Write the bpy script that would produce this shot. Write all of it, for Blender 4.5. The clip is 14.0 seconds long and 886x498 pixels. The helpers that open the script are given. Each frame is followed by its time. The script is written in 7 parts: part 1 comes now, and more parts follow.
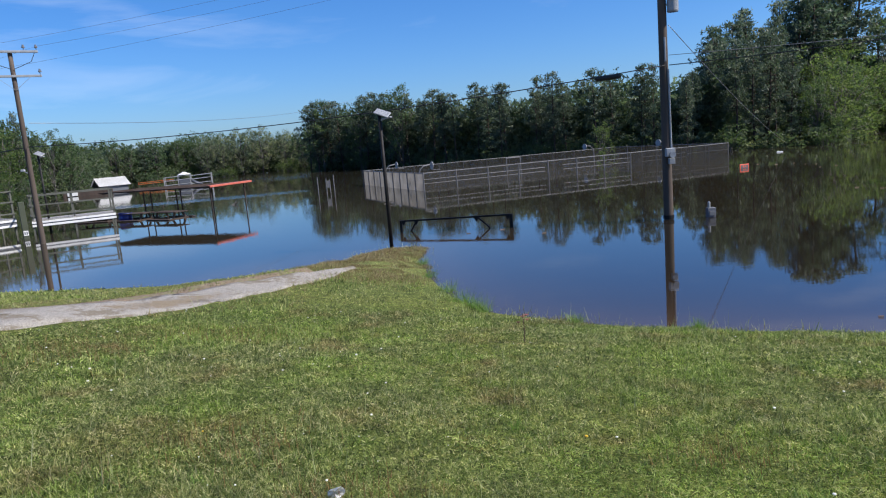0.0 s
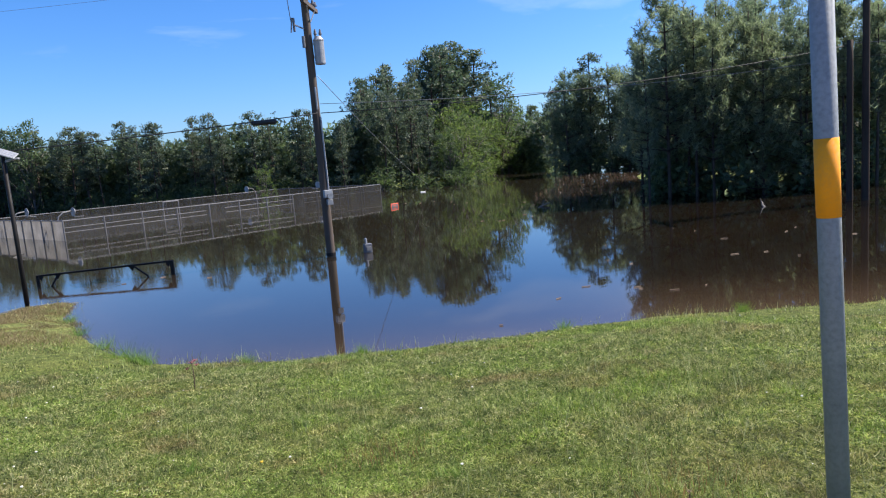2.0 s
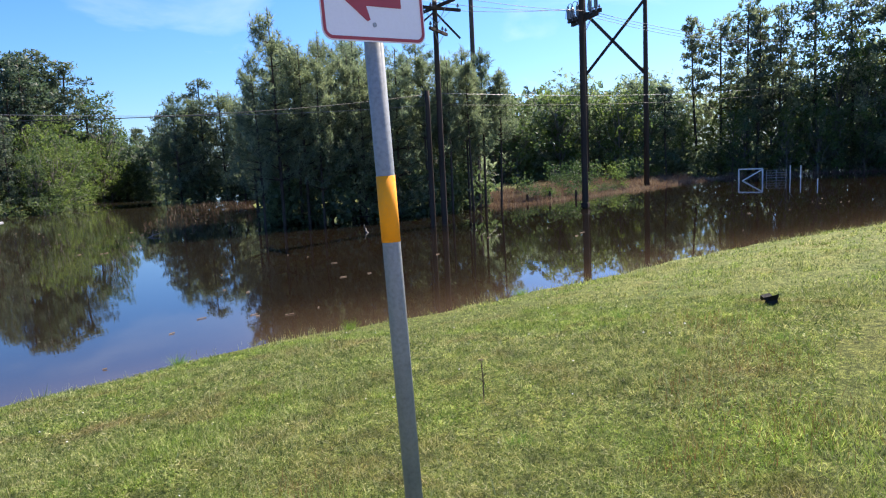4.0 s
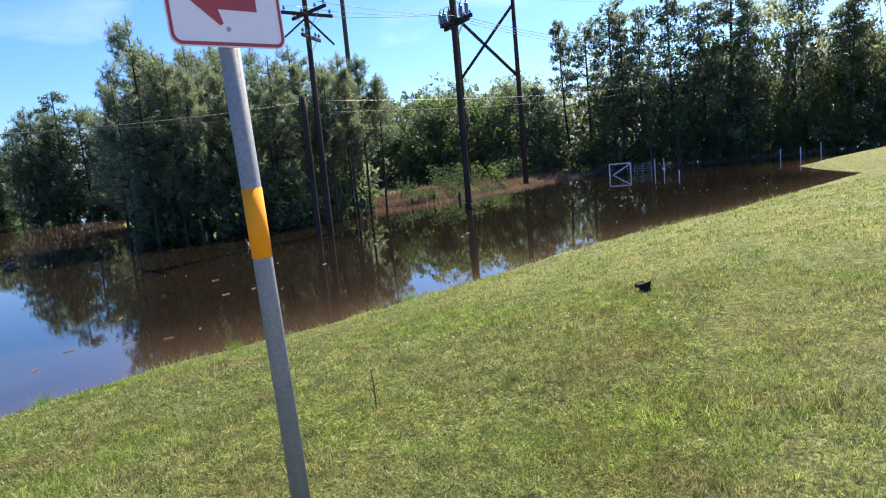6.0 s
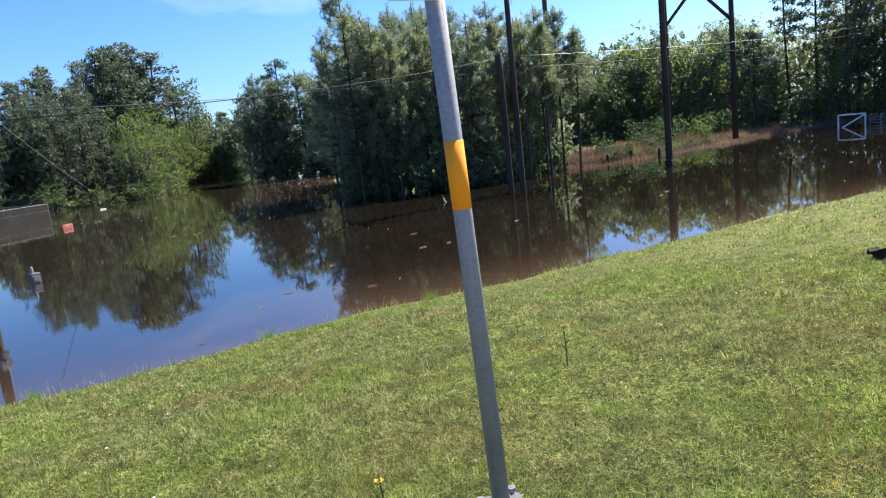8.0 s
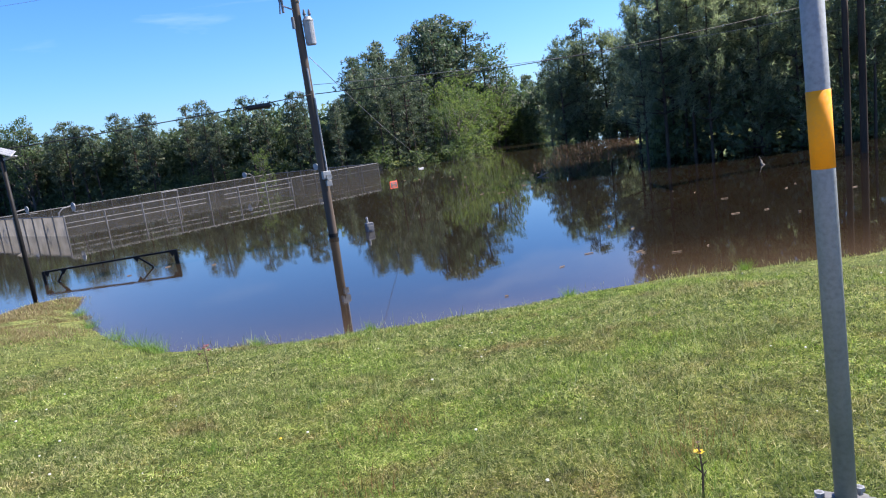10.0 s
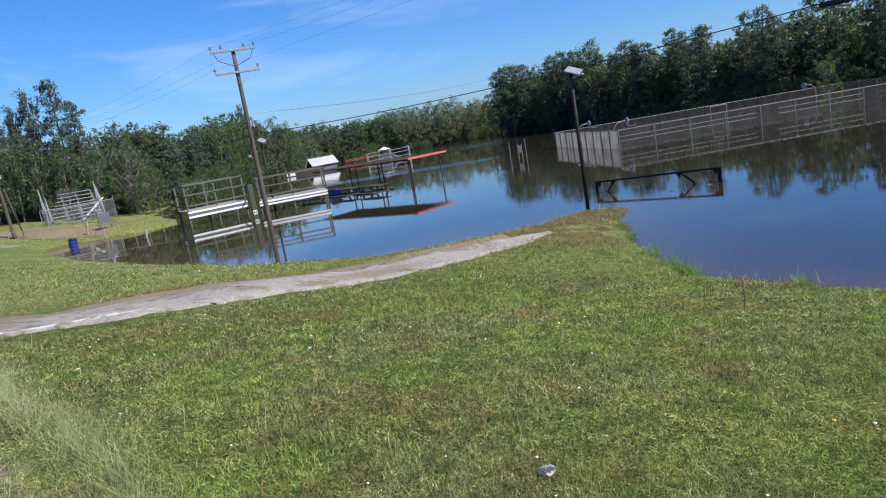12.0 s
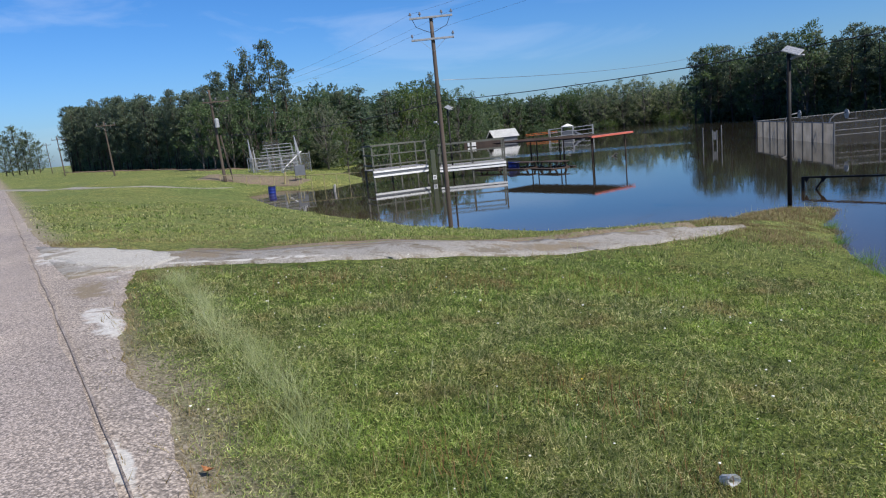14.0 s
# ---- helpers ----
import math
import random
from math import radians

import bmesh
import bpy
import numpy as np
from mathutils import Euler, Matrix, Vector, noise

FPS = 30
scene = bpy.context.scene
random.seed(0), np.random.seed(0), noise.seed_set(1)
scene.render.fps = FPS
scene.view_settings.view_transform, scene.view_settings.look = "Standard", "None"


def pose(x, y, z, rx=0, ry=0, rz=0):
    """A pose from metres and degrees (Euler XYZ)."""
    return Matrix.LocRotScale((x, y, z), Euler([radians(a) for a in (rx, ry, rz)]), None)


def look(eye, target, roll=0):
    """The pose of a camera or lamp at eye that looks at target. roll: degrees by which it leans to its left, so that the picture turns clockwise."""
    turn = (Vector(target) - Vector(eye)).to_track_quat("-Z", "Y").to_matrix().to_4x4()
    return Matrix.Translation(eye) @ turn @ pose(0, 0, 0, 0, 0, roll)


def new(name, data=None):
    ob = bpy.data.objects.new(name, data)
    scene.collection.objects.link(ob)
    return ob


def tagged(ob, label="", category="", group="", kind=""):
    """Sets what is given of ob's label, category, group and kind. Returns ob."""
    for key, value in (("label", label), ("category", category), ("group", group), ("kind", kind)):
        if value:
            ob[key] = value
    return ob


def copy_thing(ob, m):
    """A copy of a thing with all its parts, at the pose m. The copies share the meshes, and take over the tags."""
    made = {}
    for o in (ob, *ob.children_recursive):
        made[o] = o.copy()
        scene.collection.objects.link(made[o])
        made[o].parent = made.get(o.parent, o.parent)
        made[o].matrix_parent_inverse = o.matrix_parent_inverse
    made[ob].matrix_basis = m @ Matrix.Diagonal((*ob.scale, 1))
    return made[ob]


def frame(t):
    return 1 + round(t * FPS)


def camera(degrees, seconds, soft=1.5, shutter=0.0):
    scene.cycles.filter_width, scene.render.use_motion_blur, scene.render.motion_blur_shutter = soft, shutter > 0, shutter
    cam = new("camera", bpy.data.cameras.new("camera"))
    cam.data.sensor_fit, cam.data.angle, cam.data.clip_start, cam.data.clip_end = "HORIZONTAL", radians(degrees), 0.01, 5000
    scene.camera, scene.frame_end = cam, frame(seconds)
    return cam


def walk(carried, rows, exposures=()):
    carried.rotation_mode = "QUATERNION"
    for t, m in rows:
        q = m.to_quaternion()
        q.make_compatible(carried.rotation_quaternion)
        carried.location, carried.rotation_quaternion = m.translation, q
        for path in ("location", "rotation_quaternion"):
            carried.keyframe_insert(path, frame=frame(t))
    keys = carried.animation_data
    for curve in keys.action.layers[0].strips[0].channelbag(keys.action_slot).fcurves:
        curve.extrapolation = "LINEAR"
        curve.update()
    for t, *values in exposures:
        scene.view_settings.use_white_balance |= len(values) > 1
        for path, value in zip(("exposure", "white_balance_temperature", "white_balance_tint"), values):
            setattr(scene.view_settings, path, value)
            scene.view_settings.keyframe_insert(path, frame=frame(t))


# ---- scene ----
cam = camera(66.4, 14.0, soft=1.15)
PATH = [
    (0, (0.855, 0.828, 2.549), (0.848, 2.804, 2.235), -4.7),
    (0.5, (0.867, 0.784, 2.567), (0.913, 2.759, 2.26), -5.8),
    (1, (0.877, 0.684, 2.577), (1.082, 2.65, 2.269), -4.2),
    (1.5, (0.901, 0.565, 2.595), (1.448, 2.464, 2.292), -4.0),
    (2, (0.81, 0.462, 2.569), (1.734, 2.215, 2.298), -4.5),
    (2.5, (0.762, 0.382, 2.581), (1.91, 1.998, 2.32), -4.6),
    (3, (0.76, 0.35, 2.581), (2.175, 1.736, 2.305), -4.4),
    (3.5, (0.774, 0.321, 2.579), (2.351, 1.518, 2.295), -3.7),
    (4, (0.788, 0.304, 2.578), (2.497, 1.31, 2.319), -2.8),
    (6.5, (0.883, 0.293, 2.577), (2.736, 0.997, 2.309), -5.4),
    (7, (0.89, 0.302, 2.566), (2.669, 1.17, 2.28), -6.5),
    (7.5, (0.893, 0.32, 2.559), (2.555, 1.39, 2.252), -6.3),
    (10, (0.769, 0.416, 2.561), (1.677, 2.165, 2.22), -7.6),
    (10.5, (0.804, 0.552, 2.577), (1.246, 2.476, 2.259), -6.4),
    (11, (0.88, 0.822, 2.527), (0.839, 2.792, 2.189), -6.7),
    (11.5, (0.872, 0.946, 2.561), (0.514, 2.887, 2.24), -9.0),
    (12, (0.793, 1.011, 2.541), (0.217, 2.894, 2.194), -9.7),
    (12.5, (0.742, 1.044, 2.516), (-0.042, 2.853, 2.181), -9.2),
    (13, (0.705, 1.093, 2.489), (-0.187, 2.848, 2.134), -8.2),
    (13.5, (0.658, 1.101, 2.473), (-0.366, 2.781, 2.117), -6.8),
    (14, (0.655, 1.108, 2.468), (-0.376, 2.786, 2.117), -5.7),
]
walk(cam, [(t, look(eye, target, roll)) for t, eye, target, roll in PATH],
     exposures=[(0, 0.60, 6500, 12), (1.5, 0.84, 6650, 13), (3.0, 1.22, 6900, 15), (6.5, 1.28, 7150, 17), (7.5, 1.30, 7100, 17), (10.0, 1.32, 6750, 15), (10.5, 1.21, 6650, 14), (11.0, 0.92, 6500, 12), (12.0, 0.67, 6500, 12), (14.0, 0.38, 6500, 10.5)])


# ---- world, sun, sky ----
SUN_AZ, SUN_EL = radians(-14), radians(47)   # azimuth from +x
world = bpy.data.worlds.new("sky")
scene.world = world
world.use_nodes = True
wn, wl = world.node_tree.nodes, world.node_tree.links
wn.clear()
sky = wn.new("ShaderNodeTexSky")
sky.sky_type, sky.sun_disc = "NISHITA", False
sky.sun_elevation, sky.sun_rotation = SUN_EL, radians(90) - SUN_AZ
sky.air_density, sky.dust_density, sky.ozone_density = 1.0, 0.85, 3.5
wtc = wn.new("ShaderNodeTexCoord")
wmap = wn.new("ShaderNodeMapping")
wmap.inputs["Rotation"].default_value = (0.0, 0.15, 0.5)
wmap.inputs["Scale"].default_value = (1.2, 3.2, 9.0)
wnoise = wn.new("ShaderNodeTexNoise")
wnoise.inputs["Scale"].default_value = 1.6
wnoise.inputs["Detail"].default_value = 7.0
wnoise.inputs["Roughness"].default_value = 0.55
wnoise.inputs["Distortion"].default_value = 0.5
wramp = wn.new("ShaderNodeValToRGB")
wramp.color_ramp.elements[0].position, wramp.color_ramp.elements[1].position = 0.52, 0.82
wramp.color_ramp.elements[0].color = (0, 0, 0, 1)
wramp.color_ramp.elements[1].color = (0.30, 0.30, 0.30, 1)
wmix = wn.new("ShaderNodeMixRGB")
wmix.inputs[2].default_value = (7.0, 7.8, 9.0, 1)
wbg = wn.new("ShaderNodeBackground")
wbg.inputs["Strength"].default_value = 0.093
wout = wn.new("ShaderNodeOutputWorld")
wl.new(wtc.outputs["Generated"], wmap.inputs["Vector"])
wl.new(wmap.outputs[0], wnoise.inputs["Vector"])
wl.new(wnoise.outputs["Fac"], wramp.inputs[0])
wl.new(wramp.outputs[0], wmix.inputs[0])
wsat = wn.new("ShaderNodeHueSaturation")
wsat.inputs["Saturation"].default_value = 1.12
wtint = wn.new("ShaderNodeMixRGB")
wtint.blend_type = "MULTIPLY"
wtint.inputs[0].default_value = 1.0
wtint.inputs[2].default_value = (0.60, 0.80, 1.12, 1)
wl.new(sky.outputs[0], wtint.inputs[1])
wl.new(wtint.outputs[0], wsat.inputs["Color"])
wl.new(wsat.outputs[0], wmix.inputs[1])
wl.new(wmix.outputs[0], wbg.inputs[0])
wl.new(wbg.outputs[0], wout.inputs[0])
sun = new("sun", bpy.data.lights.new("sun", "SUN"))
sun.data.energy, sun.data.angle, sun.data.color = 4.8, radians(0.55), (1.0, 0.95, 0.86)
sdir = Vector((math.cos(SUN_AZ) * math.cos(SUN_EL), math.sin(SUN_AZ) * math.cos(SUN_EL), math.sin(SUN_EL)))
sun.matrix_world = Matrix.Translation((0, 0, 40)) @ sdir.to_track_quat("Z", "Y").to_matrix().to_4x4()


# ---- materials ----
def shader(name, rough=0.7, metal=0.0):
    m = bpy.data.materials.new(name)
    m.use_nodes = True
    nt = m.node_tree
    b = nt.nodes["Principled BSDF"]
    b.inputs["Roughness"].default_value, b.inputs["Metallic"].default_value = rough, metal
    return m, nt, b


def noise_node(nt, scale, detail=5.0, rough=0.6, vec=None, distortion=0.0):
    n = nt.nodes.new("ShaderNodeTexNoise")
    n.inputs["Scale"].default_value, n.inputs["Detail"].default_value = scale, detail
    n.inputs["Roughness"].default_value, n.inputs["Distortion"].default_value = rough, distortion
    if vec is not None:
        nt.links.new(vec, n.inputs["Vector"])
    return n


def ramp_node(nt, fac, stops):
    r = nt.nodes.new("ShaderNodeValToRGB")
    els = r.color_ramp.elements
    while len(els) < len(stops):
        els.new(0.5)
    for e, (p, c) in zip(els, stops):
        e.position, e.color = p, (*c, 1)
    nt.links.new(fac, r.inputs[0])
    return r


def mix_node(nt, fac, a, b, kind="MIX"):
    m = nt.nodes.new("ShaderNodeMixRGB")
    m.blend_type = kind
    for slot, v in ((0, fac), (1, a), (2, b)):
        if isinstance(v, (int, float)):
            m.inputs[slot].default_value = v
        elif isinstance(v, tuple):
            m.inputs[slot].default_value = (*v, 1)
        else:
            nt.links.new(v, m.inputs[slot])
    return m


def bump_node(nt, b, height, strength, distance):
    u = nt.nodes.new("ShaderNodeBump")
    u.inputs["Strength"].default_value, u.inputs["Distance"].default_value = strength, distance
    nt.links.new(height, u.inputs["Height"])
    nt.links.new(u.outputs[0], b.inputs["Normal"])
    return u


def worn(name, c1, c2, rough=0.6, metal=0.0, scale=6.0, fine=60.0, bump=0.15, stretch=(1, 1, 1), spread=0.25, grit=0.72):
    """Two scales of colour variation, fine relief, uneven gloss."""
    m, nt, b = shader(name, rough, metal)
    tc = nt.nodes.new("ShaderNodeTexCoord")
    mp = nt.nodes.new("ShaderNodeMapping")
    mp.inputs["Scale"].default_value = stretch
    nt.links.new(tc.outputs["Object"], mp.inputs[0])
    big, small = noise_node(nt, scale, 5, 0.6, mp.outputs[0]), noise_node(nt, fine, 3, 0.6, mp.outputs[0])
    r = ramp_node(nt, big.outputs["Fac"], [(0.5 - spread, c1), (0.5 + spread, c2)])
    dark = ramp_node(nt, small.outputs["Fac"], [(0.3, (grit,) * 3), (0.6, (1, 1, 1))])
    c = mix_node(nt, 1.0, r.outputs[0], dark.outputs[0], "MULTIPLY")
    nt.links.new(c.outputs[0], b.inputs["Base Color"])
    rr = ramp_node(nt, small.outputs["Fac"], [(0.3, (rough * 0.8,) * 3), (0.7, (min(1, rough * 1.2),) * 3)])
    nt.links.new(rr.outputs[0], b.inputs["Roughness"])
    if bump:
        bump_node(nt, b, small.outputs["Fac"], bump, 0.01)
    return m


def leafy(name, stops, translucent=0.3, rough=0.55, patch=0.35, lace=0.0, gap=0.5, clear=1.0):
    """Foliage: colour differs from leaf to leaf and from bough to bough; light passes through. lace: each spray breaks up into leaflets of about 1 / lace metres."""
    m, nt, b = shader(name, rough)
    b.inputs["Specular IOR Level"].default_value = 0.3
    geo, tc, info = nt.nodes.new("ShaderNodeNewGeometry"), nt.nodes.new("ShaderNodeTexCoord"), nt.nodes.new("ShaderNodeObjectInfo")
    n = noise_node(nt, patch, 4, 0.6, tc.outputs["Object"])
    a = nt.nodes.new("ShaderNodeMath")
    a.operation = "MULTIPLY_ADD"
    nt.links.new(geo.outputs["Random Per Island"], a.inputs[0])
    a.inputs[1].default_value = 0.5
    nt.links.new(n.outputs["Fac"], a.inputs[2])
    a2 = nt.nodes.new("ShaderNodeMath")
    a2.operation = "SUBTRACT"
    nt.links.new(a.outputs[0], a2.inputs[0])
    a2.inputs[1].default_value = 0.25
    r = ramp_node(nt, a2.outputs[0], stops)
    tint = ramp_node(nt, info.outputs["Random"], [(0.0, (0.80, 0.9, 0.92)), (0.5, (1, 1, 1)), (1.0, (1.1, 1.06, 0.92))])
    c = mix_node(nt, 1.0, r.outputs[0], tint.outputs[0], "MULTIPLY")
    nt.links.new(c.outputs[0], b.inputs["Base Color"])
    t = nt.nodes.new("ShaderNodeBsdfTranslucent")
    bright = mix_node(nt, 1.0, c.outputs[0], (1.7 * clear, 1.9 * clear, 1.45 * clear), "MULTIPLY")
    nt.links.new(bright.outputs[0], t.inputs["Color"])
    mx = nt.nodes.new("ShaderNodeMixShader")
    mx.inputs[0].default_value = translucent
    nt.links.new(b.outputs[0], mx.inputs[1])
    nt.links.new(t.outputs[0], mx.inputs[2])
    out = mx
    if lace:
        cut = noise_node(nt, lace, 2, 0.55, tc.outputs["Object"], 0.3)
        edge = ramp_node(nt, cut.outputs["Fac"], [(gap - 0.012, (0, 0, 0)), (gap + 0.012, (1, 1, 1))])
        out = nt.nodes.new("ShaderNodeMixShader")
        nt.links.new(edge.outputs[0], out.inputs[0])
        nt.links.new(nt.nodes.new("ShaderNodeBsdfTransparent").outputs[0], out.inputs[1])
        nt.links.new(mx.outputs[0], out.inputs[2])
    nt.links.new(out.outputs[0], nt.nodes["Material Output"].inputs["Surface"])
    return m


def ground_material():
    m, nt, b = shader("grass_ground", 0.9)
    b.inputs["Specular IOR Level"].default_value = 0.1
    tc = nt.nodes.new("ShaderNodeTexCoord")
    v = tc.outputs["Object"]
    big, mid, fine = noise_node(nt, 0.22, 5, 0.6, v), noise_node(nt, 1.7, 5, 0.65, v), noise_node(nt, 38, 4, 0.7, v)
    green = ramp_node(nt, fine.outputs["Fac"], [(0.30, (0.036, 0.048, 0.018)), (0.5, (0.148, 0.166, 0.072)), (0.72, (0.31, 0.305, 0.16))])
    dry = ramp_node(nt, fine.outputs["Fac"], [(0.3, (0.065, 0.05, 0.024)), (0.7, (0.32, 0.26, 0.135))])
    msk = ramp_node(nt, mid.outputs["Fac"], [(0.56, (0, 0, 0)), (0.74, (0.8, 0.8, 0.8))])
    blotch = noise_node(nt, 7.5, 4, 0.65, v)
    hue = ramp_node(nt, big.outputs["Fac"], [(0.35, (0.85, 0.95, 0.85)), (0.65, (1.08, 1.04, 0.92))])
    c = mix_node(nt, msk.outputs[0], green.outputs[0], dry.outputs[0])
    across = nt.nodes.new("ShaderNodeVectorMath")
    across.operation = "DOT_PRODUCT"
    nt.links.new(v, across.inputs[0])
    across.inputs[1].default_value = (0.436, 0.9, 0)
    verge = nt.nodes.new("ShaderNodeMath")
    verge.operation = "MULTIPLY_ADD"
    nt.links.new(mid.outputs["Fac"], verge.inputs[0])
    verge.inputs[1].default_value = 1.3
    nt.links.new(across.outputs["Value"], verge.inputs[2])
    near = nt.nodes.new("ShaderNodeMapRange")
    near.inputs["From Min"].default_value, near.inputs["From Max"].default_value = 2.4, 3.0
    near.inputs["To Min"].default_value, near.inputs["To Max"].default_value = 0.85, 0.0
    nt.links.new(verge.outputs[0], near.inputs["Value"])
    soil = ramp_node(nt, fine.outputs["Fac"], [(0.3, (0.10, 0.082, 0.058)), (0.5, (0.25, 0.205, 0.155)), (0.7, (0.44, 0.38, 0.31))])
    c2 = mix_node(nt, 1.0, c.outputs[0], hue.outputs[0], "MULTIPLY")
    speck = ramp_node(nt, noise_node(nt, 21, 4, 0.7, v).outputs["Fac"], [(0.34, (0.42, 0.45, 0.42)), (0.66, (1.45, 1.42, 1.4))])
    c2 = mix_node(nt, 1.0, c2.outputs[0], speck.outputs[0], "MULTIPLY")
    # thatch and the shade under the near blades, put into the ground colour
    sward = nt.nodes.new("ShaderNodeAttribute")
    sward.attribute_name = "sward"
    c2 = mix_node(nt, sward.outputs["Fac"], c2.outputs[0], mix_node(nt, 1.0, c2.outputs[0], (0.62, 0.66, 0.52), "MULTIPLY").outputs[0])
    tiny = ramp_node(nt, noise_node(nt, 120, 3, 0.75, v).outputs["Fac"], [(0.36, (0.30, 0.34, 0.28)), (0.52, (0.95, 0.96, 0.9)), (0.66, (1.9, 1.85, 1.7))])
    c2 = mix_node(nt, 1.0, c2.outputs[0], tiny.outputs[0], "MULTIPLY")
    tone = ramp_node(nt, blotch.outputs["Fac"], [(0.34, (0.5, 0.55, 0.48)), (0.66, (1.5, 1.45, 1.38))])
    c2 = mix_node(nt, 1.0, c2.outputs[0], tone.outputs[0], "MULTIPLY")
    # swaths left by the mower, along the road
    mow = nt.nodes.new("ShaderNodeMapping")
    mow.inputs["Rotation"].default_value = (0, 0, 0.45)
    mow.inputs["Scale"].default_value = (0.05, 0.9, 1.0)
    nt.links.new(v, mow.inputs[0])
    swath = ramp_node(nt, noise_node(nt, 1.0, 3, 0.55, mow.outputs[0], 0.3).outputs["Fac"], [(0.36, (0.86, 0.92, 0.84)), (0.64, (1.22, 1.18, 1.10))])
    c2 = mix_node(nt, 1.0, c2.outputs[0], swath.outputs[0], "MULTIPLY")
    west = nt.nodes.new("ShaderNodeSeparateXYZ")
    nt.links.new(v, west.inputs[0])
    worn_side = nt.nodes.new("ShaderNodeMapRange")
    worn_side.inputs["From Min"].default_value, worn_side.inputs["From Max"].default_value = 0.6, 2.2
    worn_side.inputs["To Min"].default_value, worn_side.inputs["To Max"].default_value = 1.0, 0.12
    nt.links.new(west.outputs[0], worn_side.inputs["Value"])
    bare = mix_node(nt, 1.0, near.outputs[0], worn_side.outputs[0], "MULTIPLY")
    c2 = mix_node(nt, bare.outputs[0], c2.outputs[0], soil.outputs[0])
    nt.links.new(c2.outputs[0], b.inputs["Base Color"])
    bump_node(nt, b, fine.outputs["Fac"], 0.6, 0.05)
    return m


def water_material():
    m, nt, b = shader("flood_water", 0.015)
    b.inputs["IOR"].default_value = 1.58
    tc = nt.nodes.new("ShaderNodeTexCoord")
    v = tc.outputs["Object"]
    silt = noise_node(nt, 0.12, 4, 0.6, v)
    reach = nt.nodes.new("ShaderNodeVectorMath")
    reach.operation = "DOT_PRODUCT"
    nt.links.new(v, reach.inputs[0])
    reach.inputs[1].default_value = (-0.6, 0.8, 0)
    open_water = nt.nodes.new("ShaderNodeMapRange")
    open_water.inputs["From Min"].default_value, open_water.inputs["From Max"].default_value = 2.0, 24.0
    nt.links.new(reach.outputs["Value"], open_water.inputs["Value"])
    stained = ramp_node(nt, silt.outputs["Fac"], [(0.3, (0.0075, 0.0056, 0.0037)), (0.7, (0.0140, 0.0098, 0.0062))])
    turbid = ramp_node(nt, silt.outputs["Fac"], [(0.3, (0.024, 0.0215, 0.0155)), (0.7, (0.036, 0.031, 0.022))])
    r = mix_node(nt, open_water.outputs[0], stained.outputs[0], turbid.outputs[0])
    depth = nt.nodes.new("ShaderNodeAttribute")
    depth.attribute_name = "shallow"
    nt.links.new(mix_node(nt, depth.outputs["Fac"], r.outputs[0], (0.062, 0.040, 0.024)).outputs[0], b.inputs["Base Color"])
    mp = nt.nodes.new("ShaderNodeMapping")
    mp.inputs["Rotation"].default_value = (0, 0, 0.5)
    mp.inputs["Scale"].default_value = (1.0, 2.2, 1.0)
    nt.links.new(v, mp.inputs[0])
    wave, calm = noise_node(nt, 3.2, 3, 0.55, mp.outputs[0]), noise_node(nt, 0.07, 3, 0.5, v, 0.6)
    k = ramp_node(nt, calm.outputs["Fac"], [(0.46, (0.26, 0.26, 0.26)), (0.64, (1, 1, 1))])
    # wind-ruffled stretches
    strength = k.outputs[0]
    for x, y, rx, ry, turn, chop in ((-16.0, 45.6, 10.5, 2.4, 0.12, 9), (-17.0, 84.0, 9.0, 17.0, 0.12, 34)):
        mp = nt.nodes.new("ShaderNodeMapping")
        mp.vector_type = "TEXTURE"
        mp.inputs["Location"].default_value, mp.inputs["Rotation"].default_value, mp.inputs["Scale"].default_value = (x, y, 0), (0, 0, turn), (rx, ry, 1)
        nt.links.new(v, mp.inputs[0])
        ln = nt.nodes.new("ShaderNodeVectorMath")
        ln.operation = "LENGTH"
        nt.links.new(mp.outputs[0], ln.inputs[0])
        ruffle = ramp_node(nt, ln.outputs["Value"], [(0.45, (chop,) * 3), (1.0, (0, 0, 0))])
        strength = mix_node(nt, 1.0, strength, ruffle.outputs[0], "ADD").outputs[0]
    h = mix_node(nt, 1.0, wave.outputs["Fac"], strength, "MULTIPLY")
    bump_node(nt, b, h.outputs[0], 0.075, 0.02)
    return m


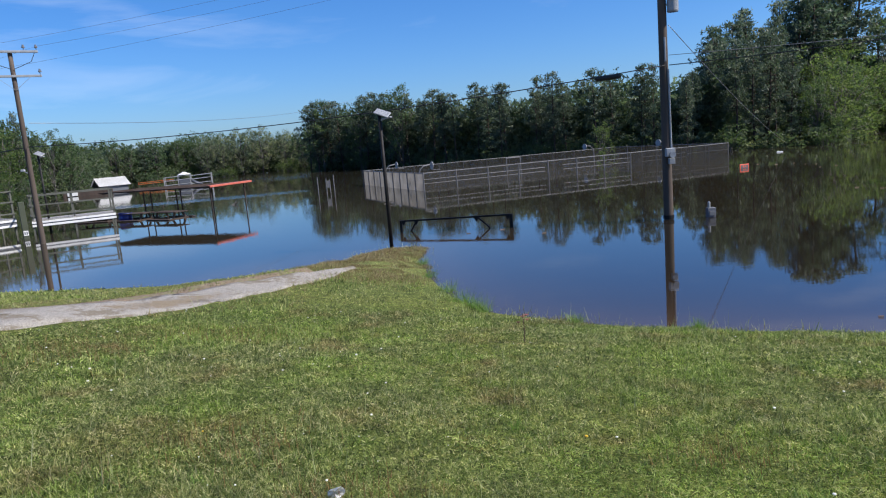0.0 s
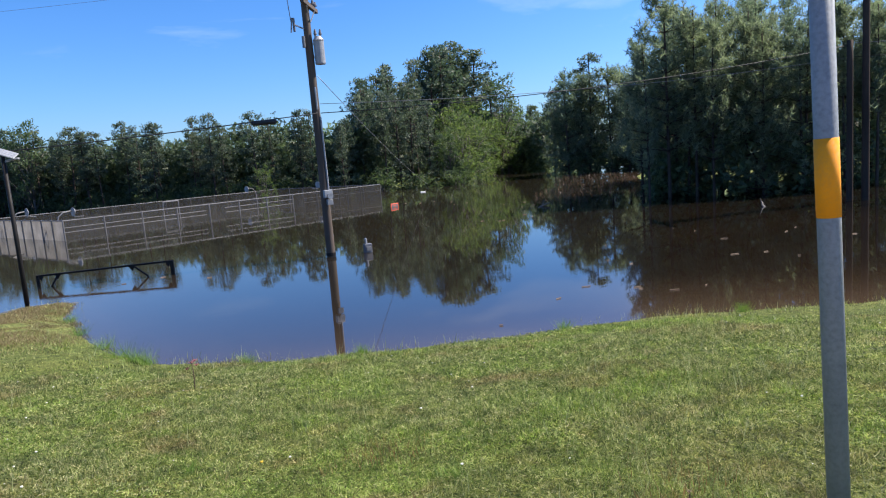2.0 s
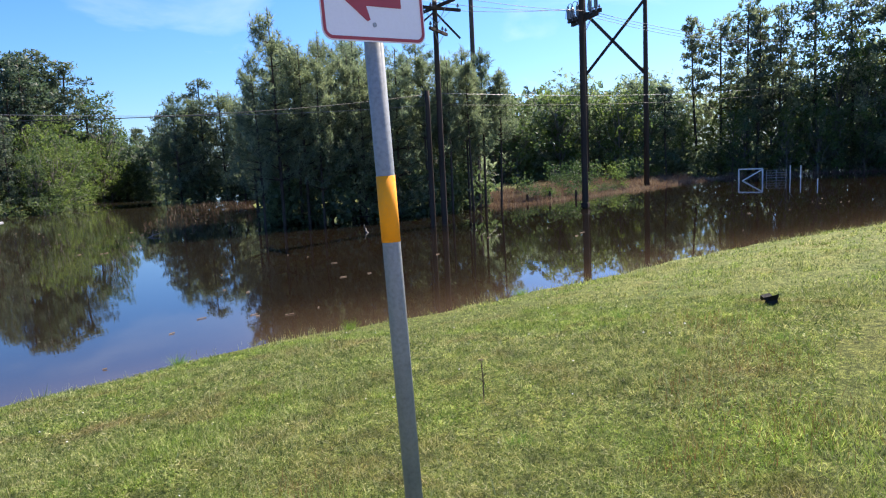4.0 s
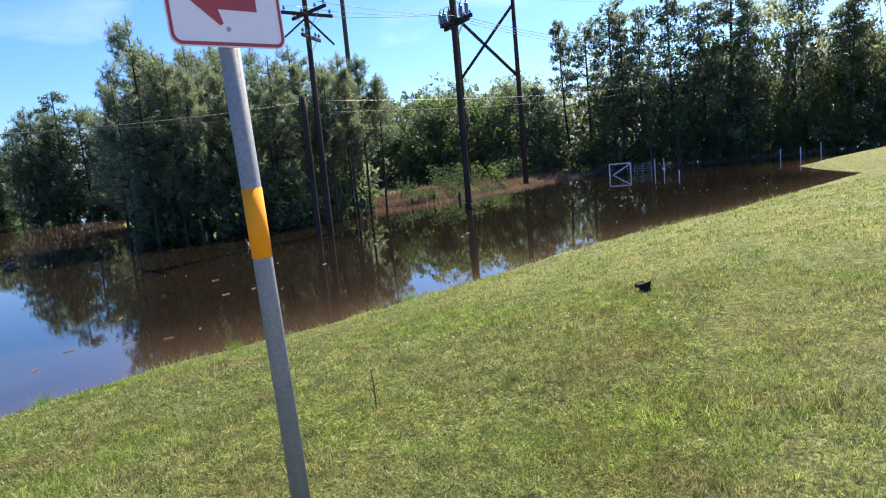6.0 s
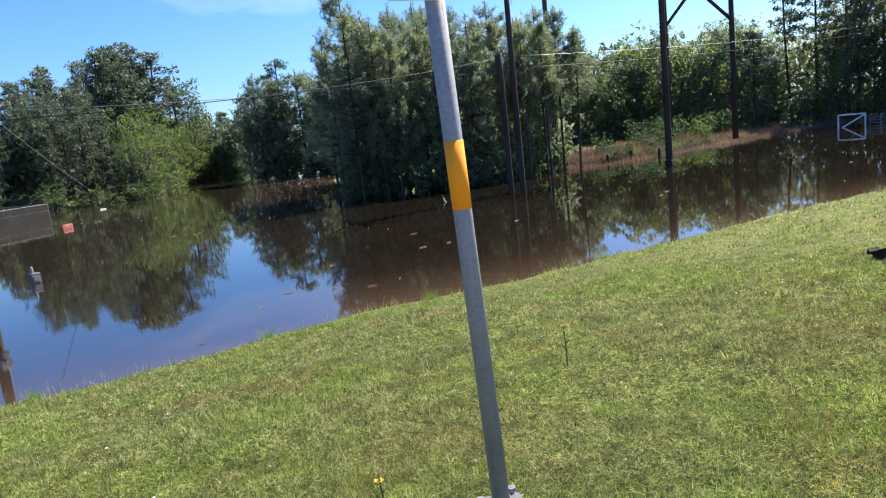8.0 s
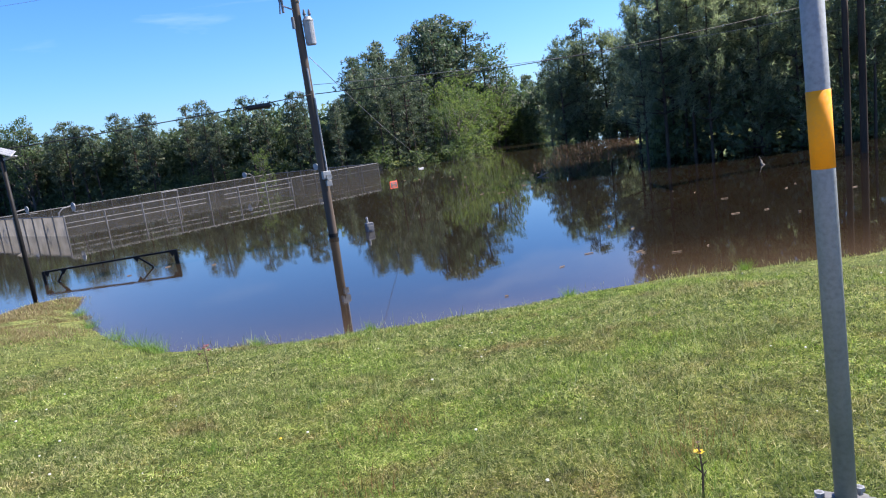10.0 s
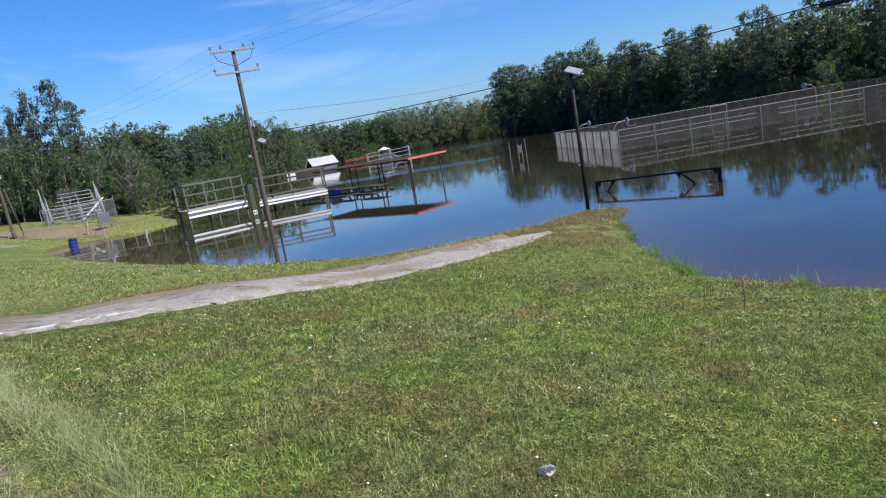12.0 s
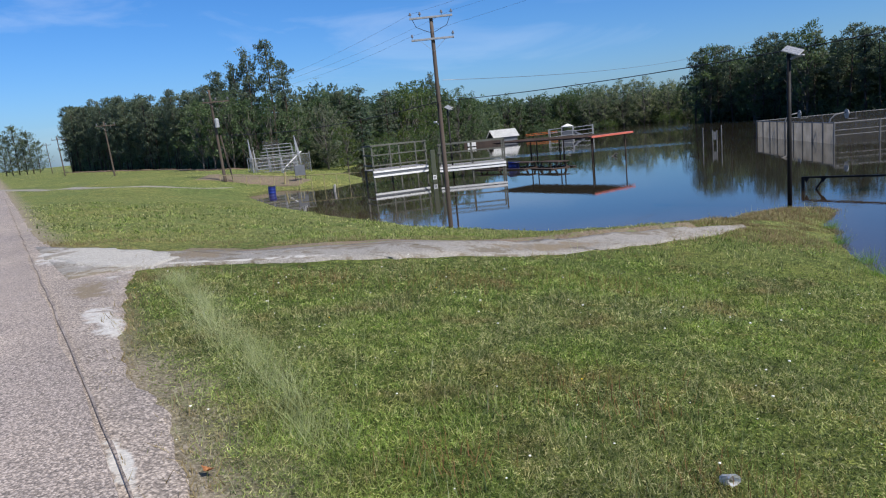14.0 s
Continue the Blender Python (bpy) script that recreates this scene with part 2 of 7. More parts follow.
def gravel(name, chip_a, chip_b, patch, amount, chip=85, blotches=()):
    """Stones set in tar; patches of bare pale stone where amount is low."""
    m, nt, b = shader(name, 0.9)
    tc = nt.nodes.new("ShaderNodeTexCoord")
    v = tc.outputs["Object"]
    chips = nt.nodes.new("ShaderNodeTexVoronoi")
    chips.inputs["Scale"].default_value = chip
    nt.links.new(v, chips.inputs["Vector"])
    cell = nt.nodes.new("ShaderNodeSeparateColor")
    nt.links.new(chips.outputs["Color"], cell.inputs[0])
    big, mid, fine = noise_node(nt, 0.5, 5, 0.6, v), noise_node(nt, 3.2, 7, 0.72, v, 0.4), noise_node(nt, 30, 4, 0.7, v)
    a = ramp_node(nt, cell.outputs[0], [(0.1, chip_b), (0.9, chip_a)])
    rim = ramp_node(nt, chips.outputs["Distance"], [(0.3, (1, 1, 1)), (0.75, (0.5, 0.5, 0.5))])
    f = ramp_node(nt, fine.outputs["Fac"], [(0.3, (0.72, 0.72, 0.72)), (0.7, (1.2, 1.2, 1.2))])
    g = ramp_node(nt, big.outputs["Fac"], [(0.35, (0.88, 0.88, 0.9)), (0.65, (1.12, 1.1, 1.06))])
    c = mix_node(nt, 1.0, a.outputs[0], rim.outputs[0], "MULTIPLY")
    k = ramp_node(nt, mid.outputs["Fac"], [(amount, (0, 0, 0)), (amount + 0.09, (1, 1, 1))])
    c = mix_node(nt, k.outputs[0], c.outputs[0], patch)
    c = mix_node(nt, 1.0, c.outputs[0], f.outputs[0], "MULTIPLY")
    c = mix_node(nt, 1.0, c.outputs[0], g.outputs[0], "MULTIPLY")
    for x, y, rx, ry, turn, colour in blotches:
        mp = nt.nodes.new("ShaderNodeMapping")
        mp.vector_type = "TEXTURE"
        mp.inputs["Location"].default_value, mp.inputs["Rotation"].default_value, mp.inputs["Scale"].default_value = (x, y, 1.1), (0, 0, turn), (rx, ry, 9.0)
        nt.links.new(v, mp.inputs[0])
        ln = nt.nodes.new("ShaderNodeVectorMath")
        ln.operation = "LENGTH"
        nt.links.new(mp.outputs[0], ln.inputs[0])
        ad = nt.nodes.new("ShaderNodeMath")
        ad.operation = "MULTIPLY_ADD"
        nt.links.new(mid.outputs["Fac"], ad.inputs[0])
        ad.inputs[1].default_value = 3.6
        nt.links.new(ln.outputs["Value"], ad.inputs[2])
        k = ramp_node(nt, ad.outputs[0], [(0.0, (1, 1, 1)), (1.0, (0, 0, 0))])
        k.color_ramp.elements[0].position, k.color_ramp.elements[1].position = 0.78, 0.92
        sc = nt.nodes.new("ShaderNodeMath")
        sc.operation = "MULTIPLY"
        nt.links.new(ad.outputs[0], sc.inputs[0])
        sc.inputs[1].default_value = 0.36
        nt.links.new(sc.outputs[0], k.inputs[0])
        c = mix_node(nt, k.outputs[0], c.outputs[0], mix_node(nt, 1.0, colour, f.outputs[0], "MULTIPLY").outputs[0])
    nt.links.new(c.outputs[0], b.inputs["Base Color"])
    bump_node(nt, b, mix_node(nt, 0.5, chips.outputs["Distance"], fine.outputs["Fac"]).outputs[0], 0.7, 0.012)
    return m


M = {
    "ground": ground_material(),
    "water": water_material(),
    "road": gravel("chip_seal", (0.53, 0.45, 0.40), (0.225, 0.19, 0.168), (0.35, 0.30, 0.268), 0.72),
    "shoulder": gravel("worn_shoulder", (0.51, 0.435, 0.375), (0.20, 0.168, 0.145), (0.42, 0.365, 0.32), 0.60, 70,
                       [(-9.0, 6.75, 2.6, 0.6, -0.35, (0.46, 0.44, 0.41)), (-5.0, 4.5, 1.0, 0.18, -0.46, (0.46, 0.44, 0.41)), (-2.15, 2.75, 0.7, 0.06, -0.45, (0.46, 0.44, 0.41)), (-6.6, 5.35, 0.9, 0.28, -0.42, (0.19, 0.15, 0.10))]),
    "concrete": gravel("old_concrete", (0.39, 0.365, 0.33), (0.28, 0.262, 0.235), (0.155, 0.13, 0.095), 0.51, 110, [(-9.5, 7.0, 2.0, 0.6, -0.2, (0.46, 0.44, 0.41)), (-7.3, 7.4, 0.8, 0.7, 0.5, (0.19, 0.15, 0.10)), (-5.2, 8.6, 1.4, 0.25, 0.6, (0.19, 0.15, 0.10)), (-3.0, 10.0, 1.2, 0.3, 0.9, (0.19, 0.15, 0.10)), (-6.0, 7.1, 1.2, 0.16, 0.5, (0.48, 0.46, 0.43))]),
    "crack": gravel("crumbled_tar", (0.38, 0.315, 0.275), (0.17, 0.145, 0.13), (0.30, 0.255, 0.225), 0.50, 70),
    "bark": worn("pine_bark", (0.038, 0.030, 0.026), (0.10, 0.078, 0.066), 0.95, 0, 3, 18, 0.6, (1, 1, 0.35)),
    "grey_bark": worn("grey_bark", (0.06, 0.055, 0.048), (0.19, 0.175, 0.155), 0.95, 0, 3, 18, 0.6, (1, 1, 0.35)),
    "pole": worn("creosote_pole", (0.028, 0.021, 0.018), (0.085, 0.062, 0.05), 0.85, 0, 2.5, 30, 0.4, (1, 1, 0.12)),
    "brown_pole": worn("weathered_pole", (0.05, 0.037, 0.029), (0.125, 0.094, 0.073), 0.85, 0, 2.5, 30, 0.4, (1, 1, 0.12)),
    "galv": worn("galvanised_steel", (0.25, 0.26, 0.27), (0.40, 0.41, 0.42), 0.5, 0.3, 5, 70, 0.05),
    "wire": worn("black_cable", (0.012, 0.012, 0.013), (0.03, 0.03, 0.03), 0.6, 0, 4, 40, 0),
    "alu_wire": worn("bare_wire", (0.16, 0.16, 0.17), (0.28, 0.28, 0.29), 0.45, 0.6, 4, 40, 0),
    "black_steel": worn("black_painted_steel", (0.010, 0.010, 0.011), (0.03, 0.028, 0.026), 0.5, 0.0, 5, 60, 0.1),
    "white": worn("white_paint", (0.66, 0.66, 0.65), (0.82, 0.82, 0.81), 0.5, 0, 3, 50, 0.06),
    "pine": leafy("pine_needles", [(0.15, (0.029, 0.046, 0.032)), (0.5, (0.068, 0.092, 0.061)), (0.85, (0.155, 0.180, 0.124))], 0.30),
    "pine_grey": leafy("grey_pine_needles", [(0.15, (0.045, 0.060, 0.048)), (0.5, (0.095, 0.115, 0.088)), (0.85, (0.19, 0.205, 0.155))], 0.55),
    "pine2": leafy("young_pine_needles", [(0.15, (0.050, 0.068, 0.052)), (0.5, (0.115, 0.140, 0.102)), (0.85, (0.22, 0.24, 0.185))], 0.58, clear=1.1),
    "leaf": leafy("broad_leaves", [(0.12, (0.027, 0.050, 0.021)), (0.5, (0.066, 0.102, 0.042)), (0.88, (0.14, 0.18, 0.082))], 0.38),
    "leaf_spring": leafy("fresh_spring_leaves", [(0.12, (0.036, 0.060, 0.017)), (0.5, (0.082, 0.116, 0.038)), (0.88, (0.165, 0.190, 0.070))], 0.6, clear=0.95),
    "leaf_deep": leafy("inner_leaves", [(0.12, (0.030, 0.048, 0.029)), (0.5, (0.070, 0.098, 0.056)), (0.88, (0.135, 0.165, 0.095))], 0.42, lace=6.5, gap=0.46),
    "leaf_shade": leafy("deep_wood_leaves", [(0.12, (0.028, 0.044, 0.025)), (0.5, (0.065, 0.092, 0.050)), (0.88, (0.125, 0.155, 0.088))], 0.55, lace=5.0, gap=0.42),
    # haze and glare over the far woods, put into the leaf colour
    "leaf_haze": leafy("haze_painted_leaves", [(0.15, (0.075, 0.092, 0.070)), (0.5, (0.135, 0.160, 0.122)), (0.85, (0.22, 0.245, 0.195))], 0.68, lace=7, gap=0.46, clear=1.0),
    # greyish new leaf; across the flood its paleness also stands for haze
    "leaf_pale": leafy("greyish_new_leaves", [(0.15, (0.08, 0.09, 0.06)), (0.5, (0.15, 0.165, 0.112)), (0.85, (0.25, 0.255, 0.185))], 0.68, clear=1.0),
    "straw_floor": gravel("pine_straw", (0.27, 0.17, 0.11), (0.13, 0.085, 0.055), (0.13, 0.14, 0.06), 0.55, 9),
    "reed": leafy("dry_reeds", [(0.15, (0.10, 0.050, 0.040)), (0.5, (0.235, 0.128, 0.100)), (0.85, (0.37, 0.25, 0.195))], 0.4, clear=0.6),
    # the reed colours at little more than half strength
    "reed_dark": leafy("dark_reeds", [(0.15, (0.055, 0.032, 0.026)), (0.5, (0.12, 0.075, 0.058)), (0.85, (0.21, 0.15, 0.12))], 0.35, clear=0.6),
}

for plain in ("black_steel", "bark", "pole"):
    M[plain].node_tree.nodes["Principled BSDF"].inputs["Specular IOR Level"].default_value = 0.12


# ---- mesh helpers ----
def tri_mesh(name, verts, faces, material, smooth=False):
    """A mesh from numpy arrays of corners (n, 3) and faces (m, 3 or 4)."""
    me = bpy.data.meshes.new(name)
    verts, faces = np.asarray(verts, np.float32), np.asarray(faces, np.int32)
    k = faces.shape[1]
    me.vertices.add(len(verts))
    me.vertices.foreach_set("co", verts.ravel())
    me.loops.add(faces.size)
    me.loops.foreach_set("vertex_index", faces.ravel())
    me.polygons.add(len(faces))
    me.polygons.foreach_set("loop_start", np.arange(0, faces.size, k, dtype=np.int32))
    me.polygons.foreach_set("loop_total", np.full(len(faces), k, dtype=np.int32))
    if smooth:
        me.polygons.foreach_set("use_smooth", np.ones(len(faces), dtype=bool))
    me.materials.append(material)
    me.update(calc_edges=True)
    me.validate()
    return me


def part(name, bm, material, parent=None, label="", smooth=False):
    me = bpy.data.meshes.new(name)
    bmesh.ops.recalc_face_normals(bm, faces=bm.faces[:])
    bm.to_mesh(me)
    bm.free()
    me.materials.append(material)
    if smooth:
        me.polygons.foreach_set("use_smooth", [True] * len(me.polygons))
    ob = new(name, me)
    if parent is not None:
        ob.parent = parent
    if label:
        ob["label"] = label
    return ob


def thing(name, m, label, category, group="", kind=""):
    ob = new(name)
    ob.empty_display_size = 0.2
    ob.matrix_basis = m if isinstance(m, Matrix) else Matrix.Translation(m)
    return tagged(ob, label, category, group, kind)


def box(bm, size, m=None, bevel=0.0):
    """A box with its centre at m's origin."""
    m = Matrix.Identity(4) if m is None else (m if isinstance(m, Matrix) else Matrix.Translation(m))
    made = bmesh.ops.create_cube(bm, size=1.0, matrix=m @ Matrix.Diagonal((*size, 1)))
    if bevel:
        edges = list({e for v in made["verts"] for e in v.link_edges})
        bmesh.ops.bevel(bm, geom=edges, offset=bevel, segments=1, affect="EDGES")
    return bm


def tube(bm, points, radii, sides=8, caps=True):
    """A round bar along points; radii: one, or one for each point."""
    pts = [Vector(p) for p in points]
    rs = radii if isinstance(radii, (list, tuple)) else [radii] * len(pts)
    rings, side = [], None
    for i, p in enumerate(pts):
        d = (pts[min(i + 1, len(pts) - 1)] - pts[max(i - 1, 0)]).normalized()
        if side is None:
            side = d.orthogonal().normalized()
        side = (side - d * side.dot(d)).normalized()
        other = d.cross(side)
        rings.append([bm.verts.new(p + rs[i] * (math.cos(a) * side + math.sin(a) * other)) for a in [2 * math.pi * k / sides for k in range(sides)]])
    for r0, r1 in zip(rings, rings[1:]):
        for k in range(sides):
            bm.faces.new((r0[k], r0[(k + 1) % sides], r1[(k + 1) % sides], r1[k]))
    if caps:
        bm.faces.new(rings[0][::-1])
        bm.faces.new(rings[-1])
    return bm


def bar(bm, a, b, w, h=None, bevel=0.0):
    """A square bar from a to b, w wide and h high."""
    a, b = Vector(a), Vector(b)
    h = w if h is None else h
    return box(bm, (w, h, (b - a).length), Matrix.Translation((a + b) / 2) @ (b - a).to_track_quat("Z", "Y").to_matrix().to_4x4(), bevel)


# ---- the lie of the land ----
ROAD_O, ROAD_U, ROAD_N = Vector((0.8, 1.29)), Vector((0.9, -0.436)).normalized(), Vector((0.436, 0.9)).normalized()


def at_road(u, s):
    p = ROAD_O + float(u) * ROAD_U + float(s) * ROAD_N
    return p.x, p.y


NEAR_SHORE = [(-27.5, 27.6), (-25.7, 25.4), (-19, 20.8), (-13.3, 17.7), (-9, 15.7), (-5, 14.85), (-3, 15.2), (-1.5, 16.1), (-0.75, 17.5), (0.3, 17.5), (0.2, 15.3), (0.8, 12.0),
              (1.4, 10.5), (2.6, 9.5), (3.6, 9.0), (5.6, 8.25), (7.9, 7.6), (10.2, 6.3), (14, 4.6), (17.1, 3.5), (20.1, 2.1), (25, -0.7), (30, -3), (35.7, -5.7)]
FAR_SHORE = [(39.6, -7.4), (44, -6.2), (49.2, -5.8), (60, -10), (90, -24), (100, -18), (79, -13), (74, 0), (69, 9), (60, 12.4), (51, 12.2), (44, 13.4), (37.5, 15.4), (35.5, 18), (33, 21), (31, 25),
             (30, 29), (36, 37), (46, 46), (54, 58), (62, 76), (52, 84), (44, 76), (38, 66)]
BACK_SHORE = [(29, 58), (23, 57), (17, 63), (10, 70), (2, 79), (-5, 92), (-9, 98), (-10, 108), (-20, 112), (-34, 109), (-44, 101), (-50, 88), (-46, 76), (-42, 62), (-37, 50), (-31, 40),
              (-24.5, 33.6), (-21.8, 30.2), (-23.2, 28.9), (-25, 28.2), (-26.6, 28.3)]
SHORE = np.array(NEAR_SHORE + FAR_SHORE + BACK_SHORE, float)


def land(x, y):
    """Height of the ground: a bank that falls from the road to the flood, then the drowned field."""
    p = np.stack([np.asarray(x, float).ravel(), np.asarray(y, float).ravel()], -1)
    best, inside = np.full(len(p), 1e9), np.zeros(len(p), bool)
    for a, b in zip(SHORE, np.roll(SHORE, -1, 0)):
        ab = b - a
        t = np.clip(((p - a) @ ab) / (ab @ ab), 0, 1)
        best = np.minimum(best, np.hypot(*(p - a - t[:, None] * ab).T))
        cross = (a[1] > p[:, 1]) != (b[1] > p[:, 1])
        inside ^= cross & (p[:, 0] < (b[0] - a[0]) * (p[:, 1] - a[1]) / (b[1] - a[1] + 1e-12) + a[0])
    s = (p - np.array(ROAD_O)) @ np.array(ROAD_N)
    k = np.clip((24 - s) / 12, 0, 1)
    top = 0.30 + 0.78 * k * k * (3 - 2 * k)
    z = np.where(inside, -0.14 * np.minimum(best, 14), top * (1 - (1 - np.clip(best / 9.0, 0, 1)) ** 1.5))
    rough = 0.05 * np.sin(p[:, 0] * 0.9 + 1.3 * np.sin(p[:, 1] * 0.7)) * np.sin(p[:, 1] * 0.8 + 0.4)
    z += (rough * np.clip(best / 2.0, 0, 1) + 0.012 * np.sin(3.1 * p[:, 0]) * np.sin(2.7 * p[:, 1])) * np.clip((s - 0.5) / 2.5, 0, 1)
    return z.reshape(np.shape(x))


def ground_z(x, y):
    return float(land(np.array([x]), np.array([y]))[0])


def graded(lo, hi, fine_lo, fine_hi, step, grow=1.22):
    mid = list(np.arange(fine_lo, fine_hi + 1e-6, step))
    out, d, v = [], step, fine_hi
    while v < hi:
        d *= grow
        v += d
        out.append(min(v, hi))
    left, d, v = [], step, fine_lo
    while v > lo:
        d *= grow
        v -= d
        left.append(max(v, lo))
    return np.array(left[::-1] + mid + out)


gx, gy = graded(-2500, 2500, -50, 98, 0.8), graded(-2500, 2500, -32, 114, 0.8)
X, Y = np.meshgrid(gx, gy)
Z = land(X, Y)
nx, ny = len(gx), len(gy)
idx = np.arange(nx * ny).reshape(ny, nx)
quads = np.stack([idx[:-1, :-1], idx[:-1, 1:], idx[1:, 1:], idx[1:, :-1]], -1).reshape(-1, 4)
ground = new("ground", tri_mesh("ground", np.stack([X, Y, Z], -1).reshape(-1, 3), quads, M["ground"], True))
# how much under-blade shade is painted: full within 8 m, none past 13 m
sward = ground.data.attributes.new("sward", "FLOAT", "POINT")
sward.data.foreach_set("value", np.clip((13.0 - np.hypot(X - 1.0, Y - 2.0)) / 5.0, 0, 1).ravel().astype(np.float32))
tagged(ground, "mown green grass bank with dry patches above flood water", "ground", kind="structure")

wx, wy = graded(-52, 102, -10, 36, 0.6, 1.12), graded(-34, 114, -4, 24, 0.6, 1.12)
X, Y = np.meshgrid(wx, wy)
nx, ny = len(wx), len(wy)
idx = np.arange(nx * ny).reshape(ny, nx)
quads = np.stack([idx[:-1, :-1], idx[:-1, 1:], idx[1:, 1:], idx[1:, :-1]], -1).reshape(-1, 4)
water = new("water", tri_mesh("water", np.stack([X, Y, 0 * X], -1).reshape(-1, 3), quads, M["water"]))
shallow = water.data.attributes.new("shallow", "FLOAT", "POINT")
shallow.data.foreach_set("value", np.clip(np.exp(np.minimum(land(X, Y), 0) / 0.18), 0, 1).ravel().astype(np.float32))
tagged(water, "still brown flood water covering a sports field", "water", kind="structure")


def strip(name, left, right, lift, material, steps=1):
    """A thin paved strip that follows the ground between two edges of equally many points."""
    bm = bmesh.new()
    rows = []
    for i, ((ax, ay), (bx, by)) in enumerate(zip(left, right)):
        row = []
        inside = 0 < i < len(left) - 1
        for k in range(9):
            e = min(0.06, 0.02 / (math.hypot(bx - ax, by - ay) + 1e-6))
            f = (0, e, 0.15, 0.32, 0.5, 0.68, 0.85, 1 - e, 1)[k]
            x, y = ax + (bx - ax) * f, ay + (by - ay) * f
            row.append(bm.verts.new((x, y, ground_z(x, y) + (lift if inside and 0 < k < 8 else -0.02))))
        rows.append(row)
    for r0, r1 in zip(rows, rows[1:]):
        for k in range(8):
            bm.faces.new((r0[k], r1[k], r1[k + 1], r0[k + 1]))
    me = part(name, bm, material, smooth=True)
    return me


us = [-900, -400, -200, -120, -80] + list(np.arange(-60, 61, 1.0)) + [80, 120, 200, 500]
road = strip("road", [at_road(u, -6.6) for u in us], [at_road(u, 0.03 * math.sin(u * 2.3) - 0.10 * max(0, u - 0.6) ** 1.35 * (u < 30)) for u in us], 0.03, M["road"])
tagged(road, "pinkish grey chip-seal country road", "road", kind="structure")
us = list(np.arange(-60, -14, 0.2)) + list(np.arange(-14, 1.2, 0.06))
SH_U = np.array(us + [1.6, 60.0])
SH_S = np.array([float(np.interp(u, (-60, -17, -14.2, -12.8, -10.8, -8.5, -6.5, -4.84, -4.0, -3.4, -2.85, 1.0), (0.2, 0.25, 0.35, 0.5, 1.4, 0.85, 0.48, 0.26, 0.36, 0.30, 0.19, 0.12)))
                 + 0.08 * noise.noise((u * 1.3, 0, 0)) + 0.05 * noise.noise((u * 3.1, 5, 0)) + 0.03 * noise.noise((u * 8.3, 2, 0)) for u in us] + [-0.3, -3.0])
shoulder = strip("road_shoulder", [at_road(u, -0.35) for u in us], [at_road(u, s) for u, s in zip(us, SH_S)], 0.014, M["shoulder"])
tagged(shoulder, "broken grey asphalt shoulder with pale gravel", "road shoulder", kind="structure")

us = list(np.arange(-40, 0.6, 0.12))
crack = strip("road_edge_crack", [at_road(u, 0.012 + 0.03 * noise.noise((u * 1.1, 1, 0))) for u in us], [at_road(u, 0.013 + max(0.001, 0.010 + 0.018 * noise.noise((u * 2.6, 8, 0)) + 0.02 * math.exp(-((u + 9.0) / 3.2) ** 2)) + 0.03 * noise.noise((u * 1.1, 1, 0))) for u in us], 0.037, M["crack"])
tagged(crack, "dark crumbling crack along the edge of the road", "crack", kind="structure")


def resample(pts, n):
    pts = [Vector((*p, 0)) for p in pts]
    lens = [0]
    for a, b in zip(pts, pts[1:]):
        lens.append(lens[-1] + (b - a).length)
    out = []
    for k in range(n):
        d = lens[-1] * k / (n - 1)
        i = max(j for j in range(len(pts) - 1) if lens[j] <= d + 1e-9)
        f = (d - lens[i]) / (lens[i + 1] - lens[i])
        p = pts[i].lerp(pts[i + 1], min(f, 1))
        out.append((p.x, p.y))
    return out


dl = resample([(-11.9, 7.6), (-8.3, 7.55), (-6.45, 8.2), (-5.0, 9.05), (-3.6, 9.9), (-2.5, 11.55), (-1.5, 13.0), (-0.9, 13.85)], 150)
dr = resample([(-7.6, 5.7), (-6.8, 6.45), (-5.4, 7.15), (-4.25, 7.95), (-3.2, 9.05), (-2.2, 10.6), (-1.3, 12.4), (-0.85, 13.7)], 150)
wob = lambda p, k: (p[0] + 0.10 * noise.noise((p[0] * 1.7, p[1] * 1.7, k)), p[1] + 0.14 * noise.noise((p[0] * 1.9, p[1] * 1.9, k + 3)) + 0.07 * noise.noise((p[0] * 7, p[1] * 7, k)))
drive = strip("driveway", [wob(p, 1) for p in dl], [wob(p, 7) for p in dr], 0.025, M["concrete"])
tagged(drive, "cracked pale concrete driveway running down to the flood", "driveway", kind="structure")


M["slab"] = gravel("pale_concrete_slab", (0.56, 0.535, 0.49), (0.42, 0.40, 0.365), (0.26, 0.235, 0.20), 0.60, 120, [(-8.2, 6.15, 0.9, 0.14, -0.3, (0.17, 0.145, 0.11)), (-9.9, 7.0, 0.25, 0.5, 0.2, (0.24, 0.21, 0.17))])
M["dirt"] = gravel("trodden_dirt", (0.30, 0.225, 0.15), (0.17, 0.125, 0.08), (0.15, 0.16, 0.06), 0.53, 60)
sl = [wob(p, 11) for p in resample([(-10.55, 7.55), (-9.6, 7.62), (-8.4, 7.5), (-7.15, 7.05)], 40)]
sr = [wob(p, 13) for p in resample([(-10.1, 6.75), (-9.0, 6.45), (-7.9, 6.2), (-6.75, 6.35)], 40)]
slab = strip("driveway_apron", sl, sr, 0.042, M["slab"])
tagged(slab, "pale broken concrete slab where the drive meets the road", "concrete slab", kind="structure")
el = [wob(p, 17) for p in resample([(-8.5, 8.1), (-6.9, 8.6), (-5.35, 9.45), (-3.95, 10.3), (-2.8, 11.95), (-1.75, 13.4)], 90)]
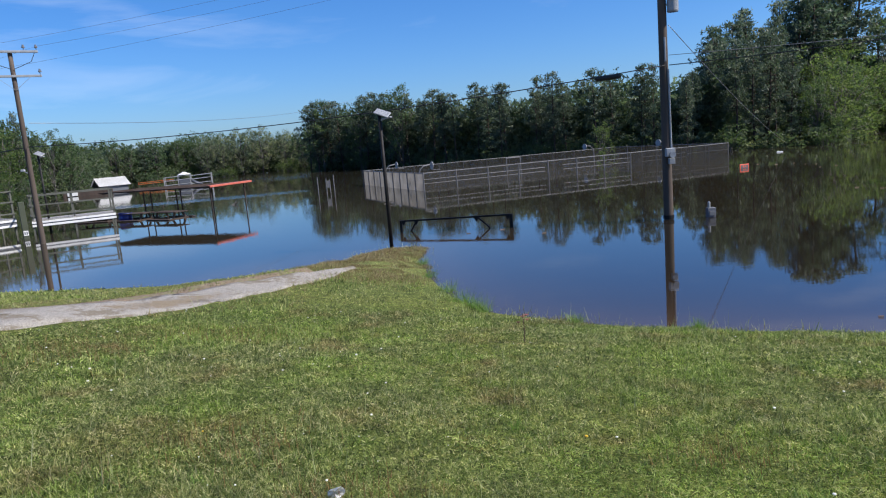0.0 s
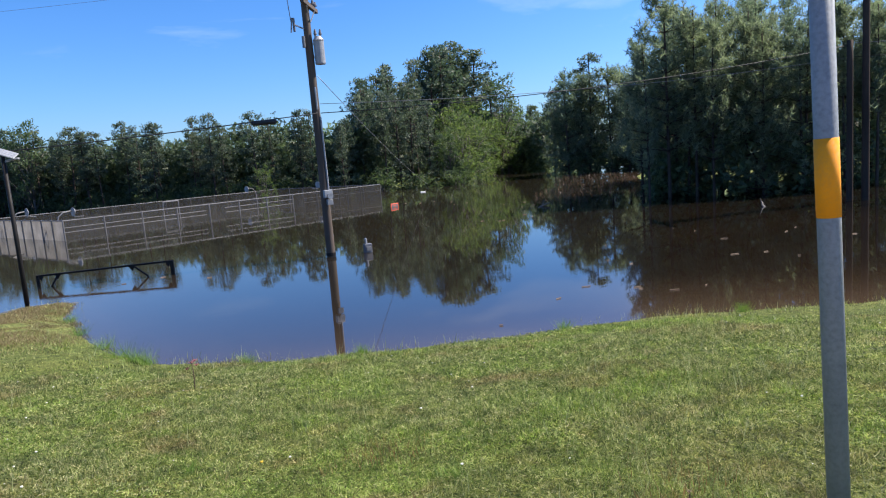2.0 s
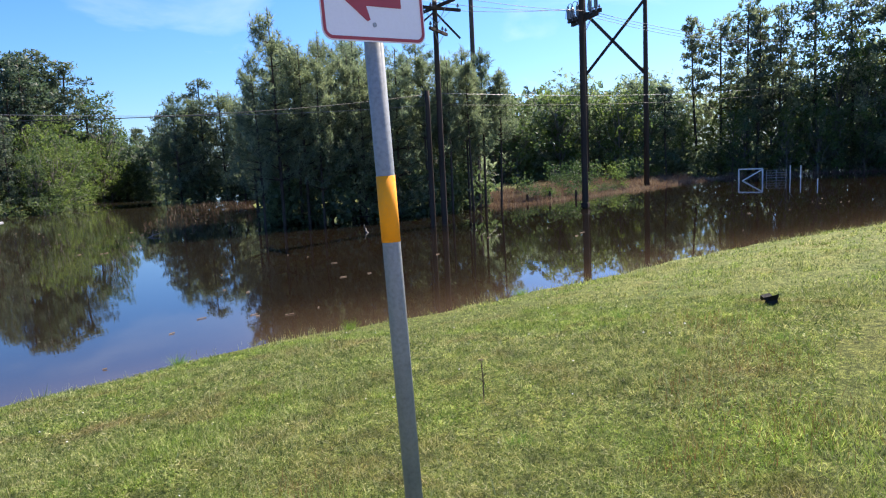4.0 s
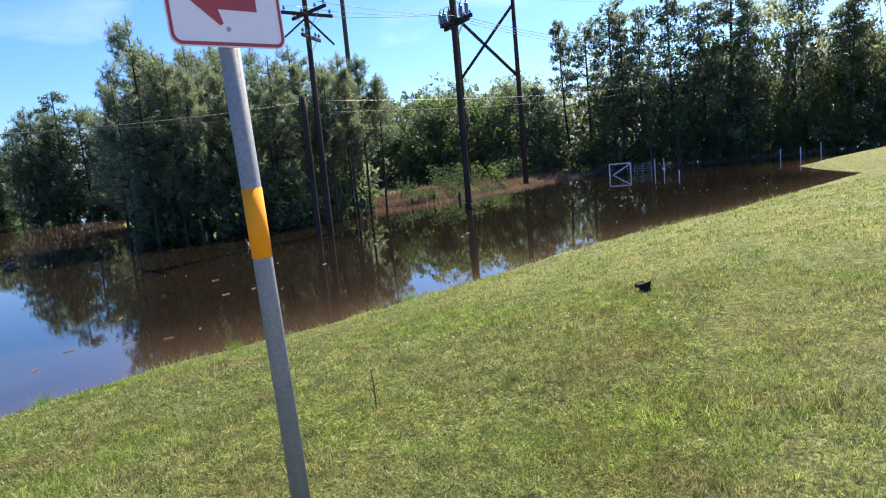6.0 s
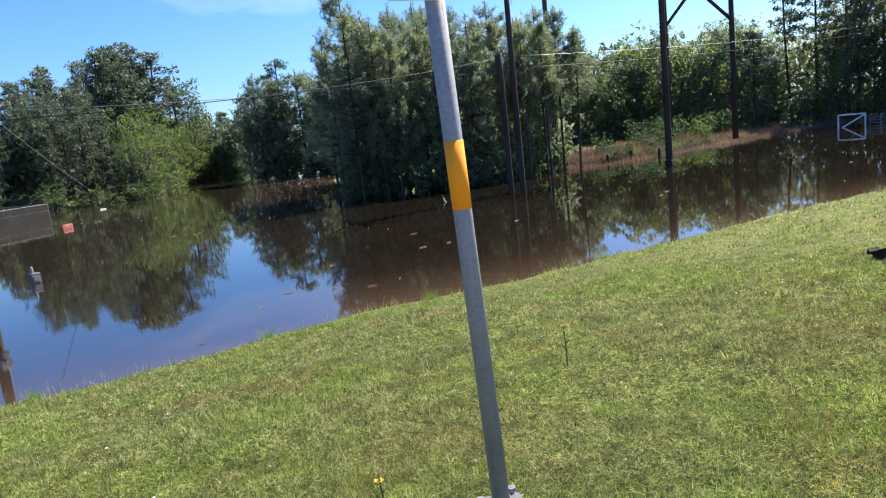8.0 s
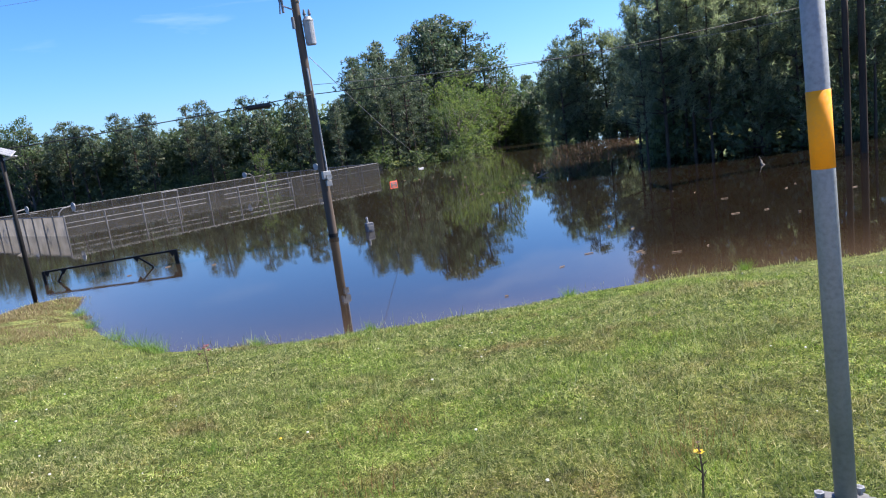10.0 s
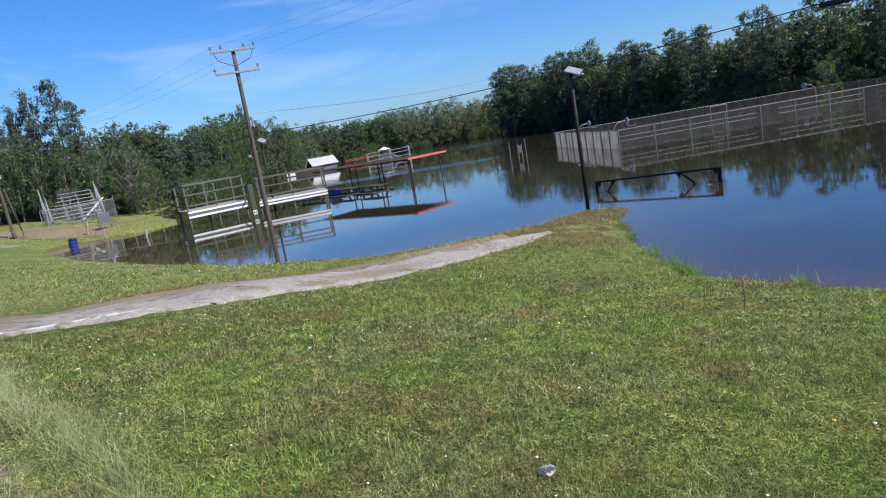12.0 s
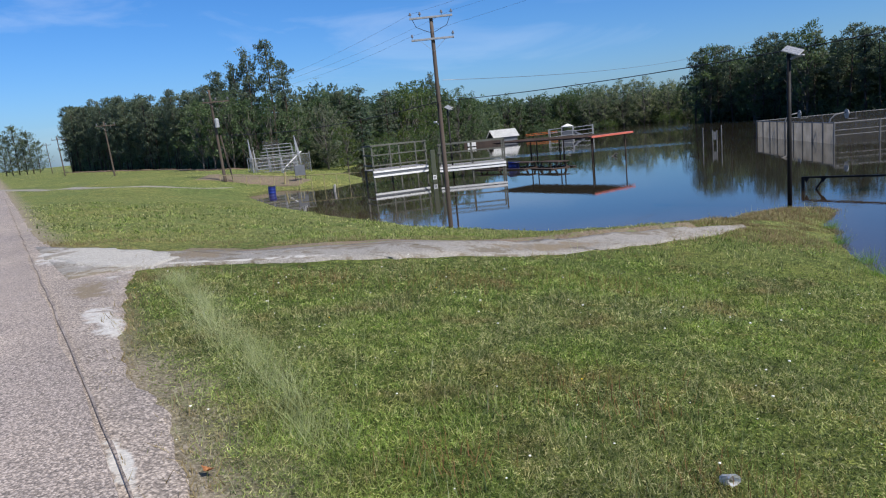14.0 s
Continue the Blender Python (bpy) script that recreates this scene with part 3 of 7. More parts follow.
er = [wob(p, 1) for p in resample([(-8.0, 7.5), (-6.4, 8.1), (-4.95, 8.95), (-3.55, 9.8), (-2.45, 11.45), (-1.45, 12.9)], 90)]
dirt = strip("dirt_edge", el, er, 0.012, M["dirt"])
tagged(dirt, "brown trodden dirt along the edge of the drive", "dirt", kind="structure")


# ---- trees ----
def blades(rng, centres, size, count, flat=0.0, narrow=0.35, up=0.0):
    """Small leaf-like triangles and kites round centres: (corners, faces)."""
    n = len(centres) * count
    c = np.repeat(np.asarray(centres, float), count, 0)
    d = rng.normal(size=(n, 3))
    d[:, 2] = d[:, 2] * (1 - flat) + up
    d /= np.linalg.norm(d, axis=1, keepdims=True) + 1e-9
    o = np.cross(d, rng.normal(size=(n, 3)))
    o /= np.linalg.norm(o, axis=1, keepdims=True) + 1e-9
    ln = size * rng.uniform(0.55, 1.3, (n, 1))
    start = c + d * ln * 0.1
    v = np.stack([start - o * ln * narrow, start + o * ln * narrow, start + d * ln], 1)
    f = np.arange(n * 3).reshape(n, 3)
    return v.reshape(-1, 3), f


def wood(bm, rng, base, tip, r0, r1, bend=0.1, sides=6, steps=6):
    base, tip = Vector(base), Vector(tip)
    k = Vector(rng.normal(size=3).tolist()) * float(bend) * (tip - base).length
    pts = [base.lerp(tip, i / steps) + k * math.sin(math.pi * i / steps) * 0.4 for i in range(steps + 1)]
    tube(bm, pts, [r0 + (r1 - r0) * i / steps for i in range(steps + 1)], sides)
    return pts


def tree(name, bark, leaves, label, category, height, seed, shape):
    """shape(rng, bm, height) draws the wood into bm and returns (corners, faces) of the leaves."""
    rng = np.random.default_rng(seed)
    root = thing(name, Matrix.Translation((0, 0, -60)), label, category)
    bm = bmesh.new()
    v, f = shape(rng, bm, height)
    part("trunk", bm, M[bark], root, smooth=True)
    crown = new("crown", tri_mesh("crown", v, f, M[leaves]))
    crown.parent = root
    return root


def puff(rng, c, r, n, flat=0.6, inner=0.45):
    """Points through a flattened cloud of foliage, thicker towards its skin."""
    p = rng.normal(size=(n, 3))
    p /= np.linalg.norm(p, axis=1, keepdims=True)
    return p * rng.uniform(inner, 1.05, (n, 1)) * r * np.array([1.0, 1.0, flat]) + np.array(c)


def tall_pine(lowest, wide, boughs, fill=36, plump=1.0):
    """A loblolly pine: long trunk, irregular boughs that carry rounded clouds of needles, gaps between them."""
    def shape(rng, bm, h):
        lean = rng.normal(0, 0.02 * h, 2)
        wood(bm, rng, (0, 0, -0.4), (lean[0], lean[1], h * 0.95), 0.012 * h, 0.004 * h, 0.02, 6, 5)
        spots = []
        for k in range(boughs):
            g = (k + rng.uniform(0, 1)) / boughs
            f = lowest + (0.96 - lowest) * g
            a = 2.4 * k + rng.uniform(-0.7, 0.7)
            reach = wide * h * (0.18 + 0.82 * math.sin(math.pi * (0.28 + 0.66 * g))) * rng.uniform(0.4, 1.2)
            b = Vector((lean[0] * f, lean[1] * f, f * h))
            t = b + Vector((math.cos(a), math.sin(a), rng.uniform(0.05, 0.55))) * float(reach)
            pts = wood(bm, rng, b, t, 0.005 * h * (1.1 - f) + 0.010, 0.006, 0.12, 3, 2)
            rad = plump * h * rng.uniform(0.034, 0.060) * (0.7 + 1.4 * wide)
            spots.append(puff(rng, t, rad, fill, 0.62))
            side = Vector((-math.sin(a), math.cos(a), 0.2)) * float(rad * rng.uniform(-1.3, 1.3))
            spots.append(puff(rng, t.lerp(b, 0.22) + side, rad * 0.8, fill * 2 // 3, 0.62))
            if reach > 0.07 * h:
                spots.append(puff(rng, pts[1] + Vector((0, 0, 0.018 * h)), rad * 0.85, fill * 2 // 3, 0.6))
        spots.append(puff(rng, (lean[0], lean[1], h * 0.955), 0.042 * h, fill, 0.9))
        return blades(rng, np.concatenate(spots), 0.0225 * h, 1, 0.0, 0.27, 0.25)
    return shape


def young_pine(wide, tufts=6, dense=5, needle=0.026, thin=0.09, lowest=0.06, whorls=16):
    """A young pine: whorls of boughs with gaps between them, each bough set with brushes of needles that sweep up to pale shoots."""
    def shape(rng, bm, h):
        lean = rng.normal(0, 0.015 * h, 2)
        wood(bm, rng, (0, 0, -0.5), (lean[0], lean[1], h * 0.99), 0.0095 * h, 0.0025 * h, 0.015, 6, 6)
        spots = []
        for k in range(whorls):
            g = (k + rng.uniform(-0.15, 0.15)) / whorls
            f = lowest + (0.95 - lowest) * max(0.0, g)
            for j in range(int(rng.integers(4, 7))):
                a = rng.uniform(0, 2 * math.pi)
                reach = wide * h * (1.0 - f) ** 0.8 * 1.2 * rng.uniform(0.45, 1.2) * min(1, 0.6 + 2.0 * f) + 0.025 * h
                b = Vector((lean[0] * f, lean[1] * f, f * h))
                out = Vector((math.cos(a), math.sin(a), 0))
                m = b + out * float(0.6 * reach) + Vector((0, 0, float(reach * rng.uniform(0.1, 0.3))))
                t = b + out * float(reach) + Vector((0, 0, float(reach * rng.uniform(0.45, 0.8))))
                tube(bm, [b, m, t], [0.004 * h * (1.1 - f) + 0.006, 0.006, 0.004], 3)
                for q in range(tufts):
                    w = 1.0 if q == 0 else rng.uniform(0.25, 1.0)
                    p = b.lerp(m, w / 0.6) if w < 0.6 else m.lerp(t, (w - 0.6) / 0.4)
                    for e in range(3):
                        spots.append(np.array(p + Vector((0, 0, 0.011 * h * e))) + rng.normal(0, 0.008 * h, 3))
        spots += [np.array((lean[0], lean[1], h * rng.uniform(0.90, 1.0))) + rng.normal(0, 0.004 * h, 3) for _ in range(10)]
        return blades(rng, spots, needle * h, dense, 0.0, thin, 0.9)
    return shape


def broadleaf(low, wide, clumps, size=0.021, lobes=34):
    """A spreading tree: limbs, many lobes of foliage with gaps between them."""
    def shape(rng, bm, h):
        trunk = wood(bm, rng, (0, 0, -0.4), (rng.normal(0, 0.04 * h), rng.normal(0, 0.04 * h), h * 0.72), 0.014 * h, 0.005 * h, 0.06, 6, 6)
        spots = []
        for k in range(lobes):
            f = low + (0.95 - low) * (k + rng.uniform(0, 1)) / lobes
            a = 2.4 * k + rng.uniform(-0.8, 0.8)
            r = wide * h * rng.uniform(0.25, 1.05) * math.sin(math.pi * min(0.95, 0.18 + 0.73 * f)) ** 0.7
            c = Vector((math.cos(a) * r, math.sin(a) * r, f * h))
            wood(bm, rng, trunk[min(5, max(1, int(f * 5.5)))], c, 0.005 * h, 0.002 * h, 0.12, 3, 2)
            rad = h * rng.uniform(0.05, 0.105) * (0.8 + wide)
            for _ in range(3):
                spots.append(puff(rng, np.array(c) + rng.normal(0, 0.55, 3) * rad, rad * rng.uniform(0.45, 0.8), clumps, 0.8))
        return blades(rng, np.concatenate(spots), size * h, 1, 0.1, 0.42, 0.05)
    return shape


def bush(clumps, leaves, size=0.07, wide=0.55):
    def shape(rng, bm, h):
        spots = []
        for k in range(8):
            a, r = rng.uniform(0, 2 * math.pi), wide * h * rng.uniform(0.1, 0.9)
            c = Vector((math.cos(a) * r, math.sin(a) * r, h * rng.uniform(0.3, 0.8)))
            wood(bm, rng, (0.05 * math.cos(a), 0.05 * math.sin(a), -0.2), c, 0.02 * h, 0.005 * h, 0.12, 5, 4)
            pts = rng.normal(0, 0.17 * h, (clumps, 3)) + np.array(c)
            pts[:, 2] = np.clip(pts[:, 2], 0.03 * h, h)
            spots.append(pts)
        return blades(rng, np.concatenate(spots), size * h, leaves, 0.0, 0.33, 0.2)
    return shape


PINE = [tree("pine_tree", "bark", "pine", "tall loblolly pine with a bare lower trunk", "pine tree", 10.0, 11 + k, tall_pine(lo, w, n)) for k, (lo, w, n) in enumerate([(0.42, 0.15, 30), (0.34, 0.16, 32), (0.55, 0.14, 24), (0.46, 0.12, 26)])]
FULL = [tree("pine_tree", "bark", "pine", "dark green pine with a full crown by the water", "pine tree", 10.0, 21 + k, tall_pine(lo, w, n, 34, 1.05)) for k, (lo, w, n) in enumerate([(0.14, 0.17, 44), (0.22, 0.19, 40), (0.30, 0.16, 36), (0.18, 0.14, 40)])]
LANKY = [tree("pine_tree", "bark", "pine_grey", "tall thin loblolly pine with sparse grey-green crown", "pine tree", 10.0, 91 + k, tall_pine(lo, w, n, 32, 0.8)) for k, (lo, w, n) in enumerate([(0.34, 0.13, 40), (0.48, 0.12, 34), (0.28, 0.11, 44)])]
YOUNG = [tree("young_pine", "bark", "pine2", "dense young pine with upswept shoots, standing in water", "pine tree", 8.0, 31 + k, young_pine(w)) for k, w in enumerate((0.24, 0.2, 0.28))]
NEARBY = [tree("young_pine", "bark", "pine2", "young pine with feathery upswept shoots, standing in water", "pine tree", 8.0, 36 + k, young_pine(w, 7, 6, 0.025, 0.065, lo, n)) for k, (w, lo, n) in enumerate(((0.22, 0.10, 15), (0.18, 0.24, 13), (0.24, 0.06, 15), (0.16, 0.32, 12)))]
SPARE = [tree("young_pine", "bark", "pine2", "slender young pine with bare lower trunk, standing in water", "pine tree", 8.0, 131 + k, young_pine(w, 7, 6, 0.025, 0.065, lo, 12)) for k, (w, lo) in enumerate(((0.13, 0.42), (0.12, 0.35), (0.14, 0.5)))]
PALE = [tree("broadleaf_tree", "grey_bark", "leaf_pale", "greyish hardwood tree in pale new leaf", "tree", 8.0, 58, broadleaf(0.15, 0.3, 34))]
BROAD = [tree("broadleaf_tree", "grey_bark", "leaf", "green leafy hardwood tree at the wood's edge", "tree", 9.0, 41 + k, broadleaf(lo, w, c)) for k, (lo, w, c) in enumerate([(0.22, 0.28, 29), (0.12, 0.33, 30), (0.3, 0.24, 28)])]
SPRING = [tree("broadleaf_tree", "grey_bark", "leaf_spring", "hardwood tree in bright new spring leaf", "tree", 8.0, 51 + k, broadleaf(lo, w, c)) for k, (lo, w, c) in enumerate([(0.05, 0.33, 30), (0.12, 0.28, 29)])]
SHRUB = [tree("shrub", "grey_bark", mat, "low green shrub at the water's edge", "shrub", 2.4, 61 + k, bush(24, 5, 0.065)) for k, mat in enumerate(("leaf", "leaf", "leaf_spring"))]
rng = np.random.default_rng(5)


def plant(kind, x, y, h, native, lift=0.0, squash=1.0):
    z = max(ground_z(x, y), -0.35) + lift
    s = h / native
    return copy_thing(kind[int(rng.integers(len(kind)))], Matrix.Translation((x, y, z)) @ Matrix.Rotation(rng.uniform(0, 6.28), 4, "Z") @ Matrix.Diagonal((s * squash, s * squash, s, 1)))


def belt(line, spacing, kinds, rows=2, gap=4.0, away=(0, 0), low=0.86, jitter=1.0, slim=1.0):
    """Trees along a line of (x, y, height): the first row at the line, the others behind it, seen from the road."""
    for (x0, y0, h0), (x1, y1, h1) in zip(line, line[1:]):
        n = max(1, int(math.hypot(x1 - x0, y1 - y0) / spacing))
        for i in range(n):
            for r in range(rows):
                f = (i + rng.uniform(0.1, 0.9)) / n
                x, y, h = x0 + (x1 - x0) * f, y0 + (y1 - y0) * f, h0 + (h1 - h0) * f
                d = math.hypot(x - 0.8, y - 0.6)
                k = (d + gap * r + rng.uniform(-0.5, 0.5) * jitter) / d
                x, y = 0.8 + (x - 0.8) * k + rng.normal(0, 0.5 * jitter), 0.6 + (y - 0.6) * k + rng.normal(0, 0.5 * jitter)
                kind, native, share = kinds[int(rng.choice(len(kinds), p=[q[2] for q in kinds]))]
                plant(kind, x, y, h * (rng.uniform(low, 1.06) + 0.05 * r), native, 0.0, rng.uniform(0.85, 1.25) * slim)


# the wood behind the court
belt([(-15.5, 91, 8.9), (-10.9, 89, 9.1), (-6.1, 83.5, 9.6), (-0.6, 75.8, 8.9), (4.0, 71.8, 8.5), (8.1, 67.4, 7.7), (10.8, 64, 7.9), (13.8, 61.4, 8.0), (16.7, 59.7, 8.2), (18.7, 57, 7.5), (21.5, 55, 8.4), (24.3, 53.5, 8.8)],
     1.25, [(FULL, 10, 0.48), (PINE, 10, 0.32), (LANKY, 10, 0.1), (BROAD, 9, 0.10)], 1, 3.0, low=0.78, slim=0.85)
# tall pines and hardwoods on the point
belt([(22.5, 58, 9.0), (31, 66, 12.6), (38.6, 70, 15.2), (41.2, 71, 15.8), (44, 71.5, 14.4)], 1.8, [(PINE, 10, 0.6), (FULL, 10, 0.1), (LANKY, 10, 0.3)], 2, 4.0, low=0.72, slim=0.95)
for x, y, h in ((48.5, 73.5, 12.4), (40.8, 70.2, 16.0), (42.6, 71.0, 15.0), (38.0, 69.2, 14.6)):
    plant([PINE[2]], x, y, h, 10, squash=1.25)
belt([(47.4, 72.7, 15.0), (52, 76, 11.2), (58, 79.5, 8.5), (68, 84, 9)], 3.0, [(PINE, 10, 0.5), (BROAD, 9, 0.5)], 1, 5)
for x, y, h in ((36.2, 64.0, 8.2), (37.6, 64.6, 7.6), (38.8, 65.2, 8.4), (40.2, 65.8, 7.2), (41.6, 66.4, 7.4), (43.2, 68.0, 6.6), (45.2, 70.0, 6.6), (47.4, 71.6, 7.0), (49.6, 73.4, 7.4)):
    plant(SPRING, x, y, h, 8, squash=1.1)
belt([(29.5, 52.4, 6.2), (31, 54, 6.6), (36, 60, 7.2), (42, 68, 7.0), (48, 77, 7.0)], 1.7, [(SPRING, 8, 0.6), (BROAD, 9, 0.4)], 1, 3.0, low=0.6)
for x, y, h in ((26.0, 54.8, 8.6), (27.6, 56.2, 9.6), (29.2, 58.0, 10.4), (28.2, 53.6, 7.8), (25.2, 56.4, 9.0)):
    plant(FULL, x, y, h, 10, squash=0.85)
# pines past the channel
for x, y, h in ((29, 27.8, 6.0), (31, 29.6, 6.6), (33.5, 32.5, 6.9)):
    plant(YOUNG, x, y, h, 8)
belt([(40.2, 50.6, 9.6), (41.5, 50, 10.6), (43, 48.8, 10.6), (44.8, 47, 9.6), (46.2, 45, 9.0)], 1.9, [(YOUNG, 8, 0.85), (FULL, 10, 0.15)], 2, 2.5)
belt([(40.4, 52.0, 8.0), (42.2, 49.6, 9.2), (44.2, 48.2, 8.3), (46, 46, 8.5)], 1.8, [(YOUNG, 8, 0.7), (FULL, 10, 0.3)], 2, 3)
# the near stand of young pines
for x, y, h in [(22.6, 22.2, 7.0), (23.4, 21.8, 9.9), (24.6, 21.8, 8.6), (24.3, 20.2, 7.8), (25.8, 21.0, 8.8), (26.3, 19.4, 7.6), (27.2, 20.4, 8.8), (27.6, 18.4, 7.4), (28.4, 18.9, 8.4), (26.5, 23.5, 8.6), (29.0, 21.0, 8.4), (25, 25, 8.0), (28.5, 24, 8.8), (31, 20, 8.2), (26.8, 24.8, 8.4), (25.2, 23.0, 9.2), (27.5, 22.6, 9.4), (29.5, 22.6, 9.6), (31.0, 23.8, 9.8), (27.8, 26.0, 9.8), (31.8, 21.8, 9.4), (33.6, 20.8, 9.4), (35.6, 19.2, 9.0), (24.2, 21.0, 8.2), (26.4, 20.2, 8.0), (30.2, 22.4, 8.8), (32.6, 20.6, 8.4), (34, 19, 8.4)]:
    plant(NEARBY, x, y, h, 8, squash=rng.uniform(0.9, 1.15))
for x, y, h in [(28.9, 17.4, 8.0), (29.6, 16.6, 7.6), (30.2, 17.3, 8.1), (30.9, 16.1, 7.8), (31.6, 16.7, 7.7), (33.0, 16.5, 8.7), (33.4, 15.8, 7.6), (32.4, 18.4, 8.0), (34.4, 17.4, 7.4), (29.4, 18.8, 7.6)]:
    plant(SPARE, x, y, h, 8, squash=1.0)
# the wood across the water to the east
belt([(52, 29, 7.2), (57, 23.5, 8.2), (60, 20, 8.6), (61, 16.3, 7.8), (63, 12.5, 9.0)], 1.7, [(BROAD, 9, 0.6), (SPRING, 8, 0.15), (PINE, 10, 0.25)], 1, 4)
belt([(68, 12, 13.5), (66.5, 8.5, 15.5), (65.6, 5, 16.5), (67.5, 2, 16), (69.9, -2.4, 17), (72, -8.4, 16.3), (73, -15, 15.5), (78, -24, 15), (86, -32, 14)], 1.8, [(LANKY, 10, 0.65), (PINE, 10, 0.25), (PALE, 8, 0.1)], 1, 4, slim=0.9)
belt([(66.8, 9, 10.5), (66, 4, 11.5), (69, -2.4, 12.5), (72, -9, 12.5), (74, -16, 12), (82, -28, 12)], 2.0, [(PALE, 8, 0.7), (SPRING, 8, 0.3)], 1, 1.0, low=0.65, slim=0.85)
belt([(64.5, 13, 6), (64.0, 8, 5.5), (65.0, 3, 6.5), (68.5, -3, 7.5), (71, -9, 8), (72, -14, 8), (78, -21, 9)], 1.7, [(BROAD, 9, 0.35), (SPRING, 8, 0.65)], 1, 2.5, low=0.55)
# the wood to the west, along the road and behind the seats
for x, y, h in ((-198, 104, 14.0), (-194.5, 106, 12.0), (-201, 102, 12.0), (-196, 105, 10), (-199.5, 103, 11), (-193, 107, 9)):
    plant(YOUNG, x, y, h, 8, squash=1.25)
belt([(-131, 80, 12.2), (-128.6, 79, 12.5), (-91.1, 64, 10.6), (-67.6, 54, 8.8), (-55.6, 48.5, 7.8), (-44, 41, 7.4), (-37.5, 41.5, 7.0)], 1.25, [(PINE, 10, 0.25), (FULL, 10, 0.60), (LANKY, 10, 0.15)], 1, 4, slim=0.72)
for x, y, h in [(-42.2, 39.4, 7.8), (-40.6, 39.6, 8.2), (-39.3, 39.8, 9.2), (-37.6, 40.2, 10.1), (-36.6, 41.2, 8.6)]:
    plant(PINE, x, y, h, 10, squash=0.8)
belt([(-37, 43.5, 7.0), (-36.3, 45, 7.4), (-36.5, 49.2, 7.0), (-37.2, 53, 6.6), (-38.6, 60, 7.2), (-39.0, 66.5, 8.0), (-38.2, 70, 7.2), (-39, 74, 6.0), (-43, 84, 6.4), (-46, 92, 6.6)], 2.0, [(BROAD, 9, 0.45), (FULL, 10, 0.3), (SPRING, 8, 0.25)], 1, 3.5)
belt([(-32, 41, 3.6), (-31, 46, 3.8), (-33, 53, 4.0), (-35, 60, 4.2)], 1.9, [(SPRING, 8, 0.6), (BROAD, 9, 0.4)], 1, 2, low=0.6)
belt([(-45, 97, 6.4), (-40.1, 103, 6.6), (-35.9, 106, 7.0), (-29.4, 108.5, 6.8), (-23.9, 110, 5.8), (-16, 109, 6.2)], 1.9, [(BROAD, 9, 0.55), (FULL, 10, 0.3), (SPRING, 8, 0.15)], 1, 4)
# shrubs at the edges
for line, n in (([(-36, 58), (-29, 41)], 10), ([(27, 49.5), (50, 78)], 18), ([(64.5, 12), (72, -11)], 22), ([(38, 18), (60, 14)], 14),
                 ([(-47, 92), (-14, 109)], 16), ([(6, 68), (24, 53)], 14), ([(-14, 93), (2, 75)], 12)):
    for i in range(n):
        f = rng.uniform()
        plant(SHRUB, line[0][0] + (line[1][0] - line[0][0]) * f + rng.normal(0, 0.5), line[0][1] + (line[1][1] - line[0][1]) * f + rng.normal(0, 0.5), rng.uniform(1.0, 2.4), 2.4)
for x, y, h in ((38.5, 14.9, 0.7), (40.2, 14.3, 0.6), (41.6, 13.9, 0.8), (43.2, 13.5, 0.7), (44.8, 13.2, 0.6), (46.5, 12.9, 0.7), (39.4, 15.6, 0.8), (42.4, 14.8, 0.9), (37.6, 15.8, 0.8)):
    plant(SHRUB, x, y, h, 2.4, squash=1.5)
# a small bright tree beside the court
plant([SPRING[0]], 12.9, 50.5, 3.4, 8, 0.0, 0.9)
for x, y, h in ((-15.9, 90.5, 9.0), (-14.6, 89.5, 9.4), (-12.8, 90, 9.3)):
    plant(FULL, x, y, h, 10, squash=0.9)
for x, y, h in ((-29, 106, 7.4), (-26.5, 107, 7.6), (-31.5, 105, 6.8), (-22.5, 107.5, 6.6), (-35, 43, 5.2), (-33.5, 104, 6.6)):
    plant(PALE, x, y, h, 8)
for x, y, h in ((-43.0, 37.6, 5.4), (-41.2, 37.2, 5.0), (-39.6, 37.6, 5.8), (-38.0, 38.0, 5.2), (-36.6, 38.8, 5.6), (-35.2, 40.0, 5.0)):
    plant(BROAD, x, y, h, 9, squash=0.95)
plant(PINE, -39.3, 67.0, 9.0, 10, squash=0.7)
for kind in PALE + LANKY + SPARE + PINE + FULL + YOUNG + NEARBY + BROAD + SPRING + SHRUB:
    for o in (*kind.children_recursive, kind):
        bpy.data.objects.remove(o)


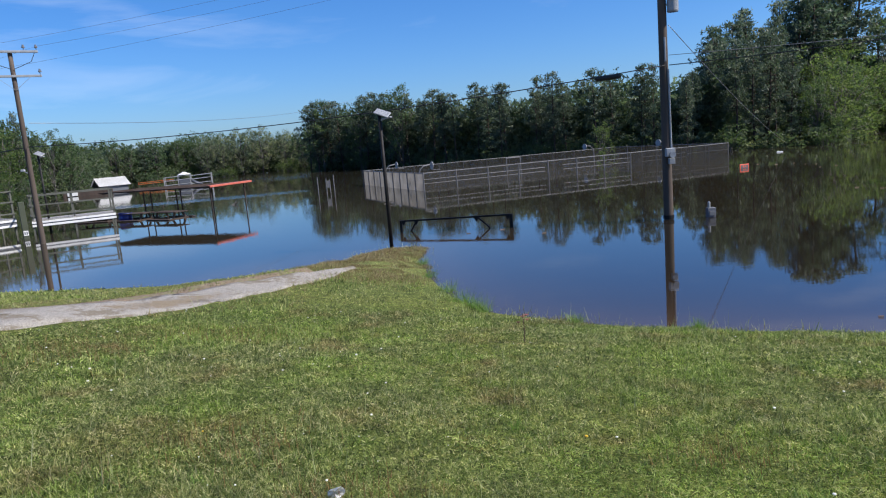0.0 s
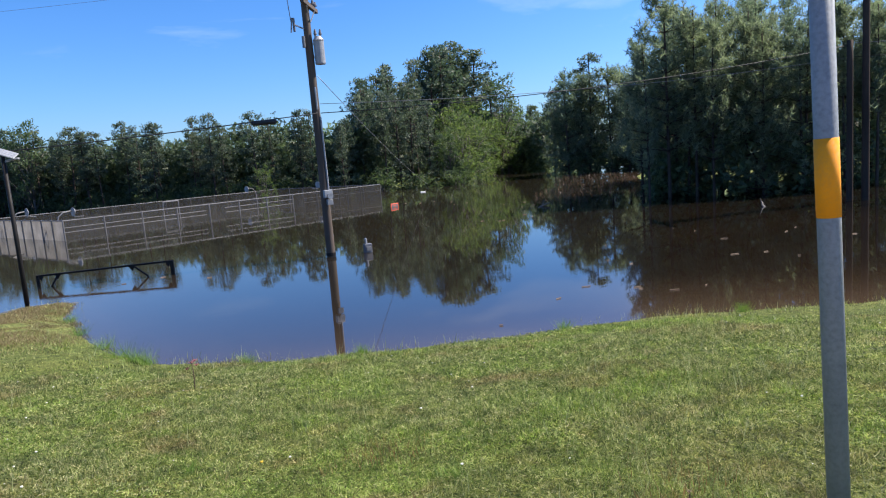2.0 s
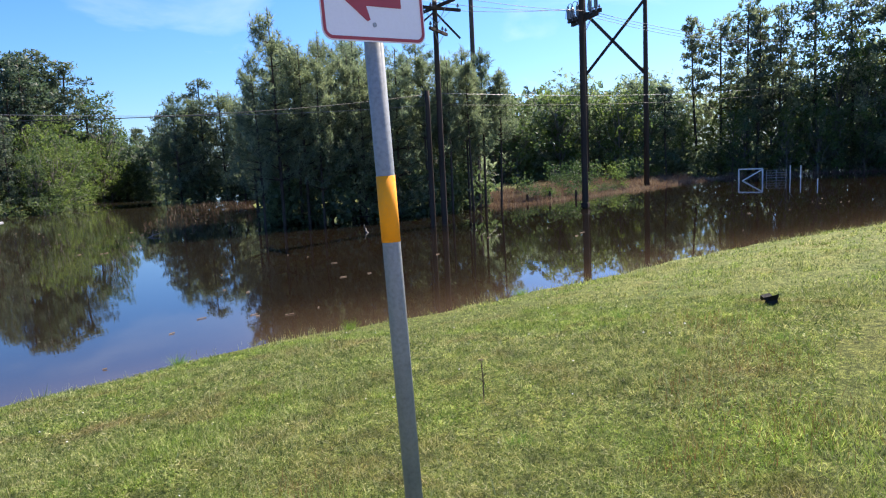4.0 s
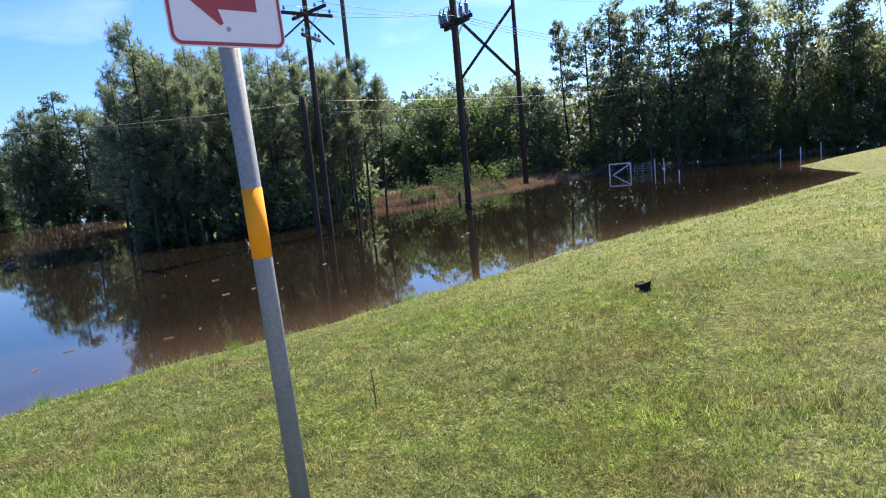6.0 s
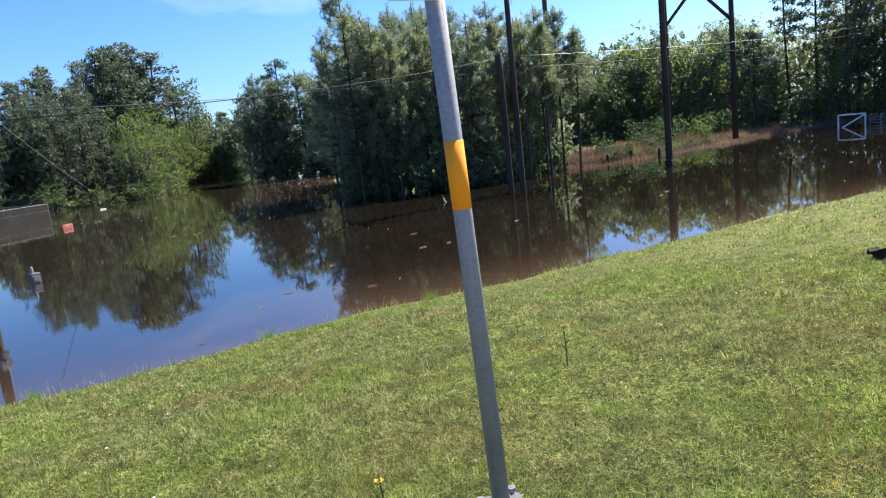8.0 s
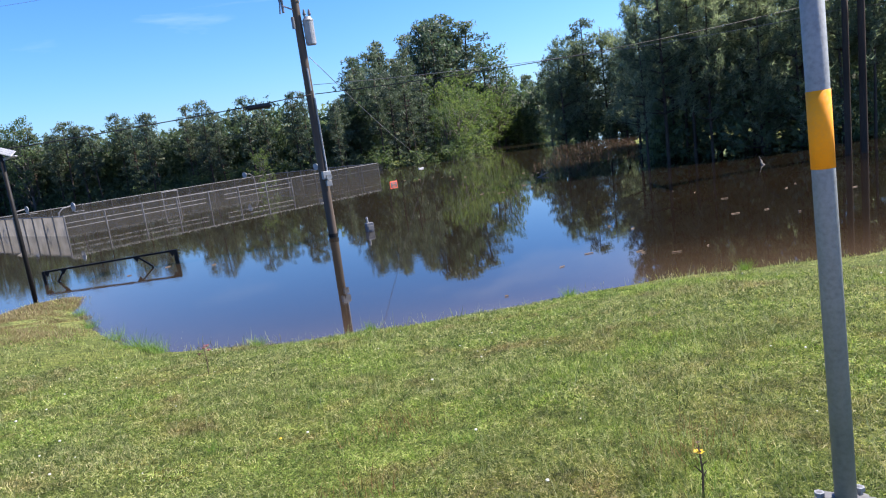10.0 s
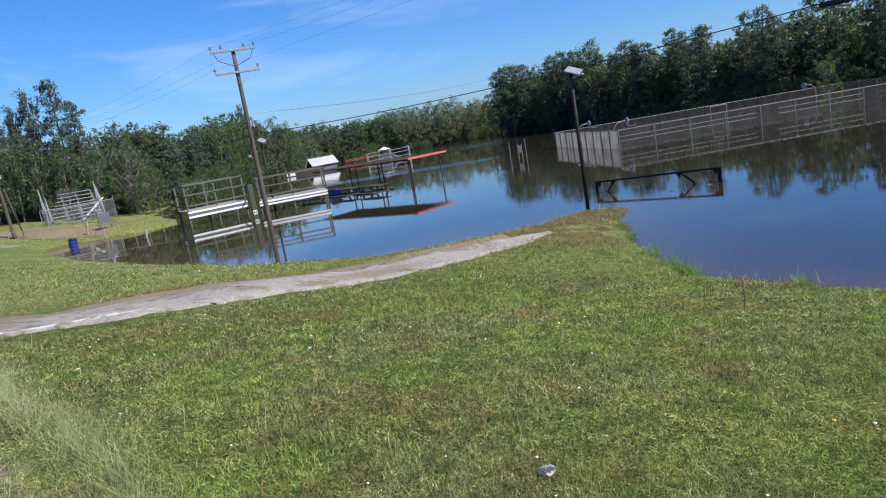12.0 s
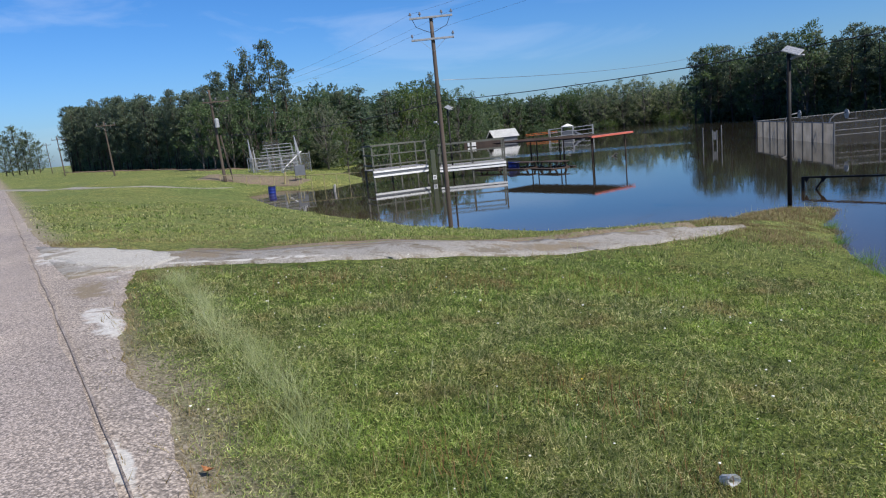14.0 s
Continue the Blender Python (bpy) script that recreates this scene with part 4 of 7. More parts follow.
def thicket(name, lines, seed, mat, size, label, per=42, leaves=12):
    """Lumpy masses of leaves that close a wood from the ground up: lines of (x, y, height), depth from front to back."""
    g = np.random.default_rng(seed)
    v, f, base = [], [], 0
    for line, front, back, low in lines:
        for (x0, y0, h0), (x1, y1, h1) in zip(line, line[1:]):
            n = int(math.hypot(x1 - x0, y1 - y0) * per * (h0 + h1) / 16)
            t = g.uniform(0, 1, n)
            x, y, h = x0 + (x1 - x0) * t, y0 + (y1 - y0) * t, h0 + (h1 - h0) * t
            d = np.hypot(x - 0.8, y - 0.6)
            k = (d + g.uniform(front, back, n)) / d
            x, y = 0.8 + (x - 0.8) * k, 0.6 + (y - 0.6) * k
            top = h * np.array([0.82 + 0.28 * noise.noise((a * 0.22, b * 0.22, 0)) + 0.2 * noise.noise((a * 0.8, b * 0.8, 3)) for a, b in zip(x, y)])
            z = np.maximum(land(x, y), 0.0) + top * g.uniform(0, 1, n) ** low
            p = g.normal(size=(n, leaves, 3))
            p /= np.linalg.norm(p, axis=2, keepdims=True)
            p = p * g.uniform(0.4, 1.0, (n, leaves, 1)) * g.uniform(0.45, 1.0, (n, 1, 1)) * (size * 2.0) + np.stack([x, y, z], -1)[:, None]
            p = p.reshape(-1, 3)
            p[:, 2] = np.maximum(p[:, 2], 0.02)
            a, b = blades(g, p, size, 1, 0.1, 0.36, 0.05)
            v.append(a), f.append(b + base)
            base += len(a)
    return tagged(new(name, tri_mesh(name, np.concatenate(v), np.concatenate(f), M[mat])), label, "woods", kind="stuff")


CENTRE = [(-15.5, 91, 7.6), (-10.9, 89, 7.6), (-6.1, 83.5, 8.0), (-0.6, 75.8, 7.4), (8.1, 67.4, 6.5), (13.8, 61.4, 6.8), (18.7, 57, 6.4), (24.3, 53.5, 7.2)]
POINT = [(22.5, 58, 7.2), (31, 66, 9), (41.2, 71, 10), (47.4, 72.7, 8.5), (56, 78, 7.0), (70, 85, 7.5)]
EAST = [(46, 46, 8), (52, 29, 8.2), (57, 23.5, 9.4), (60, 20, 9.6), (61, 16.3, 9.2), (64.5, 12, 9.6), (65.5, 8, 10.5), (65.6, 4, 10.5), (69, -2.4, 10.8), (72, -9, 10.8), (75, -17, 10.5), (84, -31, 10), (96, -44, 10)]
WEST = [(-131, 81, 10.5), (-128.6, 79, 11), (-91.1, 64, 9.2), (-67.6, 54, 7.6), (-55.6, 48.5, 6.8), (-44, 41, 6.6), (-37.5, 41.5, 6.2), (-36.3, 45, 6.4), (-37.2, 53, 6.0), (-39, 66, 7.0), (-39, 74, 5.4), (-45, 96, 5.8), (-36, 106, 6.2), (-24, 110, 5.2), (-12, 106, 5.6)]
thicket("far_woods", [(CENTRE, 2, 6, 0.9), (POINT, 2, 6, 0.9), (WEST, 1.5, 6, 0.9), ([(46, 60, 6), (56, 78, 6.5)], 0, 4, 0.9)], 77, "leaf_deep", 0.60, "dense dark green woods behind the first trees", 50)
# across the flood the veil of haze is carried by pale leaf colours
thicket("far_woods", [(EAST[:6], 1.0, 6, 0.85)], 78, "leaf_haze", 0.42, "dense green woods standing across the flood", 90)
thicket("far_woods", [(EAST[5:], 3.0, 8, 0.85)], 82, "leaf_haze", 0.55, "leaves deep in the woods across the flood, haze painted into their colour", 44)
thicket("far_woods", [(EAST[6:], 0.0, 5, 0.7)], 79, "leaf_pale", 0.34, "new leaves among the pines across the flood, paled for haze", 34)
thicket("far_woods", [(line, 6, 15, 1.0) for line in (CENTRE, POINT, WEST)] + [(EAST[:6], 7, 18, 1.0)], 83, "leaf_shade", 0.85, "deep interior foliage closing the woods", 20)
low = [[(x, y, k) for x, y, h in line] for k, line in ((1.5, CENTRE), (1.8, POINT[2:]), (2.4, WEST[4:]))]
low.append([(22, 55.5, 1.0), (25, 53.5, 1.1), (29, 51.5, 1.4), (31, 53, 2.6), (36, 59, 2.8), (42, 67, 2.8), (48, 76, 2.8)])
low.append([(24.6, 24.0, 2.0), (23.8, 22.4, 3.0), (24.6, 20.2, 3.2), (27.4, 18.4, 3.0), (30.5, 17.2, 2.6), (34.5, 17.0, 2.2)])
low.append([(40.2, 50, 3.0), (46, 46, 3.0)])
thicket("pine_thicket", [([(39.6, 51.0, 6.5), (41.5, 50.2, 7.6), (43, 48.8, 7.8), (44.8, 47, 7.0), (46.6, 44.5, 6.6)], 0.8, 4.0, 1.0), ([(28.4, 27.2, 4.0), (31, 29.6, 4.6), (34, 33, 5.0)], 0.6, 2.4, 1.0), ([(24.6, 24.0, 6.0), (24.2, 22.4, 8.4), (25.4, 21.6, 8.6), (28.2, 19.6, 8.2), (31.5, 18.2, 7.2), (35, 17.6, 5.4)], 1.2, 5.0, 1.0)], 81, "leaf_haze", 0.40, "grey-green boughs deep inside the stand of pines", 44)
thicket("undergrowth", [([(x, y, 3.0) for x, y, h in EAST], -0.6, 1.8, 1.2)], 84, "leaf_haze", 0.40, "leafy undergrowth across the flood, paled for haze", 62)
thicket("undergrowth", [(line, -0.6, 1.8, 1.25) for line in low], 80, "leaf_deep", 0.40, "dark leafy undergrowth at the foot of the woods", 62)


# ---- materials of built things ----
def veil(name, colour, cover, scale=1.0):
    """Woven mesh: part of the light passes between the threads."""
    m, nt, b = shader(name, 0.8)
    tc = nt.nodes.new("ShaderNodeTexCoord")
    n = noise_node(nt, 1.3 * scale, 5, 0.65, tc.outputs["Object"])
    r = ramp_node(nt, n.outputs["Fac"], [(0.3, tuple(0.75 * c for c in colour)), (0.7, tuple(1.15 * c for c in colour))])
    nt.links.new(r.outputs[0], b.inputs["Base Color"])
    t = nt.nodes.new("ShaderNodeBsdfTransparent")
    back = nt.nodes.new("ShaderNodeBsdfTranslucent")
    nt.links.new(r.outputs[0], back.inputs["Color"])
    cloth = nt.nodes.new("ShaderNodeMixShader")
    cloth.inputs[0].default_value = 0.45
    nt.links.new(b.outputs[0], cloth.inputs[1])
    nt.links.new(back.outputs[0], cloth.inputs[2])
    mx = nt.nodes.new("ShaderNodeMixShader")
    f = ramp_node(nt, n.outputs["Fac"], [(0.3, (cover - 0.08,) * 3), (0.7, (cover + 0.08,) * 3)])
    nt.links.new(f.outputs[0], mx.inputs[0])
    nt.links.new(t.outputs[0], mx.inputs[1])
    nt.links.new(cloth.outputs[0], mx.inputs[2])
    nt.links.new(mx.outputs[0], nt.nodes["Material Output"].inputs["Surface"])
    return m


M |= {
    "mesh_light": veil("pale_windscreen_mesh", (0.34, 0.315, 0.28), 0.84),
    "mesh_dark": veil("dark_windscreen_mesh", (0.05, 0.048, 0.044), 0.60),
    "chain": veil("chain_link_mesh", (0.15, 0.147, 0.14), 0.19),
    "chain_pale": veil("pale_chain_link", (0.30, 0.30, 0.29), 0.27),
    "yellow": worn("yellow_reflective_tape", (0.80, 0.27, 0.004), (0.90, 0.34, 0.006), 0.85, 0, 6, 90, 0.03, grit=0.92),
    "sign_white": worn("white_sign_sheet", (0.66, 0.66, 0.69), (0.70, 0.70, 0.73), 0.5, 0, 3, 80, 0.01, grit=0.96),
    "sign_red": worn("red_sign_ink", (0.30, 0.03, 0.042), (0.35, 0.042, 0.05), 0.5, 0, 5, 80, 0.01, grit=0.93),
    "post_grey": worn("dull_zinc", (0.19, 0.215, 0.23), (0.27, 0.295, 0.31), 0.6, 0.0, 4, 60, 0.08),
    "red_roof": worn("red_metal_roof", (0.42, 0.09, 0.06), (0.54, 0.15, 0.10), 0.5, 0, 2, 30, 0.1),
    "dark_wood": worn("dark_stained_wood", (0.030, 0.020, 0.016), (0.075, 0.05, 0.038), 0.75, 0, 3, 25, 0.2, (1, 1, 0.2)),
    "rail_wood": worn("weathered_rail_wood", (0.060, 0.064, 0.052), (0.125, 0.128, 0.108), 0.85, 0, 3, 25, 0.2, (0.3, 1, 1)),
    "deck": worn("grey_deck_boards", (0.20, 0.19, 0.18), (0.36, 0.35, 0.33), 0.8, 0, 3, 25, 0.2),
    "olive": worn("olive_green_enclosure", (0.040, 0.050, 0.030), (0.07, 0.08, 0.048), 0.65, 0, 2, 30, 0.1),
    "blue": worn("blue_plastic", (0.010, 0.022, 0.17), (0.02, 0.045, 0.26), 0.4, 0, 4, 40, 0.05),
    "orange": worn("orange_mesh_plastic", (0.60, 0.13, 0.03), (0.72, 0.20, 0.06), 0.6, 0, 4, 40, 0.05),
    "red_sign_paint": worn("red_orange_paint", (0.75, 0.085, 0.04), (0.85, 0.14, 0.07), 0.5, 0, 4, 40, 0.05),
    "yellow_rail": worn("faded_yellow_paint", (0.26, 0.225, 0.11), (0.36, 0.31, 0.16), 0.6, 0, 4, 40, 0.1),
    "fence_pipe": worn("dull_fence_pipe", (0.10, 0.102, 0.105), (0.19, 0.192, 0.195), 0.6, 0.0, 5, 60, 0.05),
    "grey_rail": worn("weathered_grey_rail", (0.22, 0.222, 0.225), (0.32, 0.322, 0.325), 0.55, 0.1, 5, 60, 0.05),
    "grey_metal": worn("grey_painted_steel", (0.28, 0.29, 0.30), (0.42, 0.43, 0.44), 0.5, 0.2, 4, 40, 0.06),
    "slate": worn("slate_grey_panel", (0.085, 0.095, 0.11), (0.13, 0.14, 0.16), 0.6, 0, 3, 40, 0.05),
    "solar": worn("solar_cells", (0.26, 0.27, 0.29), (0.38, 0.39, 0.41), 0.18, 0.2, 6, 60, 0.0),
    "porcelain": worn("grey_porcelain", (0.10, 0.10, 0.11), (0.20, 0.20, 0.21), 0.3, 0, 5, 60, 0.02),
    "black_rubber": worn("black_rubber", (0.008, 0.008, 0.008), (0.025, 0.025, 0.024), 0.6, 0, 6, 50, 0.2),
}


def flat(name, points, material, parent, lift=0.0, label=""):
    """A thin cut-out in the xz plane, facing -y."""
    bm = bmesh.new()
    a = [bm.verts.new((x, -lift, z)) for x, z in points]
    b = [bm.verts.new((x, -lift + 0.0015, z)) for x, z in points]
    bm.faces.new(a)
    bm.faces.new(b[::-1])
    for i in range(len(a)):
        j = (i + 1) % len(a)
        bm.faces.new((a[i], b[i], b[j], a[j]))
    return part(name, bm, material, parent, label)


def rounded(w, h, r, x0=0.0, z0=0.0, n=6):
    out = []
    for cx, cz, a0 in ((w / 2 - r, h / 2 - r, 0), (-w / 2 + r, h / 2 - r, 90), (-w / 2 + r, -h / 2 + r, 180), (w / 2 - r, -h / 2 + r, 270)):
        for k in range(n + 1):
            a = radians(a0 + 90 * k / n)
            out.append((x0 + cx + r * math.cos(a), z0 + cz + r * math.sin(a)))
    return out


# ---- the sign on its post ----
PX, PY = 2.970, 1.826
pz = ground_z(PX, PY)
LEAN = Matrix.Translation((0, 0, 2.35 - pz)) @ Matrix.Rotation(radians(-1.7), 4, Vector((0.866, 0.5, 0))) @ Matrix.Translation((0, 0, pz - 2.35))
sign = thing("road_sign", Matrix.Translation((PX, PY, pz)) @ LEAN, "white road sign with red arrow on yellow-banded grey steel post", "road sign")
bm = bmesh.new()
tube(bm, [(0, 0, 0.1), (0, 0, 2.62)], 0.0365, 24)
post = part("post", bm, M["post_grey"], sign, smooth=False)
for p in post.data.polygons:
    p.use_smooth = len(p.vertices) == 4
bm = bmesh.new()
tube(bm, [(0, 0, 2.271 - pz), (0, 0, 2.530 - pz)], 0.0378, 24)
band = part("reflective_band", bm, M["yellow"], sign, "bright yellow-orange reflective band")
for p in band.data.polygons:
    p.use_smooth = len(p.vertices) == 4
bm = bmesh.new()
tube(bm, [(0, 0, 0.03), (0, 0, 0.12)], [0.055, 0.045], 16)
bmesh.ops.create_circle(bm, cap_ends=True, radius=0.11, segments=3, matrix=Matrix.Translation((0, 0, 0.1)))
box(bm, (0.11, 0.05, 0.02), (0.05, 0.0, 0.085), 0.004)
box(bm, (0.11, 0.05, 0.02), Matrix.Rotation(radians(120), 4, "Z") @ Matrix.Translation((0.05, 0, 0.085)), 0.004)
box(bm, (0.11, 0.05, 0.02), Matrix.Rotation(radians(240), 4, "Z") @ Matrix.Translation((0.05, 0, 0.085)), 0.004)
slip = part("slip_base", bm, M["fence_pipe"], sign, "dull grey three-bolt slip base")
for k in range(3):
    bm = bmesh.new()
    tube(bm, [(0, 0, 0.0), (0, 0, 0.05)], 0.011, 6)
    tube(bm, [(0, 0, 0.035), (0, 0, 0.05)], 0.018, 6)
    bolt = part("bolt", bm, M["galv"], slip)
    bolt.location = (0.085 * math.cos(radians(120 * k)), 0.085 * math.sin(radians(120 * k)), 0.075)
bm = bmesh.new()
tube(bm, [(0, 0, 0), (0, 0, 0.04)], 0.13, 18)
part("footing", bm, M["concrete"], sign, "small concrete footing")
W, HS = 0.463, 0.61
bm = bmesh.new()
outline = rounded(W, HS, 0.04)
va = [bm.verts.new((x, -0.001, z)) for x, z in outline]
vb = [bm.verts.new((x, 0.0015, z)) for x, z in outline]
bm.faces.new(va), bm.faces.new(vb[::-1])
for i in range(len(va)):
    bm.faces.new((va[i], vb[i], vb[(i + 1) % len(va)], va[(i + 1) % len(va)]))
plate = part("sign_plate", bm, M["sign_white"], sign)
plate.matrix_basis = Matrix.Translation((-0.035, -0.040, 3.026 - pz + HS / 2)) @ Matrix.Rotation(radians(-20), 4, "Z") @ Matrix.Rotation(radians(-0.4), 4, "Y")
bm = bmesh.new()
oo, ii = rounded(W - 0.010, HS - 0.010, 0.037), rounded(W - 0.034, HS - 0.034, 0.026)
a = [bm.verts.new((x, -0.0025, z)) for x, z in oo]
b = [bm.verts.new((x, -0.0025, z)) for x, z in ii]
for i in range(len(a)):
    j = (i + 1) % len(a)
    bm.faces.new((a[i], a[j], b[j], b[i]))
part("border", bm, M["sign_red"], plate, "dark red border")
AX, AZ = -0.018, -0.150
flat("arrow", [(AX - 0.125, AZ + 0.0), (AX - 0.02, AZ + 0.09), (AX - 0.02, AZ + 0.03), (AX + 0.14, AZ + 0.03), (AX + 0.14, AZ - 0.027), (AX - 0.02, AZ - 0.027), (AX - 0.005, AZ - 0.075), (AX - 0.018, AZ - 0.082)], M["sign_red"], plate, 0.003, "red arrow pointing left")
for z in (-0.243, 0.243):
    bm = bmesh.new()
    tube(bm, [(-0.006, -0.001, z), (-0.006, -0.0035, z)], 0.009, 10)
    part("bolt", bm, M["galv"], plate)


# ---- poles and lines ----
def utility_pole(x, y, top, r0, r1, material, label, foot=None, lean=(0, 0)):
    z0 = max(-2.2, ground_z(x, y) - 0.3) if foot is None else foot
    t = thing("utility_pole", Matrix.Translation((x, y, z0)), label, "utility pole")
    bm = bmesh.new()
    n = 10
    tube(bm, [(lean[0] * k / n, lean[1] * k / n, (top - z0) * k / n) for k in range(n + 1)], [r0 + (r1 - r0) * k / n for k in range(n + 1)], 14)
    part("shaft", bm, M[material], t, smooth=True)
    return t, z0


def crossarm(pole, z0, z, ang, length, mat="rail_wood", pins=(-0.9, -0.35, 0.35, 0.9), back=0.12, braces=True, w=0.1):
    """A timber arm with pin insulators, square to ang (degrees)."""
    arm_m = Matrix.Translation((0, 0, z - z0)) @ Matrix.Rotation(radians(ang), 4, "Z")
    bm = bmesh.new()
    box(bm, (length, w, w * 1.15), Matrix.Translation((0, -back, 0)), 0.008)
    arm = part("crossarm", bm, M[mat], pole, "weathered timber crossarm")
    arm.matrix_basis = arm_m
    for p in pins:
        bm = bmesh.new()
        tube(bm, [(0, 0, 0.05), (0, 0, 0.12), (0, 0, 0.13), (0, 0, 0.17), (0, 0, 0.18), (0, 0, 0.24)], [0.012, 0.014, 0.06, 0.055, 0.04, 0.03], 10)
        ins = part("insulator", bm, M["porcelain"], arm)
        ins.location = (p * length / 2, -back, 0)
    if braces:
        for sgn in (-1, 1):
            bm = bmesh.new()
            bar(bm, (sgn * length * 0.3, -back - 0.03, -0.03), (0, -0.1, -0.45 * length * 0.5 - 0.1), 0.03, 0.008)
            part("brace", bm, M["galv"], arm)
    return arm


def wire(a, b, sag, r, mat, label="thin overhead power line between poles", n=18):
    a, b = Vector(a), Vector(b)
    t = thing("power_line", Matrix.Translation(a), label, "power line")
    bm = bmesh.new()
    tube(bm, [(b - a) * (k / n) - Vector((0, 0, sag * 4 * (k / n) * (1 - k / n))) for k in range(n + 1)], r, 5)
    part("cable", bm, M[mat], t, smooth=True)
    return t


# the pole in the near water
P1 = (6.88, 18.8)
pole, z0 = utility_pole(*P1, 8.2, 0.13, 0.10, "brown_pole", "brown wooden utility pole with a grey transformer, standing in flood water")
pole.matrix_basis = Matrix.Translation((P1[0] + 0.012, P1[1], z0)) @ Matrix.Rotation(-0.005, 4, "Y")
crossarm(pole, z0, 6.85, 58, 1.5, "brown_pole", (0.55, 0.9))
bm = bmesh.new()
tube(bm, [(0, 0, 0), (0, 0, 0.03), (0, 0, 0.60), (0, 0, 0.64), (0, 0, 0.74)], [0.13, 0.142, 0.142, 0.152, 0.08], 20)
tank = part("transformer", bm, M["galv"], pole, "grey can transformer")
tank.location = (0.23, -0.14, 5.3 - z0)
for dx in (-0.07, 0.07):
    bm = bmesh.new()
    tube(bm, [(dx, 0, 0.72), (dx, 0, 0.78), (dx, 0, 0.80), (dx, 0, 0.93)], [0.03, 0.03, 0.05, 0.02], 8)
    part("bushing", bm, M["porcelain"], tank)
bm = bmesh.new()
bar(bm, (0.10, -0.06, 5.5 - z0), (0.24, -0.15, 5.5 - z0), 0.05)
bar(bm, (0.10, -0.06, 5.85 - z0), (0.24, -0.15, 5.85 - z0), 0.05)
part("bracket", bm, M["galv"], pole)
bm = bmesh.new()
bar(bm, (-0.1, -0.05, 6.25 - z0), (-0.42, -0.2, 6.33 - z0), 0.03)
tube(bm, [(-0.42, -0.2, 6.15 - z0), (-0.42, -0.2, 6.5 - z0)], 0.035, 8)
tube(bm, [(-0.52, -0.22, 6.12 - z0), (-0.47, -0.22, 6.5 - z0)], 0.02, 8)
part("fuse_cutout", bm, M["porcelain"], pole)
bm = bmesh.new()
tube(bm, [(-0.17, -0.1, 5.75 - z0), (-0.17, -0.1, 6.05 - z0)], 0.045, 10)
part("arrester", bm, M["porcelain"], pole)
bm = bmesh.new()
tube(bm, [(0.09, -0.11, 1.8 - z0), (0.08, -0.10, 3.9 - z0)], 0.026, 8)
part("conduit", bm, M["galv"], pole, "pale grey riser conduit")
bm = bmesh.new()
tube(bm, [(0.0, -0.14, 4.1 - z0), (0.0, -0.13, 4.7 - z0)], 0.025, 8)
part("conduit", bm, M["galv"], pole, "pale grey riser conduit")
bm = bmesh.new()
box(bm, (0.24, 0.14, 0.22), (0.03, -0.18, 1.78 - z0), 0.012)
meter = part("meter_box", bm, M["grey_metal"], pole, "pale grey meter box")
bm = bmesh.new()
tube(bm, [(0.05, -0.27, 1.72 - z0), (0.05, -0.34, 1.72 - z0)], 0.08, 14)
box(bm, (0.16, 0.1, 0.16), (0.06, -0.19, 1.55 - z0), 0.01)
part("meter", bm, M["galv"], meter)
bm = bmesh.new()
tube(bm, [(0, 0, 0.02 - z0), (0, 0, 0.12 - z0)], 0.142, 14)
part("strap", bm, M["black_steel"], pole)

# the pole by the decks
P2 = (-14.0, 25.8)
pole, z0 = utility_pole(*P2, 6.95, 0.108, 0.075, "brown_pole", "brown wooden utility pole with two pale crossarms at the shore")
arm_ang = math.degrees(math.atan2(25.8, -14.8)) - 90
crossarm(pole, z0, 6.9, arm_ang, 1.75, "galv", (-0.95, -0.5, 0.5, 0.95), braces=False, w=0.07)
crossarm(pole, z0, 6.05, arm_ang, 1.75, "galv", (-0.95, 0.95), w=0.07)
bm = bmesh.new()
for sgn in (-1, 1):
    tube(bm, [(sgn * 0.8, -0.1, 6.95 - z0), (sgn * 0.62, -0.14, 6.55 - z0), (sgn * 0.3, -0.12, 6.4 - z0), (0.05 * sgn, -0.1, 6.3 - z0)], 0.012, 5)
jump = part("jumper", bm, M["wire"], pole)
jump.matrix_basis = Matrix.Rotation(radians(arm_ang), 4, "Z")
bm = bmesh.new()
box(bm, (0.15, 0.11, 0.09), (-0.19, -0.12, 2.72 - z0), 0.02)
bar(bm, (-0.12, -0.1, 2.66 - z0), (-0.04, -0.03, 2.6 - z0), 0.03)
part("flood_lamp", bm, M["grey_metal"], pole, "small grey lamp head")

# the pole behind the pond, with its transformer
x, y = -30.7, 28.9
pole, z0 = utility_pole(x, y, 5.9, 0.095, 0.065, "brown_pole", "weathered utility pole with a white transformer by the seats", lean=(-0.14, -0.10))
crossarm(pole, z0, 5.2, arm_ang + 12, 1.5, "brown_pole", (-0.9, 0, 0.9), w=0.06)
pole.children[1].location += Vector((-0.12, -0.09, 0))
bm = bmesh.new()
tube(bm, [(0, 0, 0), (0, 0, 0.46), (0, 0, 0.52)], [0.125, 0.125, 0.08], 16)
tank = part("transformer", bm, M["grey_metal"], pole, "pale grey can transformer")
tank.location = (0.12, -0.28, 3.75 - z0)
bm = bmesh.new()
bar(bm, (0.32, 0.2, -0.2), (0.0, -0.05, 3.3 - z0), 0.07)
part("push_brace", bm, M["brown_pole"], pole)
